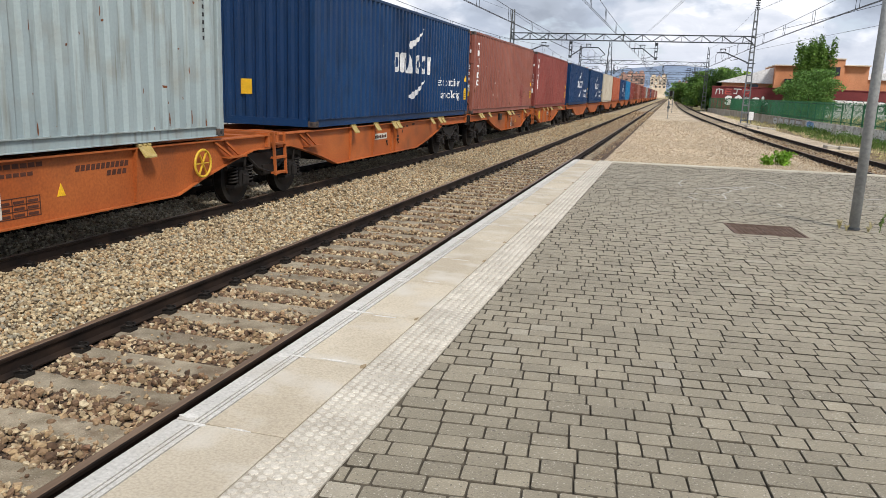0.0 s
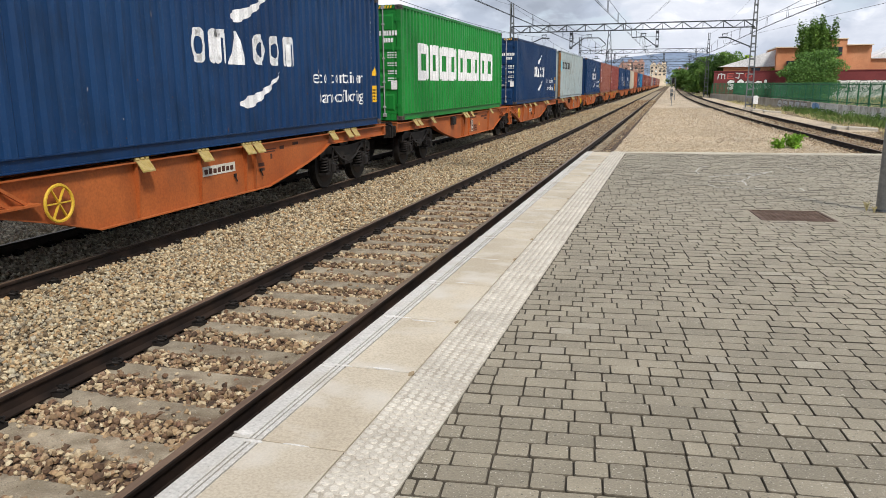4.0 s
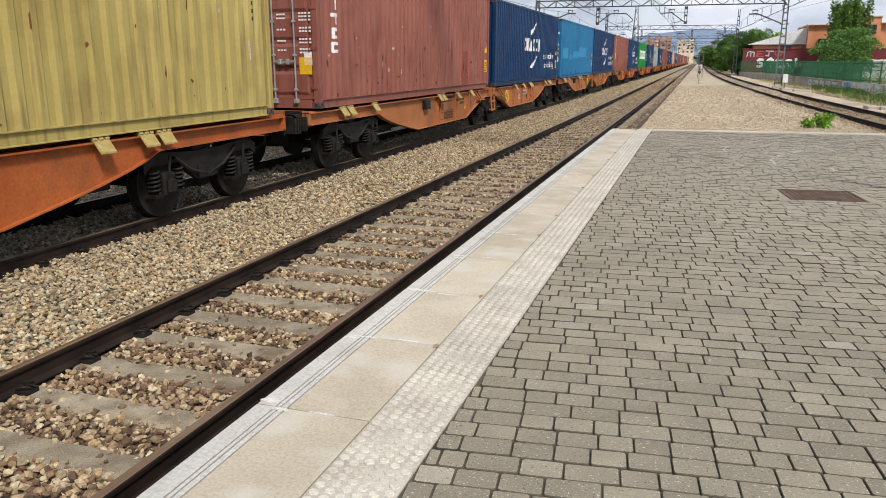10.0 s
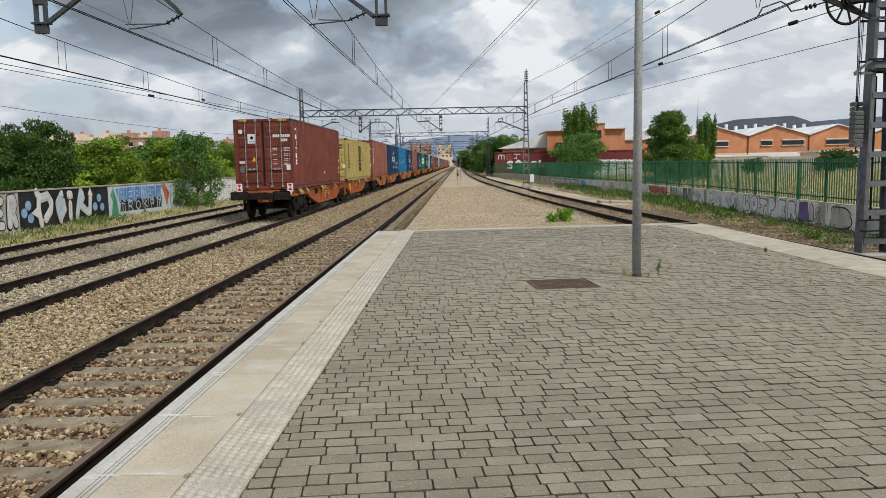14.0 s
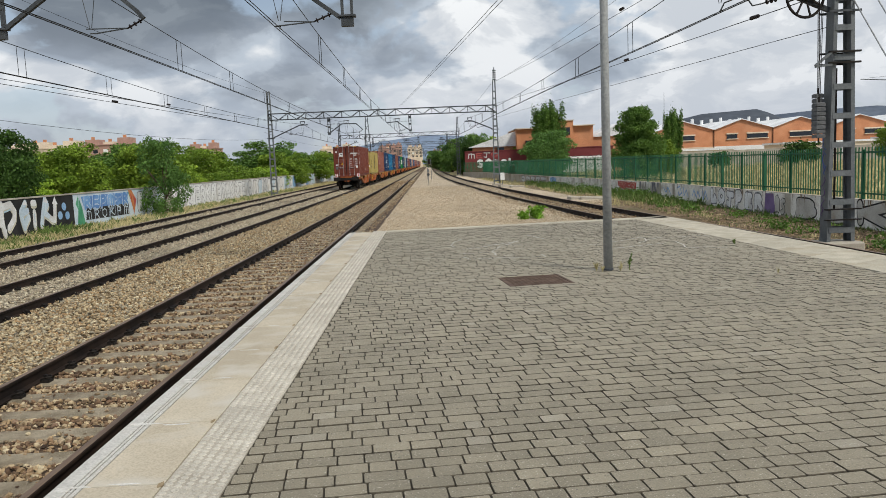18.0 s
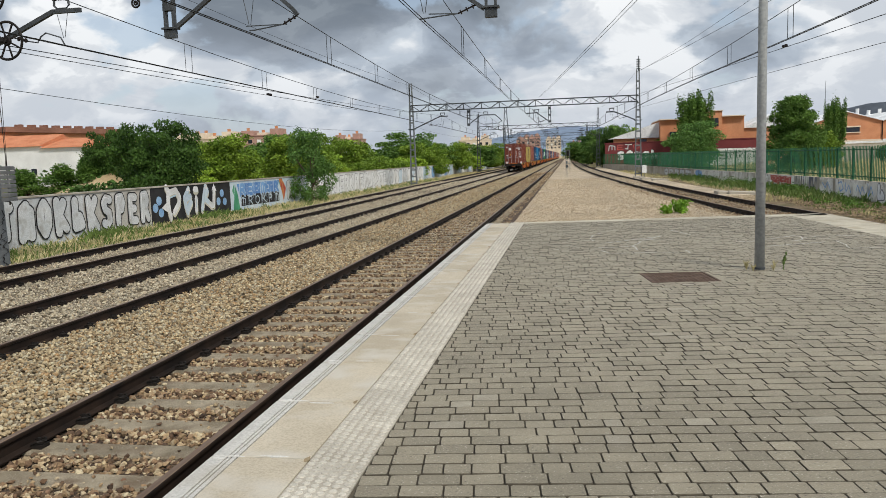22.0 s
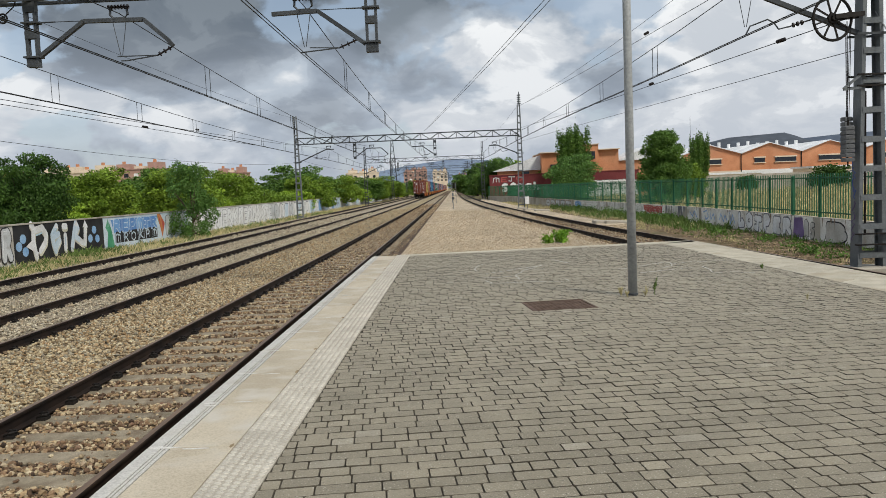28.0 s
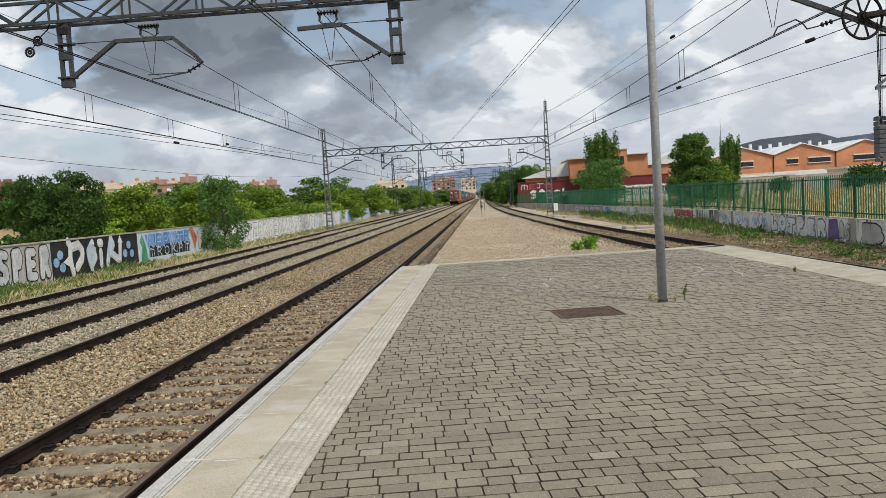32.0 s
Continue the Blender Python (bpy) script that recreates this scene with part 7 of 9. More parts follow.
scribble("white chalk scribbles drawn on the grey paving", (
    ((2.67, -3.05), (2.49, -3.5), (2.42, -4.1), (2.46, -4.5)), ((2.62, -4.95), (3.05, -4.55), (3.76, -3.9)), ((2.52, -5.6), (3.17, -5.5)),
    ((3.78, -3.8), (3.33, -4.7), (3.13, -5.4), (3.15, -6.0)), ((2.55, -6.0), (2.67, -6.4), (3.28, -6.35), (3.94, -6.5), (3.91, -6.15)), ((4.1, -2.7), (4.36, -3.7)), ((3.1, -4.3), (3.75, -4.5))))
scribble("chalk lines and arrows on the grey paving behind the lamp post", (
    ((5.48, -4.75), (6.14, -4.15), (6.2, -4.35), (6.1, -4.8), (5.86, -5.1)), ((5.25, -5.75), (5.92, -5.45), (6.35, -5.25)), ((6.15, -4.6), (6.48, -4.35), (7.5, -4.3)),
    ((6.57, -5.1), (6.55, -5.5), (6.44, -6.1)), ((6.42, -6.15), (6.76, -6.15), (7.05, -6.35)), ((4.99, -5.0), (5.26, -5.0))))


# ---- plants ----
def leaves(n, centre_fn, size, rng, up=0.3):
    """n small folded leaves as two triangles each: positions from centre_fn."""
    c = centre_fn(n, rng)
    a = rng.normal(size=(n, 3))
    a /= np.linalg.norm(a, axis=1, keepdims=True)
    b = rng.normal(size=(n, 3))
    b -= a * np.sum(a * b, axis=1, keepdims=True)
    b /= np.linalg.norm(b, axis=1, keepdims=True)
    s = size * rng.uniform(0.6, 1.4, (n, 1))
    v = np.stack([c - a * s, c - b * s * 0.55, c + a * s, c + b * s * 0.55 + np.array([0, 0, 0.2]) * s], 1).reshape(-1, 3)
    f = np.arange(4 * n).reshape(-1, 4)
    return v, f


def crown_mesh(name, lobes, n, size, mat, seed):
    """A crown of many leaves gathered on the outside of overlapping lobes: (x, y, z, rx, ry, rz)."""
    rng = np.random.default_rng(seed)
    L = np.array(lobes)

    def centres(k, rng):
        w = (L[:, 3] * L[:, 5]) ** 1.0
        idx = rng.choice(len(L), k, p=w / w.sum())
        d = rng.normal(size=(k, 3))
        d /= np.linalg.norm(d, axis=1, keepdims=True)
        r = rng.uniform(0.45, 1.08, (k, 1)) ** 0.6
        r[rng.random(k) < 0.06] *= 1.18
        return L[idx, :3] + d * r * L[idx, 3:6] + rng.normal(size=(k, 3)) * 0.07
    v, f = leaves(n, centres, size, rng)
    return raw_mesh(name, v, f, mat)


def lobes_for(kind, rng, h, w):
    out = []
    if kind == "poplar":
        for i in range(36):
            a, r = rng.uniform(0, 2 * math.pi), w * 0.40 * math.sqrt(rng.random())
            top = h * rng.uniform(0.84, 1.0)
            low = h * rng.uniform(0.08, 0.45)
            out.append((r * math.cos(a), r * math.sin(a), (top + low) / 2, w * rng.uniform(0.055, 0.085), w * rng.uniform(0.055, 0.085), (top - low) / 2))
    elif kind == "feather":
        for i in range(64):
            a, q = rng.uniform(0, 2 * math.pi), rng.uniform(0.05, 0.95)
            r = w * 0.42 * rng.uniform(0.2, 1.0) * (1.0 - 0.55 * max(0, q - 0.35))
            out.append((r * math.cos(a), r * math.sin(a), h * q, w * rng.uniform(0.06, 0.12), w * rng.uniform(0.06, 0.12), h * rng.uniform(0.05, 0.11)))
    elif kind == "cone":
        # dense, broad below and narrowing to a rounded tip
        for i in range(150):
            q = rng.random() ** 0.8
            a = rng.uniform(0, 2 * math.pi)
            edge = w * 0.44 * math.sqrt(max(0.02, 1 - ((q - 0.36) / 0.66) ** 2))
            rad = edge * rng.uniform(0.3, 1.0)
            k = rng.uniform(0.08, 0.13)
            out.append((rad * math.cos(a), rad * math.sin(a), h * (0.07 + 0.88 * q), w * k, w * k, h * rng.uniform(0.04, 0.07)))
    elif kind == "young":
        for i in range(16):
            q = rng.uniform(0.2, 1)
            out.append((rng.uniform(-1, 1) * w * 0.34 * (1.15 - q), rng.uniform(-1, 1) * w * 0.34 * (1.15 - q), h * q * 0.93, w * (0.26 - 0.12 * q), w * (0.26 - 0.12 * q), h * 0.09))
    else:
        low = 0.06 if kind == "shrub" else 0.14
        out.append((0, 0, h * 0.5, w * 0.33, w * 0.33, h * (0.5 - low)))
        out.append((w * 0.14, -w * 0.1, h * 0.42, w * 0.30, w * 0.28, h * 0.30))
        out.append((-w * 0.13, w * 0.1, h * 0.46, w * 0.29, w * 0.30, h * 0.32))
        for i in range(40):
            a, q = rng.uniform(0, 2 * math.pi), rng.uniform(0, 1)
            z = low + (0.93 - low) * q
            rad = w * 0.43 * math.sqrt(max(0.03, 1 - ((z - 0.46) / 0.53) ** 2)) * rng.uniform(0.7, 1.0)
            k = rng.uniform(0.06, 0.13)
            out.append((rad * math.cos(a), rad * math.sin(a), h * z, w * k, w * k, h * rng.uniform(0.045, 0.085)))
    return out


def tree_thing(kind, leaf, label, seed, h, w, n, size, category="tree"):
    rng = random.Random(seed)
    t = thing("bush" if kind in ("shrub", "feather") else "tree", label, "bush" if kind in ("shrub", "feather") else "tree")
    lb = lobes_for(kind, rng, h, w)
    trunk = Geo().tube([(0, 0, -0.2), (0.05, 0.03, h * 0.22), (0, 0.06, h * 0.5), (0.05, 0, h * 0.82)], 0.035 * h if kind not in ("shrub", "feather") else 0.05, 8, r1=0.02)
    part("trunk", trunk, BARK, t)
    for x, y, z, *_ in lb[:9]:
        part("limb", Geo().tube([(0.02, 0.03, max(0.08 * h, min(z * 0.45, 0.5 * h))), (x * 0.5, y * 0.5, z * 0.75), (x, y, z)], 0.012 * h, 5, r1=0.01), BARK, t)
    part("crown", crown_mesh("crown", lb, n, size, leaf, seed), None, t)
    return t


TREES = {}
for key, kind, leaf, label, h, w, n, size in (
        ("dark", "round", LEAF_DARK, "dense dark green broadleaf tree behind the wall", 6.0, 7.5, 34000, 0.09),
        ("dark2", "round", LEAF_DEEP, "rounded dark green tree in full leaf", 6.0, 6.0, 15000, 0.105),
        ("mid", "round", LEAF_MID, "leafy bright green tree behind the wall", 5.0, 6.0, 20000, 0.09),
        ("mid2", "round", LEAF_MID, "leafy green tree with an uneven crown", 5.5, 6.5, 15000, 0.105),
        ("light", "round", LEAF_LIGHT, "light green bushy tree in leaf", 5.0, 5.5, 10000, 0.12),
        ("grey", "shrub", LEAF_GREY, "wide grey-green shrub behind the fence", 5.5, 7.0, 14000, 0.11),
        ("wallbush", "feather", LEAF_GREY, "tall feathery shrub growing against the graffiti wall", 4.7, 3.6, 9500, 0.07),
        ("poplar", "poplar", LEAF_DEEP, "tall dark green poplar with upright branches", 11.0, 5.0, 17000, 0.13),
        ("cone", "cone", LEAF_DEEP, "dense dark green tree with a rounded cone-shaped crown", 7.0, 5.0, 42000, 0.085),
        ("young", "young", LEAF_DEEP, "young slender green tree", 5.0, 2.6, 12000, 0.065),
        ("hedge", "shrub", LEAF_DARK, "low green bush on dry ground", 2.0, 2.8, 4000, 0.085)):
    TREES[key] = tree_thing(kind, leaf, label, len(TREES) + 21, h, w, n, size)
BASE_H = {"dark": 6.0, "dark2": 6.0, "mid": 5.0, "mid2": 5.5, "light": 5.0, "grey": 5.5, "wallbush": 4.7, "poplar": 11.0, "cone": 7.0, "young": 5.0, "hedge": 2.0}
BASE_W = {"dark": 7.5, "dark2": 6.0, "mid": 6.0, "mid2": 6.5, "light": 5.5, "grey": 7.0, "wallbush": 3.6, "poplar": 5.0, "cone": 5.0, "young": 2.6, "hedge": 2.8}
USED = set()


def plant(key, x, y, top, width, turn=0.0, z0=-0.95):
    """A copy of a tree, scaled to its height and width; the first one uses the model itself."""
    h = (top - z0) / BASE_H[key]
    w = width / BASE_W[key]
    m = pose(x, y, z0, 0, 0, turn) @ Matrix.Diagonal((w, w, h, 1))
    if key in USED:
        return copy_thing(TREES[key], m)
    USED.add(key)
    TREES[key].matrix_basis = m
    TREES[key]["base"] = 1
    return TREES[key]


def plant_all():
    spots = []
    P = spots.append
    # behind the graffiti wall
    P(("dark", -26, 30, 5.1, 7.2)); P(("dark", -33.4, 36, 5.0, 5.4)); P(("mid", -31, 50, 4.9, 9)); P(("dark2", -29.5, 61, 5.1, 9)); P(("mid2", -26, 56, 2.6, 7))
    P(("wallbush", -15.2, 30.5, 3.9, 3.7)); P(("mid", -21, 45, 3.7, 5)); P(("light", -24, 62, 2.6, 6)); P(("mid2", -20.5, 71, 4.3, 8)); P(("light", -19, 80, 3.3, 6))
    P(("dark2", -21.5, 95, 5.9, 9)); P(("mid", -18.5, 88, 3.4, 6)); P(("mid2", -19.8, 120, 6.2, 10)); P(("mid", -18, 108, 3.8, 7)); P(("dark2", -18.5, 140, 4.6, 9))
    P(("light", -17.8, 132, 3.6, 7)); P(("mid2", -18, 160, 4.8, 10)); P(("mid", -17.5, 180, 4.5, 10)); P(("light", -17.5, 200, 4.2, 10)); P(("mid2", -17, 225, 4.6, 12)); P(("dark2", -16.5, 255, 5.0, 14))
    P(("dark2", -62, 38, 3.2, 7)); P(("dark2", -67, 36, 4.3, 8)); P(("dark", -56, 41, 3.1, 6.5)); P(("young", -48.2, 34, 2.9, 3)); P(("young", -45.7, 33, 2.9, 1.8))
    P(("young", -38.4, 32.5, 2.9, 3.0)); P(("young", -36.4, 34, 3.3, 3.6)); P(("young", -34.2, 34, 3.3, 3.0)); P(("dark2", -39, 46, 3.0, 5)); P(("mid", -52, 30, 2.6, 5)); P(("dark", -72, 30, 4.6, 9)); P(("mid", -42, 60, 4.2, 8))
    P(("dark2", -36, 75, 4.6, 9)); P(("mid2", -44, 90, 4.6, 10)); P(("light", -33, 68, 3.4, 6)); P(("mid", -28, 80, 4.4, 7)); P(("dark2", -27, 110, 5.0, 9)); P(("hedge", -20, 14, 1.2, 4)); P(("light", -30, 43, 2.4, 5))
    # beyond the green fence
    P(("dark2", 6.2 + 4.6, 128, 7.0, 7)); P(("dark", 9.6, 121, 6.4, 7)); P(("dark2", 9.2, 142, 6.6, 8)); P(("light", 14.0, 135, 9.5, 9)); P(("mid2", 10.6, 134, 7.6, 8)); P(("dark", 8.6, 160, 6.4, 9)); P(("dark2", 8.2, 190, 6.6, 11)); P(("mid2", 8.4, 230, 7.0, 13))
    P(("poplar", 22.0, 108, 11.2, 6.6)); P(("mid2", 18.5, 118, 9.0, 5)); P(("grey", 16.6, 74, 5.2, 7.4)); P(("cone", 22.3, 55, 6.2, 5.6)); P(("mid", 25.6, 60, 3.0, 3.6)); P(("poplar", 30.5, 70, 6.2, 2.1))
    P(("hedge", 46.8, 98, 1.5, 2.6)); P(("hedge", 60.5, 100, 2.6, 5)); P(("mid", 74, 96, 4.4, 6)); P(("dark2", 90, 96, 5.0, 8))
    for i, (key, x, y, top, w) in enumerate(spots):
        plant(key, x, y, top, w, (i * 67) % 360)


plant_all()


def small_bush(x, y, z, h, w, n, leaf, label, seed, size=0.05):
    rng = random.Random(seed)
    t = thing("bush", label, "bush", pose(x, y, z))
    lb = [(rng.uniform(-1, 1) * w * 0.35, rng.uniform(-1, 1) * w * 0.3, h * rng.uniform(0.15, 0.85), w * 0.16, w * 0.16, h * 0.16) for _ in range(9)]
    for a in lb[:5]:
        part("stem", Geo().tube([(0, 0, -0.05), (a[0] * 0.6, a[1] * 0.6, a[2] * 0.6), a[:3]], 0.01, 4), LEAF_MID, t)
    part("foliage", crown_mesh("foliage", lb, n, size, leaf, seed), None, t)
    return t


BUSH_LEAF = leaf_mat("fresh_green_leaves", (0.12, 0.26, 0.02), (0.21, 0.38, 0.04))
small_bush(6.15, 10.4, -0.68, 0.46, 0.60, 700, BUSH_LEAF, "bright green weed bush growing out of the gravel", 5)
small_bush(5.6, 10.2, -0.68, 0.30, 0.40, 340, BUSH_LEAF, "small bright green weed in the gravel", 6)


def weed(x, y, n, h, seed, tall):
    t = thing("weed", "dry weed growing between the pavers", "weed", pose(x, y, 0.0), group="weeds at the lamp post")
    rng = random.Random(seed)
    g = Geo()
    for _ in range(n):
        a, l = rng.uniform(0, 6.28), h * rng.uniform(0.5, 1)
        d = rng.uniform(0.1, 0.5) * (0.3 if tall else 1)
        g.tube([(0, 0, 0), (d * l * math.cos(a) * 0.5, d * l * math.sin(a) * 0.5, l * 0.6), (d * l * math.cos(a), d * l * math.sin(a), l)], 0.004, 3, r1=0.002)
        if tall:
            for k in range(5):
                q = 0.3 + 0.14 * k
                b = rng.uniform(0, 6.28)
                p = (d * l * math.cos(a) * q, d * l * math.sin(a) * q, l * q)
                g.add([p, (p[0] + 0.03 * math.cos(b), p[1] + 0.03 * math.sin(b), p[2] + 0.03), (p[0] + 0.02 * math.cos(b + 0.8), p[1] + 0.02 * math.sin(b + 0.8), p[2] + 0.05)], [(0, 1, 2)])
    part("tuft", g, GRASS_GREEN if tall else GRASS_DRY, t)


weed(4.40, -8.25, 40, 0.13, 1, False)
weed(4.46, -8.38, 26, 0.09, 2, False)
weed(4.72, -8.36, 18, 0.08, 3, False)
weed(4.86, -8.32, 5, 0.27, 4, True)
weed(4.80, -8.10, 10, 0.12, 5, False)
weed(6.6, -9.2, 8, 0.10, 6, False)
weed(7.3, -6.0, 5, 0.12, 7, True)


def grass(name, label, mat, regions, seed):
    """Tufts of narrow blades: regions of x0, x1, y0, y1, z, count, height."""
    rng = np.random.default_rng(seed)
    vs, k = [], 0
    for x0, x1, y0, y1, z, n, h in regions:
        n = int(n)
        m = max(1, n // 7)
        cx, cy = rng.uniform(x0, x1, m), rng.uniform(y0, y1, m)
        th = rng.uniform(0.35, 1.15, m)
        i = rng.integers(0, m, n)
        b = np.stack([cx[i] + rng.normal(0, 0.12, n), cy[i] + rng.normal(0, 0.12, n), np.full(n, z)], 1)
        a = rng.uniform(0, 2 * math.pi, n)
        hh = h * rng.uniform(0.4, 1.0, n) * th[i]
        lean = rng.uniform(0.1, 0.7, n) * hh
        wd = 0.010 + 0.02 * h
        side = np.stack([np.cos(a + 1.57), np.sin(a + 1.57), np.zeros(n)], 1) * wd
        tip = b + np.stack([np.cos(a) * lean, np.sin(a) * lean, hh], 1)
        midp = b + np.stack([np.cos(a) * lean * 0.3, np.sin(a) * lean * 0.3, hh * 0.6], 1)
        vs.append(np.stack([b - side, b + side, midp + side * 0.7, tip], 1).reshape(-1, 3))
    v = np.concatenate(vs)
    ob = new(name, raw_mesh(name, v, np.arange(len(v)).reshape(-1, 4), mat))
    return tagged(ob, label, "grass", "", "stuff")


grass("grass_dry", "dry yellowish grass along the wall and under the fence", GRASS_DRY,
      [(-16.4, -12.6, -8, 12, -0.97, 9000, 0.30), (-16.4, -12.6, 12, 45, -0.97, 9000, 0.34), (-16.4, -13, 45, 120, -0.97, 5000, 0.4), (12.4, 15.6, -12, 20, -0.98, 1200, 0.13), (11.5, 15.0, 20, 50, -0.98, 2600, 0.25),
       (16.4, 40, -4, 40, -0.97, 26000, 0.85), (16.4, 60, 40, 62, -0.97, 9000, 0.9), (20, 90, 60, 95, -0.97, 12000, 1.0), (8.5, 12.5, 50, 95, -0.98, 2500, 0.35)], 8)
grass("grass_green", "green weeds and grass along the walls", GRASS_GREEN,
      [(-16.4, -13.2, -6, 14, -0.97, 4500, 0.34), (-16.3, -15.2, 7, 9.5, -0.97, 900, 0.5), (-16.3, -14.9, 16, 19, -0.97, 900, 0.5), (-16.4, -13.2, 14, 80, -0.97, 4500, 0.38), (14.9, 15.7, -10, 30, -0.98, 1500, 0.26), (12.3, 14.5, -10, 18, -0.98, 900, 0.16),
       (13.2, 15.6, 18, 34, -0.98, 1800, 0.5), (12.0, 14.4, 34, 62, -0.98, 2200, 0.5), (16.4, 55, 4, 60, -0.97, 3000, 0.5)], 9)
setting("dirt_verge", Geo().prism([(11.9, -45), (15.6, -45), (15.8, 10), (15.9, 24), (13.6, 55), (9.2, 75), (9.0, 40), (10.2, 20), (11.0, 5)], "z", -1.02, -0.985), surf("brown_litter_soil", (0.12, 0.085, 0.052), (0.23, 0.175, 0.11), 1.6, 24, 0.95, 0.9, 0.05, dirt=(0.10, 0.11, 0.045), dirt_scale=0.7, dirt_amt=0.7), "brown soil with dry litter beside the track", "ground")


def litter(name, label, mat, n, size, seed, x0, x1, y0, y1, z):
    """Fallen leaves and broken stalks lying flat."""
    rng = np.random.default_rng(seed)
    c = np.stack([x0 + (x1 - x0) * rng.random(n), y0 + (y1 - y0) * rng.random(n) ** 1.3, z + 0.03 * rng.random(n)], 1)
    a, k = rng.uniform(0, 2 * math.pi, n), size * rng.uniform(0.4, 1.4, n)
    lo, sh = k * rng.uniform(0.8, 2.2, n), k * rng.uniform(0.15, 0.5, n)
    u = np.stack([np.cos(a) * lo, np.sin(a) * lo, rng.uniform(-0.25, 0.25, n) * lo], 1)
    w = np.stack([-np.sin(a) * sh, np.cos(a) * sh, rng.uniform(-0.5, 0.5, n) * sh], 1)
    v = np.stack([c - u, c - w, c + u, c + w], 1).reshape(-1, 3)
    return tagged(new(name, raw_mesh(name, v, np.arange(len(v)).reshape(-1, 4), mat)), label, "litter", "", "stuff")


litter("dry_litter", "dry brown stalks and leaves on the verge", leaf_mat("dry_brown_litter", (0.24, 0.165, 0.095), (0.46, 0.345, 0.215)), 26000, 0.045, 71, 12.2, 15.6, -12, 34, -0.982)
litter("dark_litter", "dark rotting leaves on the verge", leaf_mat("dark_brown_litter", (0.06, 0.04, 0.024), (0.12, 0.085, 0.05)), 6000, 0.05, 72, 12.2, 15.6, -12, 34, -0.984)


def weed_bank(name, label, leaf, spots, size, seed):
    """Low leafy weeds: spots of x, y, radius, height, leaves."""
    rng = random.Random(seed)
    v, f, k = [], [], 0
    for x, y, r, h, n in spots:
        lb = [(x + rng.uniform(-r, r), y + rng.uniform(-r, r) * 1.5, -0.98 + h * rng.uniform(0.05, 0.75), 0.13, 0.16, 0.11) for _ in range(14)]
        me = crown_mesh("weeds", lb, n, size, leaf, rng.randrange(9999))
        co = np.empty(len(me.vertices) * 3)
        me.vertices.foreach_get("co", co)
        v.append(co.reshape(-1, 3))
        bpy.data.meshes.remove(me)
    v = np.concatenate(v)
    return tagged(new(name, raw_mesh(name, v, np.arange(len(v)).reshape(-1, 4), leaf)), label, "weeds", "", "stuff")


rv = random.Random(73)
weed_bank("leafy_weeds", "leafy green weeds at the foot of the fence wall", LEAF_DEEP, [(15.3 - rv.random() * 0.5 - max(0, y - 26) * 0.06, y, 0.45, rv.uniform(0.35, 0.7), 420) for y in (26.5, 27.5, 28.4, 29.5, 30.6, 31.8, 33.0, 34.2, 36.0, 38.5, 41.0, 47.0, 49.5, 52.0, 54.0, 57.0, 60.0, 63.0)] + [(rv.uniform(13.2, 15.4), rv.uniform(-8, 25), 0.3, rv.uniform(0.12, 0.3), 130) for _ in range(26)], 0.05, 74)
strip("sandy_path", lambda y: right_x(y) + 1.5, lambda y: right_x(y) + 3.3, -0.72, 22, 110, SAND, "pale sandy strip beside the curved track", 4, 0.3, 0.4)


# ---- walls and fence ----
wl_t = thing("wall_left", "long concrete wall covered in graffiti beside the tracks", "wall", kind="structure")
part("wall_body", Geo().box(WALL_X - 0.2, WALL_X, -30, 240, -1.05, 0.81), CONCRETE_OLD, wl_t)
part("coping", Geo().box(WALL_X - 0.25, WALL_X + 0.04, -30, 240, 0.81, 0.87), CONCRETE_OLD, wl_t)
GR = {"silver": surf("silver_spray_paint", (0.48, 0.505, 0.525), (0.62, 0.635, 0.65), 1.5, 30, 0.6, 0.05, dirt=(0.27, 0.26, 0.24), dirt_scale=3.0, dirt_amt=0.7), "white": surf("white_spray_paint", (0.67, 0.68, 0.69), (0.78, 0.79, 0.80), 1.2, 30, 0.7, 0.05, dirt=(0.42, 0.40, 0.36), dirt_scale=1.3, dirt_amt=0.6),
      "black": surf("black_spray_paint", (0.012, 0.012, 0.014), (0.03, 0.03, 0.032), 1.5, 30, 0.6, 0.05), "blue": surf("blue_spray_paint", (0.09, 0.20, 0.48), (0.16, 0.32, 0.60), 1.5, 30, 0.6, 0.05),
      "sky": surf("pale_blue_spray_paint", (0.36, 0.50, 0.62), (0.50, 0.62, 0.70), 1.5, 30, 0.6, 0.05), "green": surf("green_spray_paint", (0.05, 0.24, 0.13), (0.10, 0.34, 0.20), 1.5, 30, 0.6, 0.05),
      "orange": surf("orange_spray_paint", (0.48, 0.16, 0.06), (0.58, 0.26, 0.10), 1.5, 30, 0.6, 0.05), "red": surf("red_spray_paint", (0.36, 0.05, 0.05), (0.48, 0.10, 0.08), 1.5, 30, 0.6, 0.05), "violet": surf("violet_spray_paint", (0.12, 0.08, 0.2), (0.2, 0.14, 0.3), 1.5, 30, 0.6, 0.05)}

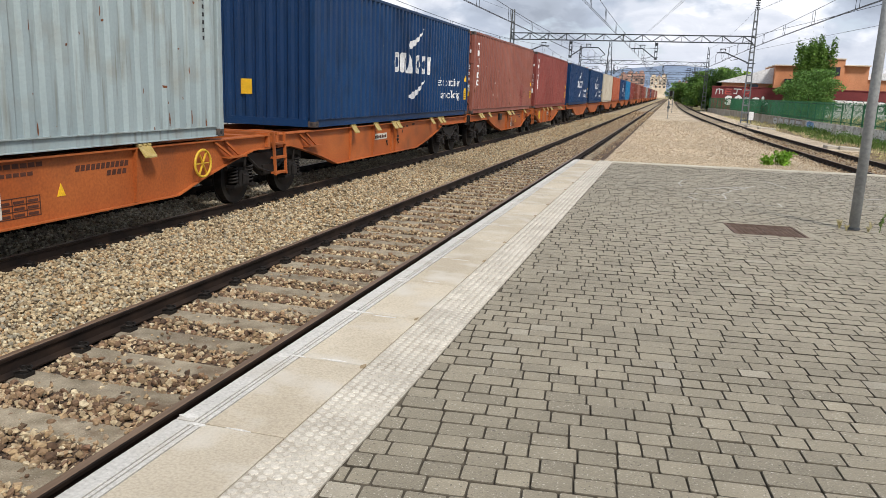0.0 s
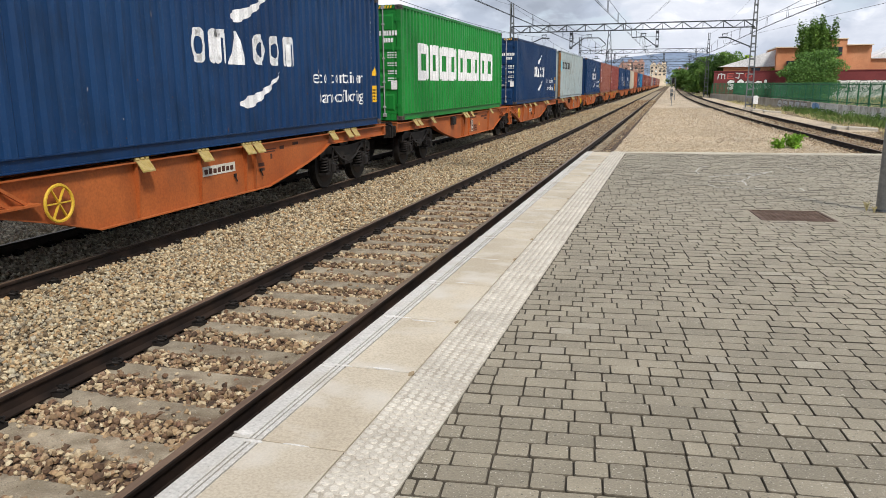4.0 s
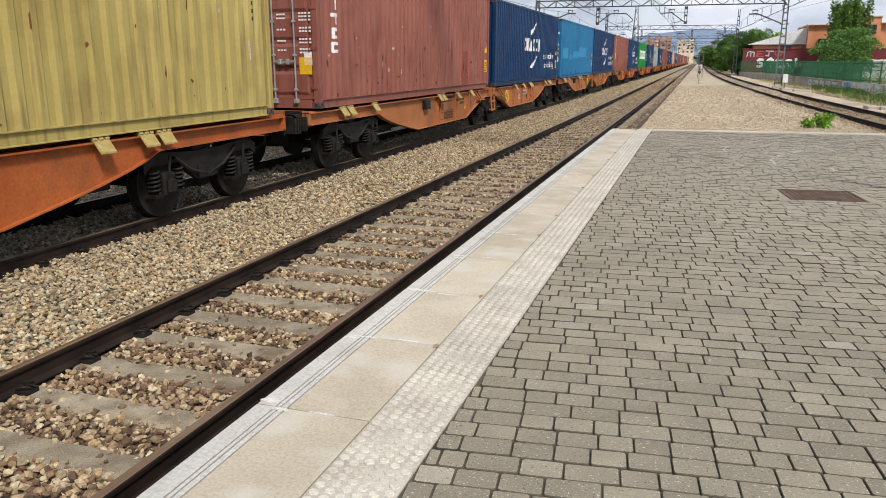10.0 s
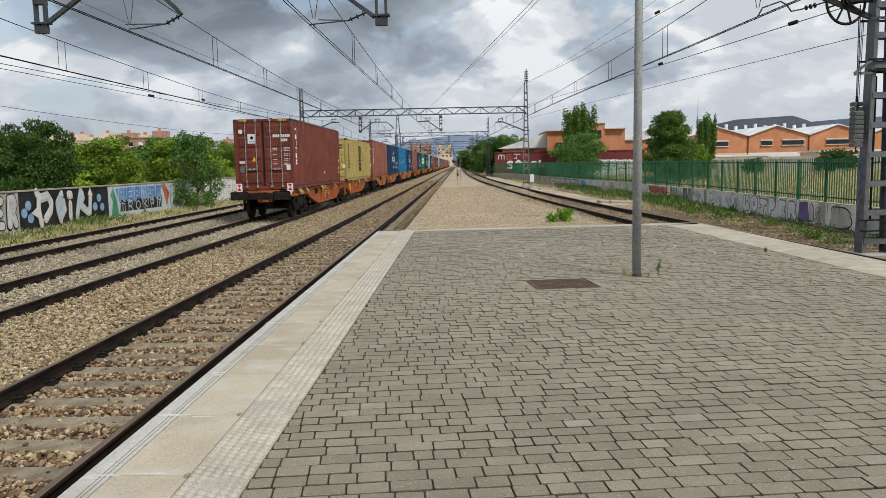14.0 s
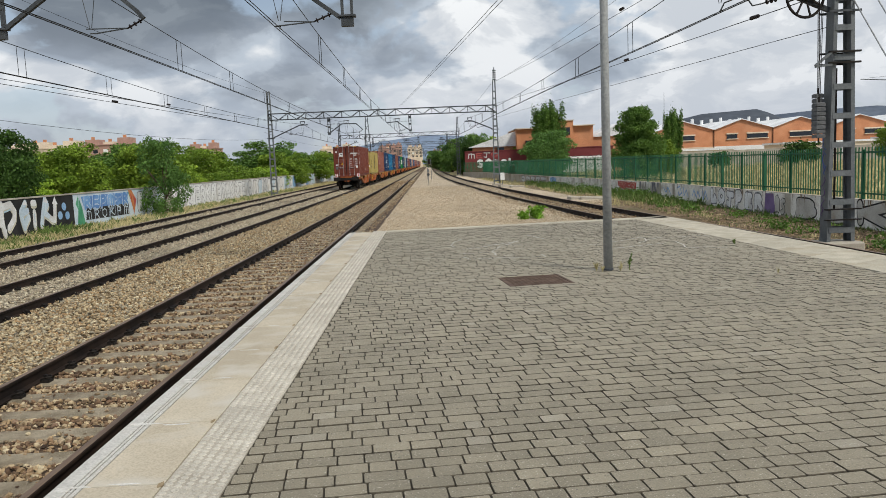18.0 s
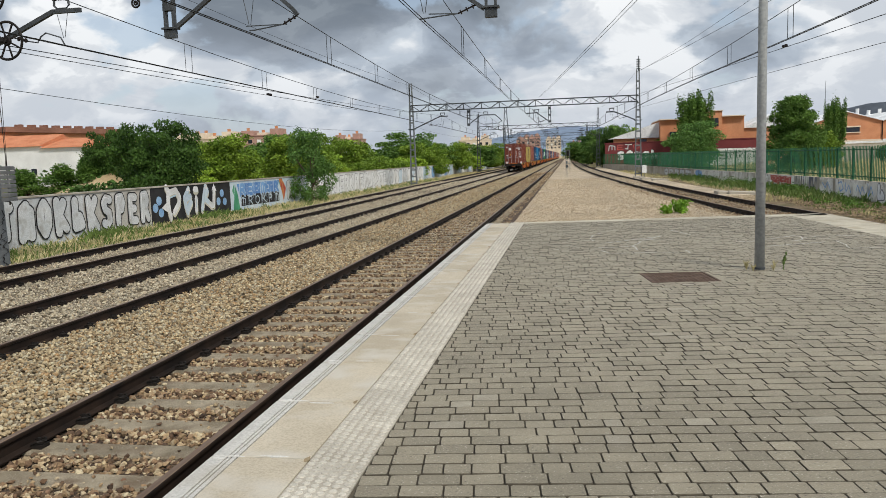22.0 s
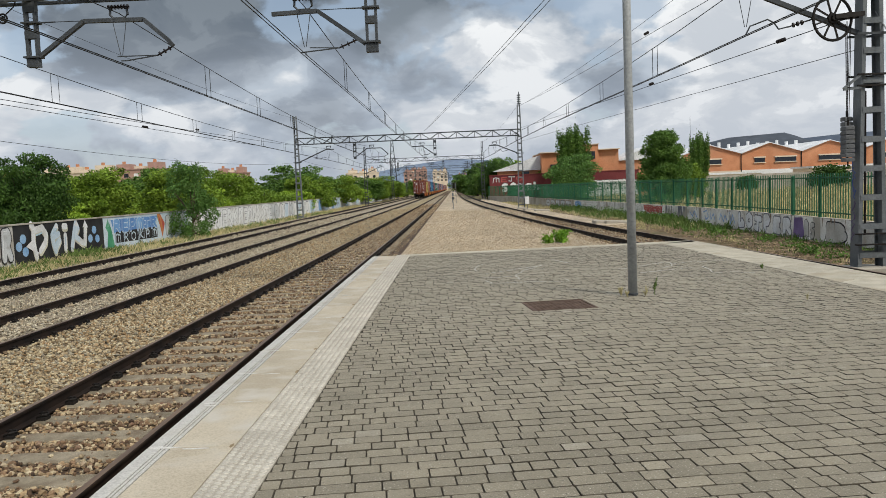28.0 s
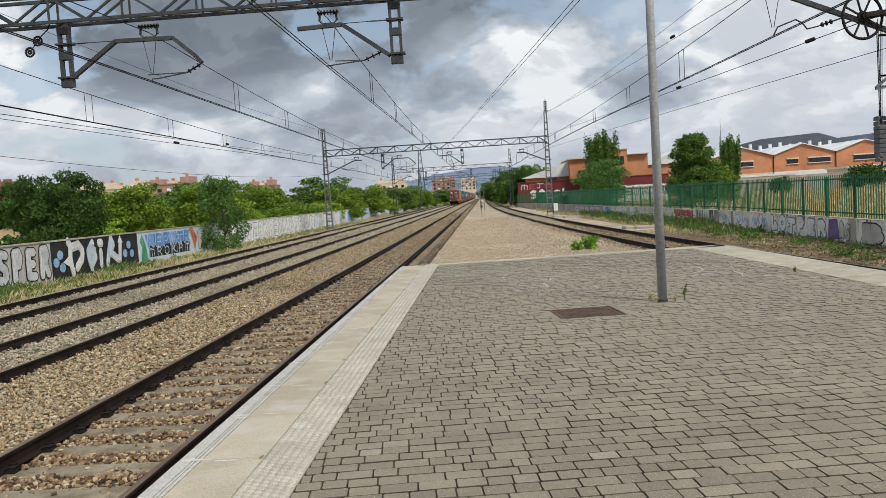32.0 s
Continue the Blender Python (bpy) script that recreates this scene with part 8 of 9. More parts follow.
GR["cream"] = surf("cream_spray_paint", (0.50, 0.48, 0.38), (0.62, 0.59, 0.48), 1.5, 30, 0.6, 0.05)
GR["pale_grey"] = surf("weathered_pale_paint", (0.42, 0.41, 0.38), (0.56, 0.55, 0.52), 1.2, 30, 0.8, 0.1, dirt=(0.30, 0.25, 0.19), dirt_scale=1.6, dirt_amt=0.7)
GR["dark_grey"] = surf("grey_spray_paint", (0.10, 0.10, 0.12), (0.20, 0.20, 0.23), 1.5, 30, 0.7, 0.05)
GR["mid_blue"] = surf("mid_blue_spray_paint", (0.14, 0.30, 0.58), (0.24, 0.42, 0.68), 1.5, 30, 0.6, 0.05)
GR["dot_blue"] = surf("soft_blue_spray_paint", (0.20, 0.36, 0.60), (0.30, 0.46, 0.66), 1.5, 30, 0.6, 0.05)
GR["ice"] = surf("ice_blue_spray_paint", (0.46, 0.56, 0.66), (0.60, 0.68, 0.74), 1.5, 30, 0.6, 0.05)


ML = Matrix(((1, 0, 0, WALL_X), (0, 1, 0, 0), (0, 0, 1, 0), (0, 0, 0, 1)))


def painted(m, base, name, mat, polys, parent=None):
    """Flat paint on a wall, each stroke a hair in front of the one before it."""
    g = Geo()
    for j, p in enumerate(polys):
        g.add([tuple(m @ Vector((base + 0.0002 * j, a, b))) for a, b in p], [tuple(range(len(p)))])
    return part(name, g, GR[mat] if isinstance(mat, str) else mat, parent or wl_t)


def field(y0, y1, mat, z0=-0.98, z1=0.80, base=0.004):
    painted(ML, base, "paint_field", mat, [[(y0, z0), (y1, z0), (y1, z1), (y0, z1)]])


GLYPH = {"K": (((0.12, 1), (0.15, 0)), ((0.90, 0.98), (0.28, 0.52), (0.92, 0.0))), "S": (((0.88, 0.92), (0.42, 0.98), (0.12, 0.80), (0.30, 0.56), (0.78, 0.42), (0.80, 0.14), (0.45, 0.0), (0.10, 0.06)),),
         "P": (((0.18, 0), (0.2, 0.95), (0.68, 0.97), (0.85, 0.76), (0.65, 0.50), (0.25, 0.48)),), "E": (((0.9, 0.94), (0.22, 0.96), (0.18, 0.05), (0.92, 0.02)), ((0.2, 0.5), (0.75, 0.5))),
         "R": (((0.15, 0), (0.18, 0.95), (0.66, 0.97), (0.84, 0.76), (0.62, 0.52), (0.25, 0.50)), ((0.52, 0.48), (0.94, 0.02))),
         "hook": (((0.1, 0.95), (0.95, 0.9)), ((0.5, 0.9), (0.45, 0.05), (0.1, 0.15))), "arch": (((0.1, 0), (0.14, 0.85), (0.5, 0.98), (0.55, 0.1)), ((0.5, 0.9), (0.9, 0.8), (0.95, 0.05))),
         "ring": (((0.5, 1.0), (0.12, 0.75), (0.12, 0.3), (0.5, 0.02), (0.88, 0.3), (0.88, 0.75), (0.5, 1.0)),), "fork": (((0.15, 1), (0.15, 0)), ((0.15, 0.45), (0.85, 0.95)), ((0.3, 0.55), (0.95, 0.1))),
         "B": (((0.18, 0), (0.2, 0.96), (0.66, 0.95), (0.80, 0.76), (0.62, 0.54), (0.25, 0.52)), ((0.62, 0.52), (0.88, 0.28), (0.66, 0.02), (0.18, 0.0))),
         "foot": (((0.2, 1.0), (0.2, 0.1), (0.95, 0.15)), ((0.7, 0.45), (0.95, 0.15)))}


def strokes_of(sign, y, z, w, h, slant=0.0):
    return [[(y + w * a + slant * h * b, z + h * b) for a, b in ln] for ln in GLYPH[sign]]


def fat_word(signs, y0, y1, z0, z1, t, rim, fill, edge, seed, lift=0.0, shine=None):
    """A row of swollen letters with a dark rim."""
    rng = random.Random(seed)
    d = (y1 - y0) / len(signs)
    for i, sign in enumerate(signs):
        ln = strokes_of(sign, y0 + d * i + t + 0.02, z0 + t + rng.uniform(-0.05, 0.05), d - 2 * t - 0.04, z1 - z0 - 2 * t + rng.uniform(-0.06, 0.04), rng.uniform(-0.05, 0.08))
        painted(ML, 0.008 + lift, "letter_outline", edge, fat(ln, t + rim))
        painted(ML, 0.016 + lift, "letter_fill", fill if isinstance(fill, str) else fill[i % len(fill)], fat(ln, t))
        if shine:
            painted(ML, 0.022 + lift, "letter_shine", shine, fat([[(a - 0.35 * t, b + 0.3 * t) for a, b in ln[0][:3]]], 0.02))


# a silver panel with sweeping black outlines
field(-2.4, 3.2, "silver")
painted(ML, 0.008, "paint_line", "black", fat([[(-0.22, 0.8), (-0.48, 0.37), (-0.39, 0.24), (-0.18, -0.13), (-0.10, -0.55), (-0.18, -0.95)], [(1.57, 0.8), (1.33, 0.29), (1.57, -0.07), (1.71, -0.47), (1.70, -0.95)], [(-2.24, 0.8), (-2.0, 0.45), (-1.79, 0.06), (-1.9, -0.43), (-2.0, -0.95)]], 0.035))
painted(ML, 0.016, "paint_curl", "black", fat([[(-1.22, 0.47), (-1.0, 0.50), (-0.75, 0.42), (-0.5, 0.32)], [(0.52, 0.55), (0.80, 0.53), (1.1, 0.42), (1.33, 0.28)], [(-0.39, 0.2), (-0.10, -0.08), (0.35, -0.22), (0.72, -0.32)], [(-1.86, 0.0), (-1.45, -0.18), (-1.0, -0.29)]], 0.075))
painted(ML, 0.022, "paint_edge", "white", fat([[(-1.15, 0.36), (-0.8, 0.28), (-0.35, 0.1), (-0.12, -0.2), (-0.02, -0.6), (-0.08, -0.95)], [(0.6, 0.40), (1.0, 0.28), (1.42, 0.1), (1.64, -0.1), (1.79, -0.5), (1.79, -0.95)], [(-0.3, 0.0), (0.0, -0.22), (0.4, -0.37), (0.7, -0.42)], [(-0.9, 0.44), (-0.6, 0.36)], [(0.75, 0.5), (1.0, 0.42)]], 0.018))
painted(ML, 0.026, "paint_shard", "black", [[(1.9, 0.55), (2.25, 0.84), (2.2, 0.4)], [(1.98, 0.3), (2.35, 0.2), (2.1, -0.05)], [(2.05, -0.1), (2.5, -0.35), (2.25, -0.55)], [(2.5, 0.7), (2.95, 0.55), (2.7, 0.3)], [(2.6, 0.1), (3.0, 0.15), (2.8, -0.2)], [(2.5, -0.5), (3.0, -0.35), (2.9, -0.75)]])
rs = random.Random(17)
painted(ML, 0.0285, "paint_scuffs", "violet", [[(y, z), (y + 0.05, z + 0.015), (y + 0.05 + e, z + 0.15), (y + e, z + 0.13)] for y, z, e in ((rs.uniform(-2.2, 3.0), rs.uniform(-0.7, 0.6), rs.uniform(-0.12, 0.12)) for _ in range(16))])
# swollen silver letters
field(3.2, 7.7, "silver")
fat_word(("hook", "arch", "ring", "fork", "foot"), 3.0, 7.7, -0.72, 0.76, 0.19, 0.055, "silver", "black", 2, 0.03)
field(7.7, 12.5, "pale_grey")
fat_word("KSPER", 7.72, 12.38, -0.72, 0.76, 0.17, 0.055, "silver", "black", 9, 0.03, "white")
# a black panel with white letters that cast cream edges
field(12.5, 20.7, "black")
deir = {"white": [[(14.0, 0.68), (13.88, 0.80)], [(14.05, 0.62), (13.98, 0.1), (14.05, -0.35), (14.14, -0.60)], [(14.1, 0.52), (14.75, 0.62), (15.05, 0.30), (14.95, -0.05), (14.5, -0.40)], [(16.72, 0.14), (16.68, -0.45)], [(16.60, 0.58), (16.84, 0.57)], [(17.95, -0.1), (18.30, -0.30), (18.58, -0.35), (18.72, 0.45)]],
        "ice": [[(15.98, 0.62), (15.55, 0.22), (15.62, -0.15), (15.78, -0.52)], [(15.6, 0.12), (16.12, 0.25)], [(15.75, -0.45), (16.18, -0.05)], [(17.30, -0.45), (17.50, 0.1), (17.78, 0.70), (17.98, 0.42), (17.60, 0.08), (17.98, -0.12)]]}
for tone, lines in deir.items():
    painted(ML, 0.010, "letter_shadow", "cream", fat([[(y + 0.03, z - 0.10) for y, z in ln] for ln in lines], 0.165))
    painted(ML, 0.020 + (0.004 if tone == "ice" else 0), "letter_face", tone, fat(lines, 0.15))
painted(ML, 0.030, "letter_arrow", "white", [[(13.36, -0.14), (13.85, 0.10), (13.95, -0.40)], [(13.95, -0.4), (14.32, -0.45), (14.14, -0.86)], [(18.45, 0.45), (19.0, 0.40), (18.72, 0.80)], [(17.62, 0.6), (18.02, 0.5), (17.9, 0.80)], [(15.75, 0.55), (16.15, 0.5), (15.98, 0.76)]])
painted(ML, 0.033, "letter_line", "sky", fat([[(15.62, 0.3), (15.95, 0.45)], [(15.72, -0.2), (16.0, 0.0)], [(17.45, -0.25), (17.75, 0.5)], [(14.2, 0.3), (14.7, 0.38)], [(16.7, 0.05), (16.68, -0.3)]], 0.035))
painted(ML, 0.012, "paint_dots", "dot_blue", [[(y + 0.24 * math.cos(k * 0.524), z + 0.21 * math.sin(k * 0.524)) for k in range(12)] for y, z in ((13.20, 0.20), (12.86, -0.11), (13.33, -0.36), (19.65, 0.25), (19.20, -0.17), (19.95, -0.22))])
# a pale panel with blue letters over black ones, running down in drips
field(20.7, 34.5, "ice")
painted(ML, 0.009, "paint_patch", "green", [[(21.0, -0.85), (21.95, -0.9), (21.65, 0.1), (21.35, 0.62)], [(20.95, 0.3), (21.3, 0.75), (21.2, 0.0)], [(27.95, 0.65), (28.25, 0.2), (28.3, 0.75)]])
painted(ML, 0.011, "paint_patch", "black", [[(22.0, -0.62), (27.9, -0.66), (27.9, 0.06), (22.1, 0.10)]])
painted(ML, 0.013, "paint_patch", "blue", [[(21.9, 0.0), (27.7, 0.0), (28.0, 0.68), (21.6, 0.66)]])
rs = random.Random(23)
for j in range(6):
    y = 21.75 + 1.02 * j
    ln = strokes_of(("R", "E", "P", "arch", "hook", "R")[j], y + 0.12, 0.02, 0.8, 0.58, 0.06)
    painted(ML, 0.016 + 0.001 * (j % 2), "letter_outline", "ice", fat(ln, 0.15))
    painted(ML, 0.024 + 0.001 * (j % 2), "letter_fill", "blue" if j % 3 else "mid_blue", fat(ln, 0.105))
    low = strokes_of(("arch", "R", "ring", "fork", "P", "arch")[j], y + 0.2, -0.62, 0.7, 0.5, 0.05)
    painted(ML, 0.033, "letter_line", "ice", fat(low, 0.03))
painted(ML, 0.036, "drips", "ice", [[(y, 0.02), (y + 0.05, 0.02), (y + 0.04, 0.02 - l), (y + 0.012, 0.02 - l)] for y, l in ((rs.uniform(21.9, 27.8), rs.uniform(0.2, 0.85)) for _ in range(16))])
painted(ML, 0.010, "paint_flame", "orange", [[(28.0, 0.78), (28.5, 0.78), (29.2, 0.15), (28.75, -0.6), (28.35, 0.05)], [(28.4, 0.0), (28.9, 0.3), (28.7, -0.75)]])
painted(ML, 0.012, "paint_flame", "red", [[(28.6, 0.55), (29.15, 0.12), (28.85, -0.35), (28.75, 0.1)], [(28.2, 0.7), (28.5, 0.4), (28.45, 0.05)]])
fat_word(("R", "arch", "E", "S"), 29.2, 34.4, -0.60, 0.74, 0.20, 0.05, "silver", "dark_grey", 31)
# white-washed stretch with faint lettering
field(36.0, 58.0, "white")
fat_word(("S", "ring", "hook", "E", "R", "fork", "P", "E", "arch", "foot", "K", "ring", "hook", "E"), 36.4, 57.8, -0.80, 0.70, 0.16, 0.05, "white", "dark_grey", 10)
field(58.0, 78.0, "white")
fat_word(("ring", "arch", "S", "fork", "E", "hook", "ring", "P"), 58.5, 77.5, -0.85, 0.72, 0.30, 0.08, ("silver", "white", "ice"), "dark_grey", 11)
field(78.0, 104.0, "ice")
fat_word(("arch", "P", "ring", "hook", "R", "E", "S", "fork", "ring"), 78.5, 103.5, -0.85, 0.72, 0.32, 0.07, ("sky", "white", "mid_blue", "ice"), "violet", 12)
field(104.0, 175.0, "silver")
fat_word(("S", "ring", "E", "arch", "fork", "hook", "P", "R", "K", "ring", "foot", "E", "arch", "S"), 104.5, 170.0, -0.85, 0.72, 0.36, 0.08, ("silver", "sky", "white"), "dark_grey", 13)
field(-30.0, -2.4, "silver")
fat_word(("S", "arch", "ring", "E", "hook", "fork"), -29.0, -6.0, -0.8, 0.7, 0.3, 0.07, "silver", "black", 14)

fence_t = thing("fence", "green steel picket fence on a low graffiti-covered concrete wall", "fence", kind="structure")
PICKET = Geo().box(-0.014, 0.014, -0.016, 0.016, -0.02, 1.60).mesh("picket", [GREEN_PAINT])
FPOST = Geo().cbox(-0.05, 0.05, -0.05, 0.05, -0.05, 1.56, 0.01).mesh("fence_post", [GREEN_PAINT])
picket_rest, count = Geo(), 0
for i in range(len(FENCE) - 1):
    (ax, ay), (bx, by) = FENCE[i], FENCE[i + 1]
    L = math.hypot(bx - ax, by - ay)
    ux, uy = (bx - ax) / L, (by - ay) / L
    yaw = math.degrees(math.atan2(uy, ux)) - 90
    part("wall_base", Geo().bar((ax, ay, -0.56), (bx, by, -0.56), 0.24, 0.98), CONCRETE_OLD, fence_t)
    for z in (0.12, 1.42):
        part("fence_rail", Geo().bar((ax, ay, z), (bx, by, z), 0.03, 0.05), GREEN_PAINT, fence_t)
    n = max(1, round(L / 2.45))
    for k in range(n):
        ob = part("fence_post", FPOST, None, fence_t)
        ob.matrix_basis = pose(ax + ux * L * k / n, ay + uy * L * k / n, -0.05, 0, 0, yaw)
    m = int(L / 0.185)
    for k in range(m):
        px, py = ax + ux * L * (k + 0.5) / m, ay + uy * L * (k + 0.5) / m
        if py > -2 and count < 300:
            ob = part("picket", PICKET, None, fence_t)
            ob.matrix_basis = pose(px, py, -0.02, 0, 0, yaw)
            count += 1
        elif py > -20:
            picket_rest.box(px - 0.013, px + 0.013, py - 0.015, py + 0.015, -0.04, 1.58)
tagged(part("picket_row", picket_rest, GREEN_PAINT, fence_t, "green pickets in a row"), kind="stuff")


def fence_matrix(i):
    (ax, ay), (bx, by) = FENCE[i], FENCE[i + 1]
    L = math.hypot(bx - ax, by - ay)
    ux, uy = (bx - ax) / L, (by - ay) / L
    return Matrix(((-uy, ux, 0, ax - uy * 0.122), (ux, uy, 0, ay + ux * 0.122), (0, 0, 1, 0), (0, 0, 0, 1))), L


WASH = surf("flaking_whitewash", (0.66, 0.645, 0.60), (0.80, 0.79, 0.75), 1.1, 30, 0.85, 0.2, 0.004, dirt=(0.24, 0.19, 0.13), dirt_scale=1.7, dirt_amt=0.75)
RUNOFF = surf("brown_runoff", (0.15, 0.11, 0.07), (0.24, 0.18, 0.12), 5, 40, 0.9, 0.1)


def fence_paint(i, base, name, mat, polys):
    painted(fence_matrix(i)[0], base, name, mat, polys, fence_t)


def fence_word(i, signs, s0, s1, z0, z1, t, rim, fill, edge, seed, lift=0.0):
    """Letters that read along the fence from its far end to its near end: from s1 down to s0."""
    rng = random.Random(seed)
    d = (s1 - s0) / len(signs)
    for k, sign in enumerate(signs):
        ln = strokes_of(sign, d * k + t + 0.03, z0 + t + rng.uniform(-0.04, 0.04), d - 2 * t - 0.06, z1 - z0 - 2 * t + rng.uniform(-0.05, 0.02), rng.uniform(-0.06, 0.06))
        ln = [[(s1 - a, b) for a, b in q] for q in ln]
        if edge:
            fence_paint(i, 0.008 + lift, "letter_outline", edge, fat(ln, t + rim))
        fence_paint(i, 0.016 + lift, "letter_fill", fill, fat(ln, t))


def runs(i, s0, s1, n, seed, mat, long=0.5, wide=0.05, base=0.0045):
    rng = random.Random(seed)
    out = []
    for _ in range(n):
        a, l, w = rng.uniform(s0, s1), long * rng.uniform(0.25, 1.0), wide * rng.uniform(0.4, 1.3)
        out.append([(a, -0.072), (a + w, -0.072), (a + 0.7 * w, -0.072 - 0.7 * l), (a + 0.5 * w, -0.072 - l), (a + 0.25 * w, -0.072 - 0.6 * l)])
    fence_paint(i, base, "stains", mat, out)


for i, s0, s1 in ((0, 12.0, 34.5), (1, 0.3, 19.7), (2, 0.2, 13.8), (3, 0.2, 2.0), (3, 6.0, 13.8), (4, 0.3, 16.8)):
    rng = random.Random(60 + i)
    edge = [(s0 + (s1 - s0) * k / 24, -0.99 if k % 2 else -0.99 + rng.uniform(0, 0.12)) for k in range(25)]
    fence_paint(i, 0.0035, "whitewash", WASH, [[edge[k], edge[k + 1], (edge[k + 1][0], -0.085), (edge[k][0], -0.085)] for k in range(24)])
    runs(i, s0, s1 - 0.1, int((s1 - s0) * 2.2), 80 + i, RUNOFF, 0.45, 0.06, 0.012)
# large grey letters, then pale ones, then blue scribbles, seen from the near end on
fence_word(0, ("B", "K", "S", "arch", "R", "ring"), 14.0, 34.0, -0.92, -0.14, 0.15, 0.05, "pale_grey", "black", 3)
fence_word(1, ("B", "B", "K", "fork", "S", "ring", "R", "E"), 2.5, 19.6, -0.92, -0.13, 0.15, 0.055, "pale_grey", "black", 4)
fence_paint(2, 0.006, "paint_patch", "violet", [[(1.0, -0.9), (2.05, -0.95), (1.95, -0.15), (1.2, -0.12)]])
fence_word(2, ("foot", "ring", "hook", "P", "E", "R"), 2.1, 8.3, -0.92, -0.13, 0.125, 0.055, "white", "dark_grey", 5)
fence_word(2, ("arch", "S"), 0.1, 1.1, -0.9, -0.2, 0.08, 0.03, "pale_grey", "black", 6)
fence_paint(2, 0.010, "paint_line", "mid_blue", fat([[(13.4, -0.3), (12.9, -0.2), (12.6, -0.55), (13.0, -0.7), (13.2, -0.5)], [(12.3, -0.25), (12.2, -0.7), (11.8, -0.35), (11.5, -0.7)], [(10.8, -0.6), (10.6, -0.3), (10.2, -0.7), (10.0, -0.35), (9.7, -0.6)], [(9.3, -0.2), (9.2, -0.75), (8.9, -0.3), (8.6, -0.7)]], 0.035))
fence_paint(3, 0.010, "paint_line", "mid_blue", fat([[(1.6, -0.35), (1.2, -0.6), (0.9, -0.3), (0.5, -0.65)]], 0.035))
runs(3, 2.2, 5.6, 16, 91, "dark_grey", 0.85, 0.22, 0.005)
runs(3, 2.2, 5.6, 10, 92, WASH, 0.8, 0.2, 0.009)
fence_paint(3, 0.007, "paint_patch", "red", [[(6.5, -0.16), (10.5, -0.12), (10.4, -0.45), (9.4, -0.62), (8.2, -0.5), (6.6, -0.66)]])
fence_word(3, ("hook", "ring", "E", "arch"), 6.7, 10.3, -0.72, -0.14, 0.07, 0.03, "red", "cream", 7, 0.002)
fence_word(3, ("S", "arch", "ring"), 10.8, 13.6, -0.85, -0.16, 0.10, 0.03, WASH, "pale_grey", 8)
fence_word(4, ("arch", "ring", "S", "hook", "E", "fork", "P"), 0.6, 13.0, -0.88, -0.15, 0.13, 0.035, WASH, "pale_grey", 9)
fence_paint(4, 0.008, "paint_patch", "blue", [[(13.8, -0.9), (16.6, -0.95), (16.8, -0.3), (15.6, -0.1), (14.2, -0.2)]])
fence_word(4, ("S", "ring"), 14.0, 16.6, -0.85, -0.14, 0.10, 0.03, "mid_blue", "ice", 10, 0.002)
runs(5, 0.2, 27.5, 60, 93, RUNOFF, 0.6, 0.14)
fence_word(5, ("ring", "arch", "E", "S", "hook"), 1.0, 14.0, -0.88, -0.16, 0.13, 0.04, "silver", "dark_grey", 11)

RUSTRED = surf("rusty_red_gate_paint", (0.09, 0.03, 0.026), (0.15, 0.05, 0.04), 4, 40, 0.8, 0.3, 0.004)
gate = thing("metal_gate", "rusty red metal grille gate leaning by the wall", "gate", pose(-15.85, -4.15, -0.92, 0, 3, 0))
part("gate_frame", Geo().bar((0, 0, 0.25), (0, 2.0, 0.25), 0.05, 0.06).bar((0, 0, 1.72), (0, 1.7, 1.72), 0.05, 0.06).bar((0, 2.0, 0.05), (0, 2.0, 1.3), 0.06, 0.06).bar((0, 2.0, 1.3), (0, 1.7, 1.72), 0.05, 0.05).bar((0, 0, 0.05), (0, 0, 1.72), 0.06, 0.06), RUSTRED, gate)
for k in range(12):
    part("bar", Geo().bar((0, 0.155 * (k + 1), 0.25), (0, 0.155 * (k + 1), 1.45), 0.025, 0.025), STEEL_DARK, gate)
for k in range(7):
    part("crossbar", Geo().bar((0.025, 0, 0.36 + 0.17 * k), (0.025, 1.97, 0.36 + 0.17 * k), 0.02, 0.035), RUSTRED if k in (0, 6) else STEEL_DARK, gate)
part("brace", Geo().box(0.04, 0.10, 0.42, 0.56, 0.1, 1.6), RUSTRED, gate, "red upright board")
part("plinth", Geo().cbox(-0.15, 0.3, -0.4, 2.4, -0.1, 0.22, 0.03), CONCRETE_OLD, gate, "concrete plinth")


# ---- lineside objects ----
mk = thing("marker_post", "thin grey post with a small round sign between the tracks", "sign post", pose(1.9, 62.5, RAIL_Z - 0.17))
part("pole", Geo().tube([(0, 0, 0), (0, 0, 1.75)], 0.028, 8), GALV, mk)
part("disc", Geo().disc((0, 1.15), 0.15, "y", -0.05, -0.03, 18), GALV_DARK, mk, "round grey disc")
part("board", Geo().box(-0.07, 0.07, -0.045, -0.03, 1.4, 1.72), GALV, mk)
part("footing", Geo().cbox(-0.2, 0.2, -0.2, 0.2, -0.1, 0.05, 0.02), CONCRETE_OLD, mk)
sg = thing("signal_frame", "slim galvanised signal frame between the tracks", "signal", pose(2.0, 92, RAIL_Z - 0.17))
for x in (-0.28, 0.28):
    part("post", Geo().bar((x, 0, 0), (x, 0, 3.0), 0.07, 0.07), GALV, sg)
for z in (0.5, 1.1, 1.7, 2.3, 2.95):
    part("rung", Geo().bar((-0.28, 0, z), (0.28, 0, z), 0.05, 0.05), GALV, sg)
part("signal_head", Geo().cbox(-0.16, 0.16, -0.16, -0.04, 2.2, 2.95, 0.03), STEEL_DARK, sg, "dark signal head")
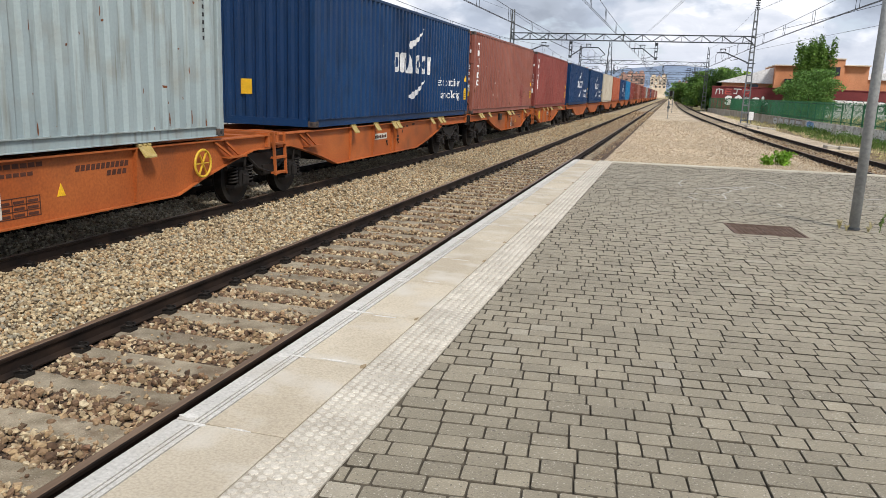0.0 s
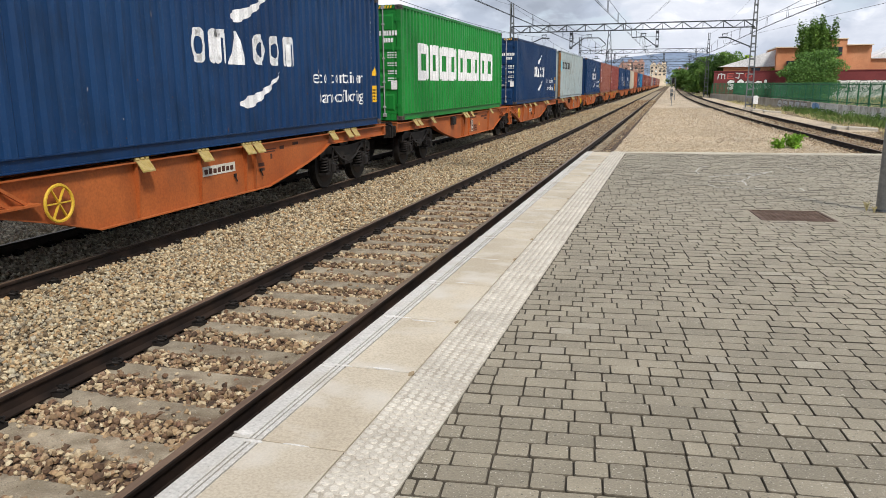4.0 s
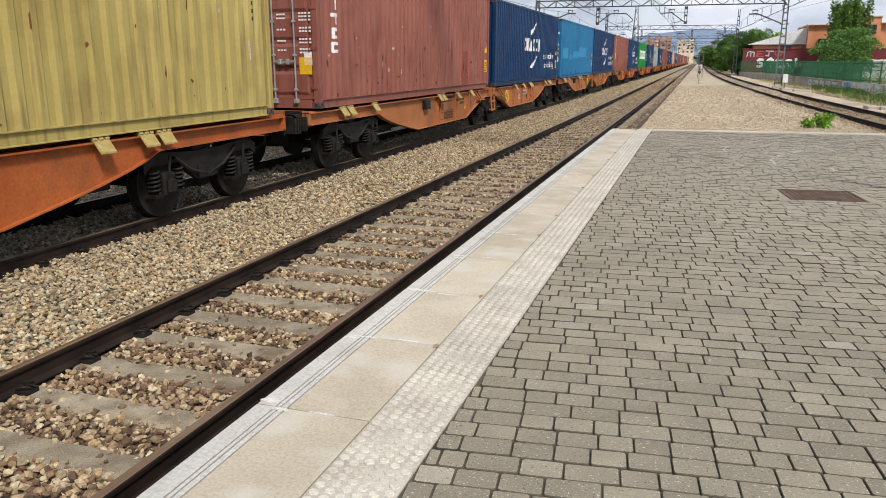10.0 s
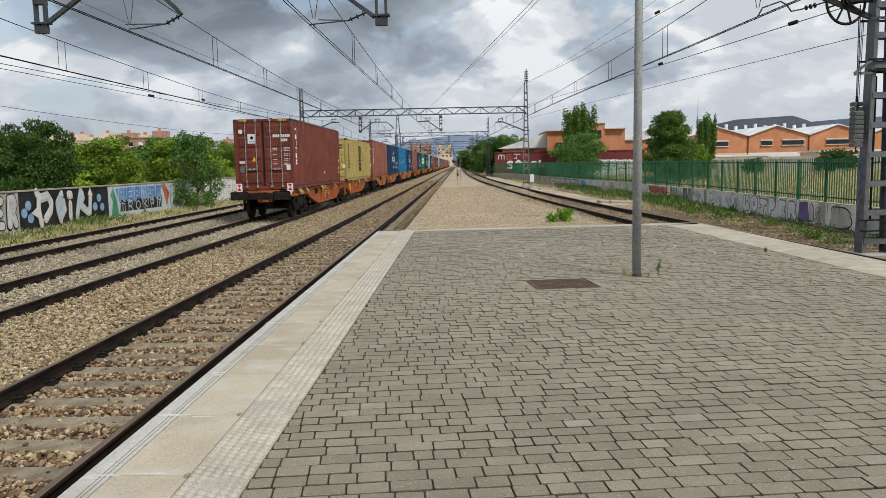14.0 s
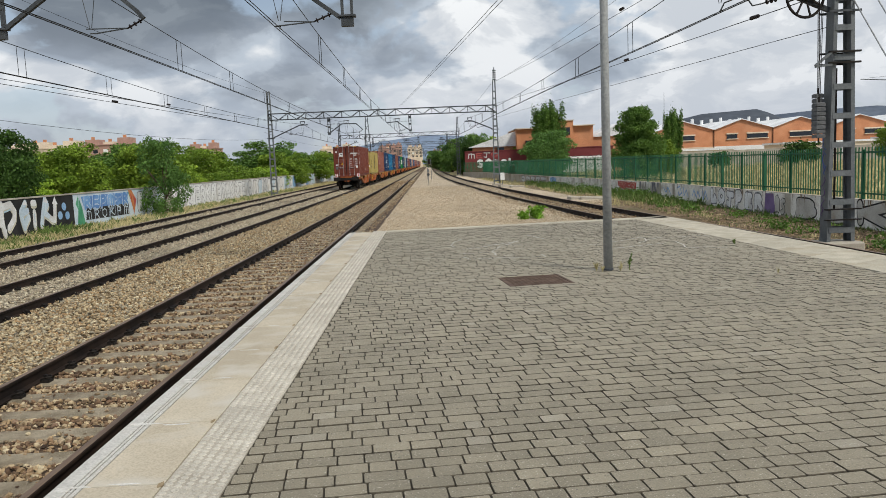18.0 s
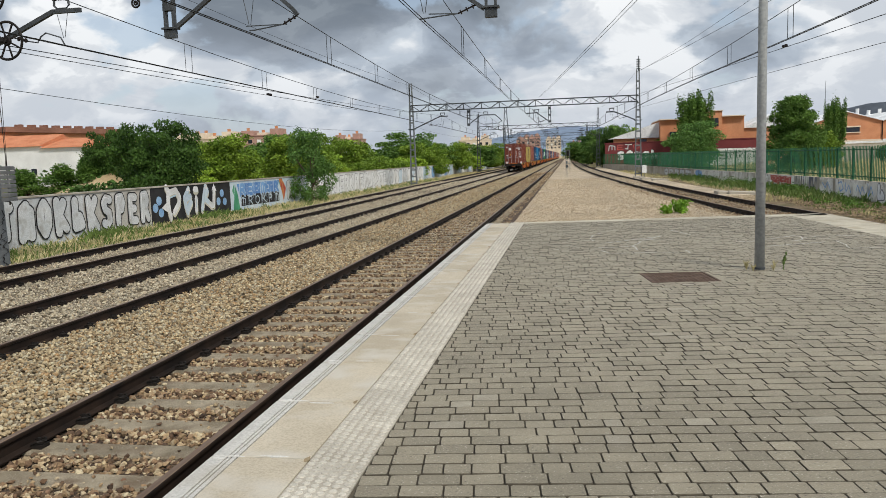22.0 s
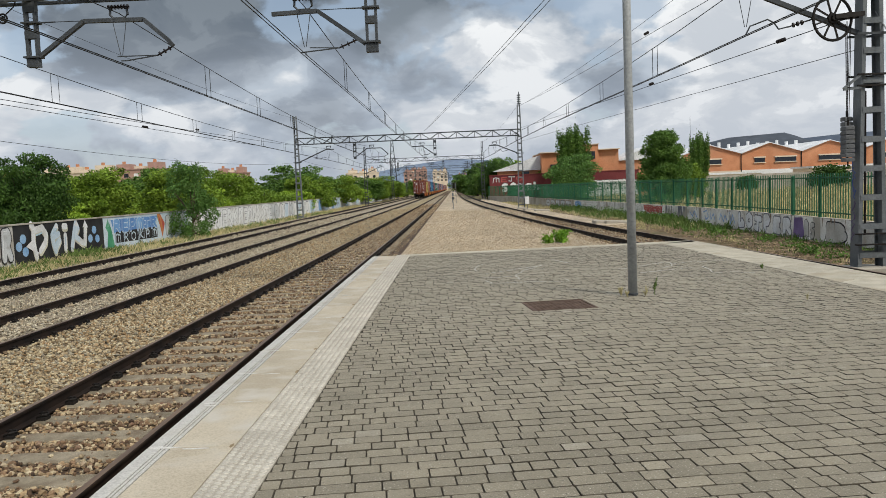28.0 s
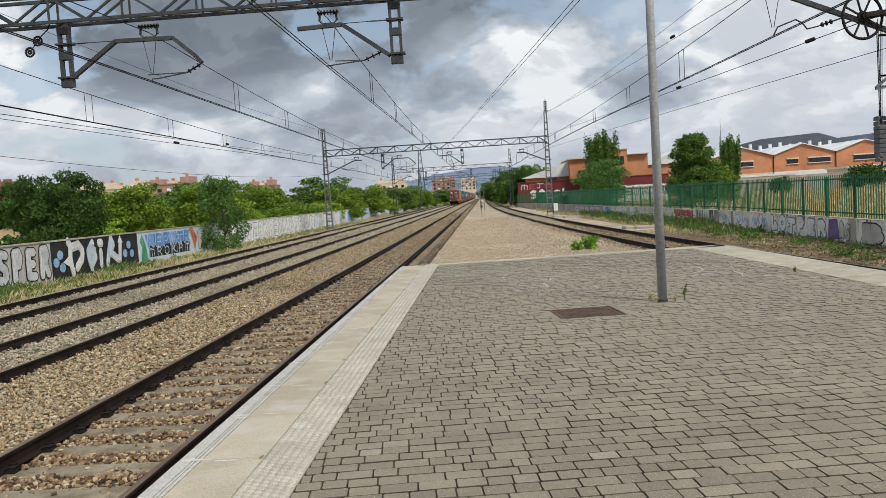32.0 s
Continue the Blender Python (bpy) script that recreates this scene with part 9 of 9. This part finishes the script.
cab = thing("equipment_cabinet", "small white equipment cabinet beside a mast", "cabinet", pose(8.95, 53.6, -0.72))
part("body", Geo().cbox(-0.2, 0.2, -0.15, 0.15, 0.5, 1.2, 0.02), WHITEWALL, cab)
part("post", Geo().bar((0, 0, 0), (0, 0, 0.55), 0.06, 0.06), GALV, cab)
for x, y, a in ((10.5, 24.0, 12), (11.1, 23.4, -8), (8.9, 50, 20), (9.6, 47, 5)):
    s = thing("concrete_slab", "loose pale concrete slab lying beside the track", "concrete slab", pose(x, y, -0.72, 2, 3, a), group="loose slabs")
    part("slab", Geo().cbox(-0.65, 0.65, -0.3, 0.3, -0.03, 0.13, 0.02), CONCRETE_OLD, s)


# ---- buildings ----
def windows_on(parent, origin, along, n, m, w, h, dx, dz, z0, mat=None, skip=()):
    """Rows of windows on a wall face; origin: lower corner, along: unit vector of the face."""
    ax, ay = along
    nx, ny = ay, -ax
    for i in range(n):
        for j in range(m):
            if (i, j) in skip:
                continue
            cx, cy = origin[0] + ax * dx * (i + 0.5), origin[1] + ay * dx * (i + 0.5)
            z = z0 + dz * j
            p = [(cx + ax * e * w / 2 + nx * o, cy + ay * e * w / 2 + ny * o) for e, o in ((-1, -0.05), (1, -0.05), (1, 0.06), (-1, 0.06))]
            part("window", Geo().prism(p, "z", z, z + h), WHITEWALL if (2 * i + 3 * j) % 5 == 0 else GLASS_DARK, parent)
            q = [(cx + ax * e * (w / 2 + 0.12) + nx * o, cy + ay * e * (w / 2 + 0.12) + ny * o) for e, o in ((-1, -0.05), (1, -0.05), (1, 0.16), (-1, 0.16))]
            part("sill", Geo().prism(q, "z", z - 0.14, z), CREAM, parent)


def block(name, label, x0, x1, y0, y1, z1, mat, roof=ROOFTILE, z0=-1.0, category="building"):
    t = thing(name, label, category)
    part("wall", Geo().box(x0, x1, y0, y1, z0, z1), mat, t)
    part("roof", Geo().box(x0 - 0.3, x1 + 0.3, y0 - 0.3, y1 + 0.3, z1, z1 + 0.35), mat if roof is ROOFTILE else roof, t)
    return t


# apartment houses beyond the trees
for x0, x1, y0, z1, mat, name in ((-184, -145.3, 128, 12.0, BRICK_DARK, "dark brick"), (-181.6, -166.8, 138.5, 18.2, CREAM, "cream"), (-166.4, -158, 137, 15.8, CREAM, "cream"), (-166.9, -156.1, 142, 18.9, BRICK_DARK, "red brick"), (-158.7, -153.8, 144, 15.6, CREAM, "cream"),
                                  (-151.7, -143.4, 139, 16.9, BRICK_DARK, "dark brick"), (-147.2, -135.7, 142, 14.5, CREAM, "cream"), (-200, -184.5, 130, 15.5, BRICK_DARK, "dark brick")):
    t = block("apartment_house", name + " apartment house with rows of windows and roof chimneys", x0, x1, y0, y0 + 8, z1, mat)
    n = max(2, int((x1 - x0) / 3.0))
    windows_on(t, (x0, y0), (1, 0), n, int((z1 - 2) / 3), 1.5, 1.4, (x1 - x0) / n, 3.0, z1 - 0.9 - 3.0 * int((z1 - 2) / 3))
    windows_on(t, (x1, y0), (0, 1), 2, int((z1 - 2) / 3), 1.5, 1.4, 4.0, 3.0, z1 - 0.9 - 3.0 * int((z1 - 2) / 3))
    for k in range(2):
        part("chimney", Geo().box(x0 + 1.2 + 3.2 * k, x0 + 2.6 + 3.2 * k, y0 + 3, y0 + 4.5, z1 + 0.3, z1 + 1.5 + k), FAR_BRICK if k else CREAM, t)
    # a set-back top storey, a lift house, and white dishes
    part("top_storey", Geo().box(x0 + (x1 - x0) * 0.3, x1 - 1.0, y0 + 2.5, y0 + 7, z1 + 0.25, z1 + 2.3), CREAM if mat is BRICK_DARK else BRICK_DARK, t)
    part("lift_house", Geo().box(x1 - 4.2, x1 - 2.4, y0 + 3, y0 + 6, z1 + 2.3, z1 + 3.6), FAR_BRICK, t)
    for k in range(2):
        part("dish", Geo().disc((x0 + (x1 - x0) * (0.35 + 0.3 * k), z1 + 2.9), 0.45, "y", y0 + 3.0, y0 + 3.15, 10), WHITEWALL, t, "white satellite dish")
    part("band", Geo().box(x0 - 0.05, x1 + 0.05, y0 - 0.06, y0, z1 - 3.3, z1 - 2.9), CREAM, t, "pale band between the storeys")
    for j in range(int((z1 - 2) / 3)):
        part("balcony", Geo().box(x1 - 4.2, x1 - 1.2, y0 - 1.0, y0, z1 - 1.9 - 3 * j, z1 - 1.1 - 3 * j), FAR_BRICK if mat is BRICK_DARK else CREAM, t)
        part("balcony", Geo().box(x0 + 0.6, x0 + 3.6, y0 - 1.0, y0, z1 - 1.9 - 3 * j, z1 - 1.1 - 3 * j), CREAM if mat is BRICK_DARK else FAR_BRICK, t)
ter = thing("terraced_houses", "long orange brick terrace with a brown roof", "house row")
part("wall", Geo().prism([(-121, 134), (-112, 162), (-126, 166), (-135, 138)], "z", -1, 11.0), BRICK, ter)
part("roof", Geo().prism([(-120.4, 133), (-111.2, 162.3), (-126.5, 167), (-136, 137.5)], "z", 11.0, 12.2), BRICK_DARK, ter)
for k in range(9):
    q = 0.06 + 0.105 * k
    part("chimney", Geo().box(-122.5 + 9 * q, -120.9 + 9 * q, 136 + 28 * q, 137.0 + 28 * q, 12.2, 12.85), BRICK_DARK, ter)
    part("window", Geo().prism([(-121 + 9 * q + dx, 134 + 28 * q + dy) for dx, dy in ((-0.2, 0.1), (0.1, -0.05), (0.65, 1.55), (0.3, 1.6))], "z", 7.6, 9.0), GLASS_DARK, ter)
gh = thing("gabled_house", "orange rendered house with a broad gable", "house")
part("gable_wall", Geo().prism([(-127.7, -1), (-112.8, -1), (-112.8, 6.9), (-119.5, 10.0), (-127.7, 6.9)], "y", 118, 118.4), BRICK, gh)
part("roof", Geo().add([(-128, 117.7, 6.85), (-119.5, 117.7, 10.15), (-112.4, 117.7, 6.85), (-128, 134, 6.85), (-119.5, 134, 10.15), (-112.4, 134, 6.85), (-128, 117.7, 6.7), (-119.5, 117.7, 10.0), (-112.4, 117.7, 6.7)], [(0, 1, 4, 3), (1, 2, 5, 4), (0, 6, 7, 1), (1, 7, 8, 2)]), ROOFTILE, gh)
part("rendered_band", Geo().box(-124, -112.8, 117.85, 118.0, -1, 4.3), WHITEWALL, gh, "white rendered lower wall")
for x0, x1, z1, zr in ((-112.4, -101, 7.0, 9.6), (-101, -91, 6.6, 8.6), (-91, -80, 6.2, 8.0)):
    t = thing("white_house", "long white rendered house with an orange tiled roof", "house", group="white houses")
    part("wall", Geo().box(x0, x1, 118, 130, -1, z1), WHITEWALL, t)
    part("roof", Geo().prism([(117.4, z1), (130.6, z1), (125, zr)], "x", x0 - 0.1, x1 + 0.1), ROOFTILE, t)
    windows_on(t, (x0, 118), (1, 0), 3, 1, 1.2, 1.2, (x1 - x0) / 3, 3, 1.4)
for x0, x1, y0, z1, mat in ((-140, -120, 250, 12.2, CREAM), (-122, -104, 256, 12.9, FAR_BRICK), (-152, -136, 262, 12.6, CREAM), (-98, -86, 300, 11.5, FAR_BRICK), (-60, -42, 420, 12, CREAM), (-36, -22, 560, 14, FAR_BRICK), (-18, -4, 700, 17, CREAM), (-40, -24, 720, 20, FAR_BRICK), (30, 48, 640, 13, CREAM), (6, 16, 800, 14, FAR_BRICK)):
    t = block("apartment_house", "distant apartment house above the trees", x0, x1, y0, y0 + 10, z1, mat)
    n = max(3, int((x1 - x0) / 3.2))
    windows_on(t, (x0, y0), (1, 0), n, 3, 1.6, 1.4, (x1 - x0) / n, 3.0, z1 - 8.8)
    for a, w, hh in ((0.06, 0.26, 2.2), (0.42, 0.2, 1.3), (0.70, 0.24, 2.6)):
        part("roof_block", Geo().box(x0 + (x1 - x0) * a, x0 + (x1 - x0) * (a + w), y0 + 2, y0 + 8, z1 + 0.3, z1 + hh), CREAM if hh < 2 else mat, t)
        part("chimney", Geo().box(x0 + (x1 - x0) * (a + w * 0.4), x0 + (x1 - x0) * (a + w * 0.4) + 0.9, y0 + 3, y0 + 4, z1 + hh, z1 + hh + 1.0), BRICK, t)
mound = thing("earth_mound", "low mound of pale dry earth behind the wall", "mound")
mv = [(-33 + 8 * math.cos(a) * r, 36 + 6 * math.sin(a) * r, -1.0 + 2.6 * (1 - r * r) * (0.85 + 0.15 * math.sin(3 * a))) for r in (0.0, 0.35, 0.65, 1.0) for a in [k * math.pi / 8 for k in range(16)]]
part("earth", Geo().add(mv, [(16 * i + k, 16 * i + (k + 1) % 16, 16 * i + 16 + (k + 1) % 16, 16 * i + 16 + k) for i in range(3) for k in range(16)]), surf("pale_dry_earth", (0.34, 0.25, 0.14), (0.42, 0.33, 0.20), 0.6, 8, 0.95, 0.4, 0.05), mound)

bb = thing("brick_building", "orange brick industrial building with stepped parapets", "building")
part("wall", Geo().box(17.5, 25.0, 115, 130, -1, 6.9), BRICK, bb)
part("wall", Geo().box(24.6, 27.4, 114.6, 128, -1, 8.05), BRICK, bb)
part("wall", Geo().box(27.4, 31.0, 115.2, 128, -1, 7.1), BRICK, bb)
part("wall", Geo().box(31.0, 42.0, 115.6, 128, -1, 5.1), BRICK, bb)
part("wall", Geo().box(9.9, 17.5, 117, 130, -1, 4.1), BRICK, bb)
part("roof", Geo().prism([(9.0, 4.1), (17.5, 4.1), (17.5, 6.7)], "y", 116.6, 131), ROOFGREY, bb)
part("roof", Geo().prism([(31.0, 5.1), (42.4, 5.1), (36.0, 7.4)], "y", 115.2, 128.4), ROOFGREY, bb)
for x0, x1, z in ((17.3, 24.6, 6.9), (24.5, 27.5, 8.05), (27.4, 31.1, 7.1)):
    part("coping", Geo().box(x0, x1, 114.4, 128, z, z + 0.15), CREAM, bb)
for x, z, w in ((24.9, 5.6, 1.9), (19.0, 3.6, 1.4), (14.0, 2.6, 1.2)):
    part("window", Geo().box(x, x + w, 114.5, 116.9, z, z + 1.3), GLASS_DARK, bb)
rw_t = thing("painted_wall", "long maroon wall with white graffiti beside the brick building", "wall")
part("wall", Geo().box(8.2, 33.8, 112.5, 112.9, -1.0, 3.28), MAROON, rw_t)
part("capping", Geo().box(8.1, 33.9, 112.4, 113.0, 3.28, 3.42), MAROON, rw_t)
MR = Matrix(((0, 1, 0, 0), (-1, 0, 0, 112.5), (0, 0, 1, 0), (0, 0, 0, 1)))


def wall_letters(parent, m, signs, a0, a1, z0, z1, t, rim, fill, edge, seed):
    rng = random.Random(seed)
    d = (a1 - a0) / len(signs)
    for k, sign in enumerate(signs):
        ln = strokes_of(sign, a0 + d * k + t, z0 + t + rng.uniform(-0.05, 0.05), d - 2 * t, z1 - z0 - 2 * t + rng.uniform(-0.1, 0.1), rng.uniform(-0.08, 0.08))
        painted(m, 0.02, "letter_outline", edge, fat(ln, t + rim), parent)
        painted(m, 0.04, "letter_fill", fill if isinstance(fill, str) else fill[k % len(fill)], fat(ln, t), parent)


wall_letters(rw_t, MR, ("S", "ring", "arch", "S", "foot"), 10.2, 16.8, 0.5, 2.0, 0.20, 0.07, "white", "black", 71)
wall_letters(rw_t, MR, ("arch", "E", "hook", "ring"), 8.6, 14.0, 2.15, 3.1, 0.07, 0.02, ("silver", "red"), "dark_grey", 72)
painted(MR, 0.012, "paint_field", "white", [[(23.4, -0.9), (33.6, -0.9), (33.6, 1.75), (23.2, 1.9)]], rw_t)
wall_letters(rw_t, MR, ("S", "hook", "E", "P", "R", "arch", "S"), 23.6, 33.3, 0.2, 1.85, 0.20, 0.08, "white", "black", 73)
painted(MR, 0.010, "paint_field", "dark_grey", [[(17.2, -0.5), (20.0, -0.6), (20.2, 1.2), (17.4, 1.4)]], rw_t)

fac = thing("factory", "orange brick factory with a row of gabled sheet roofs", "factory")
for k in range(7):
    x0 = 46.2 + 11.6 * k
    part("gable_wall", Geo().prism([(x0, -1), (x0 + 11.6, -1), (x0 + 11.6, 5.9), (x0 + 5.4, 7.75), (x0, 5.9)], "y", 130, 130.5), BRICK, fac)
    v = [(x0, 129.6, 5.95), (x0 + 5.4, 129.6, 7.82), (x0 + 11.6, 129.6, 5.95), (x0, 175, 5.95), (x0 + 5.4, 175, 7.82), (x0 + 11.6, 175, 5.95), (x0, 129.6, 5.8), (x0 + 5.4, 129.6, 7.67), (x0 + 11.6, 129.6, 5.8)]
    part("roof", Geo().add(v, [(0, 1, 4, 3), (1, 2, 5, 4), (0, 6, 7, 1), (1, 7, 8, 2)]), ROOFGREY, fac)
    part("downpipe", Geo().tube([(x0, 129.85, -1), (x0, 129.85, 5.9)], 0.08, 6), STEEL_DARK, fac)
    for a, w in ((2.6, 2.0), (6.6, 4.0)) if k % 2 else ((3.4, 4.4),):
        part("window", Geo().box(x0 + a, x0 + a + w, 129.85, 130.1, 4.0, 4.85), GLASS_DARK, fac)
        part("lintel", Geo().box(x0 + a - 0.15, x0 + a + w + 0.15, 129.8, 130.1, 4.85, 5.1), CREAM, fac)
        part("sill", Geo().box(x0 + a - 0.15, x0 + a + w + 0.15, 129.75, 130.1, 3.85, 4.0), CREAM, fac)
    part("skirt", Geo().box(x0, x0 + 11.6, 129.85, 130.0, -1, 2.6), WHITEWALL if k % 2 else CREAM, fac)
for k in range(14):
    part("vent", Geo().tube([(50 + 2.1 * k, 150, 7.2), (50 + 2.1 * k, 150, 8.6 + 0.2 * (k % 3))], 0.35, 8), ROOFGREY, fac)
for x0, x1, y0, z1 in ((44, 57, 118, 1.9), (66, 84, 118, 2.4), (88, 110, 120, 2.8)):
    t = block("shed", "low pale shed in front of the factory", x0, x1, y0, y0 + 8, z1, CREAM, ROOFGREY, category="shed")
    part("door", Geo().box(x0 + 2, x0 + 4, y0 - 0.1, y0, -0.9, 1.2), STEEL_DARK, t)
yard = thing("yard_wall", "pale concrete yard wall with graffiti before the factory", "wall")
part("wall", Geo().box(36, 120, 104, 104.3, -1, 1.75), CONCRETE_OLD, yard)
MY = Matrix(((0, 1, 0, 0), (-1, 0, 0, 104.0), (0, 0, 1, 0), (0, 0, 0, 1)))
wall_letters(yard, MY, ("arch", "ring", "R", "E", "S", "hook"), 60, 70, 0.2, 1.7, 0.16, 0.06, "silver", "black", 75)
radio = thing("radio_mast", "thin radio mast behind the trees", "radio mast", pose(47.5, 128, 0))
part("pole", Geo().tube([(0, 0, -1), (0, 0, 13.2)], 0.07, 5, r1=0.03), GALV_DARK, radio)
tc = thing("tower_crane", "thin tower crane far off before the hills", "tower crane", pose(572, 900, 0))
part("tower", Geo().bar((-0.8, 0, -1), (-0.8, 0, 80), 0.5, 0.5).bar((0.8, 0, -1), (0.8, 0, 80), 0.5, 0.5), GALV_DARK, tc)
part("jib", Geo().bar((-49, 0, 80.5), (28, 0, 75.5), 0.5, 0.9).bar((-40, 0, 81.5), (0, 0, 84), 0.3, 0.3), GALV_DARK, tc)
part("counterweight", Geo().box(20, 27, -1, 1, 72, 75.5), CONCRETE_OLD, tc)
crane = thing("lattice_tower", "distant lattice power tower behind the trees", "power tower", pose(-14.5, 190, -1))
cg_ = Geo()
for sx in (-1, 1):
    for sy in (-1, 1):
        cg_.bar((sx * 1.2, sy * 1.2, 0), (sx * 0.25, sy * 0.25, 16), 0.12, 0.12)
for k in range(8):
    q = 1.2 - 0.95 * k / 8
    cg_.bar((-q, -q, 2 * k), (q, -q, 2 * k + 1.8), 0.08, 0.08).bar((q, -q, 2 * k), (-q, -q, 2 * k + 1.8), 0.08, 0.08)
part("lattice", cg_, GALV_DARK, crane)


def ridge(name, label, y, pts, mat, deep):
    v = []
    for x, z in pts:
        v += [(x, y, -2), (x, y + deep * 0.25, z * 0.72), (x, y + deep * 0.5, z), (x, y + deep, -2)]
    f = [(4 * i + k, 4 * i + 4 + k, 4 * i + 5 + k, 4 * i + 1 + k) for i in range(len(pts) - 1) for k in range(3)]
    ob = setting(name, Geo().add(v, f), mat, label, "hill", True)
    return ob


# blue distance haze is put into the hill colours, paler farther off
ridge("hill_mesa", "dark flat-topped hill on the horizon", 1500, [(430, 10), (520, 58), (560, 76), (600, 84), (680, 88), (720, 90), (745, 82), (800, 60), (900, 30), (1000, 5)], HILL, 300)
ridge("hill_ridge", "long blue wooded ridge on the horizon", 1900, [(500, 5), (700, 60), (860, 92), (960, 96), (1080, 104), (1250, 110), (1400, 100), (1700, 90), (2200, 40), (2600, 5)], surf("blue_wooded_ridge", (0.07, 0.09, 0.13), (0.10, 0.125, 0.165), 0.004, 0.05, 1.0, 0.0), 400)
ridge("hill_far", "pale blue hills far down the line", 3200, [(-900, 5), (-500, 60), (-200, 110), (0, 130), (150, 120), (400, 70), (800, 40), (1000, 5)], surf("pale_blue_hills", (0.16, 0.21, 0.30), (0.19, 0.25, 0.34), 0.002, 0.05, 1.0, 0.0), 500)


def far_trees(name, label, mat, rows, seed):
    rng = np.random.default_rng(seed)
    vs = []
    for x0, x1, y0, y1, h, n in rows:
        def centres(k, rng):
            x, y = rng.uniform(x0, x1, k), rng.uniform(y0, y1, k)
            top = h * (0.55 + 0.45 * np.abs(np.sin(x * 0.21 + y * 0.05) * np.sin(x * 0.083 + 1.7)))
            return np.stack([x, y, -1 + top * rng.uniform(0, 1, k) ** 0.6], 1)
        vs.append(leaves(int(n), centres, 0.55, rng)[0])
    v = np.concatenate(vs)
    ob = new(name, raw_mesh(name, v, np.arange(len(v)).reshape(-1, 4), mat))
    return tagged(ob, label, "woods", "", "stuff")


far_trees("far_woods", "distant belt of green trees along the horizon", LEAF_MID, [(-260, -110, 150, 230, 6.5, 9000), (-110, -24, 170, 320, 6.0, 9000), (-24, -12, 300, 420, 6.0, 2500), (10, 40, 260, 420, 7.5, 4000), (40, 200, 190, 260, 4.0, 4000)], 31)
far_trees("far_woods_dark", "distant dark trees along the horizon", LEAF_DARK, [(-200, -60, 110, 160, 5.0, 5000), (-90, -20, 130, 260, 5.5, 5000), (9.0, 18, 170, 300, 7.0, 3500), (-400, -200, 160, 260, 7.0, 5000)], 32)


# ---- motion ----
def motions():
    times = [2.0 * k for k in range(17)]
    for ob, s, *rest in MOVING:
        z, x = rest[0] if rest else 0.0, rest[1] if len(rest) > 1 else 0.0
        walk(ob, [(t, pose(MID_X + x, TAIL_START + s + travelled(t), RAIL_Z + z)) for t in times])
    # wheels of the rear wagons roll
    r, n = 0.46, 580
    for w, d in WHEELS[:40]:
        walk(w, [(32.0 * k / n, pose(0, d, r, -math.degrees(travelled(32.0 * k / n) / r) % 360)) for k in range(n + 1)])


motions()
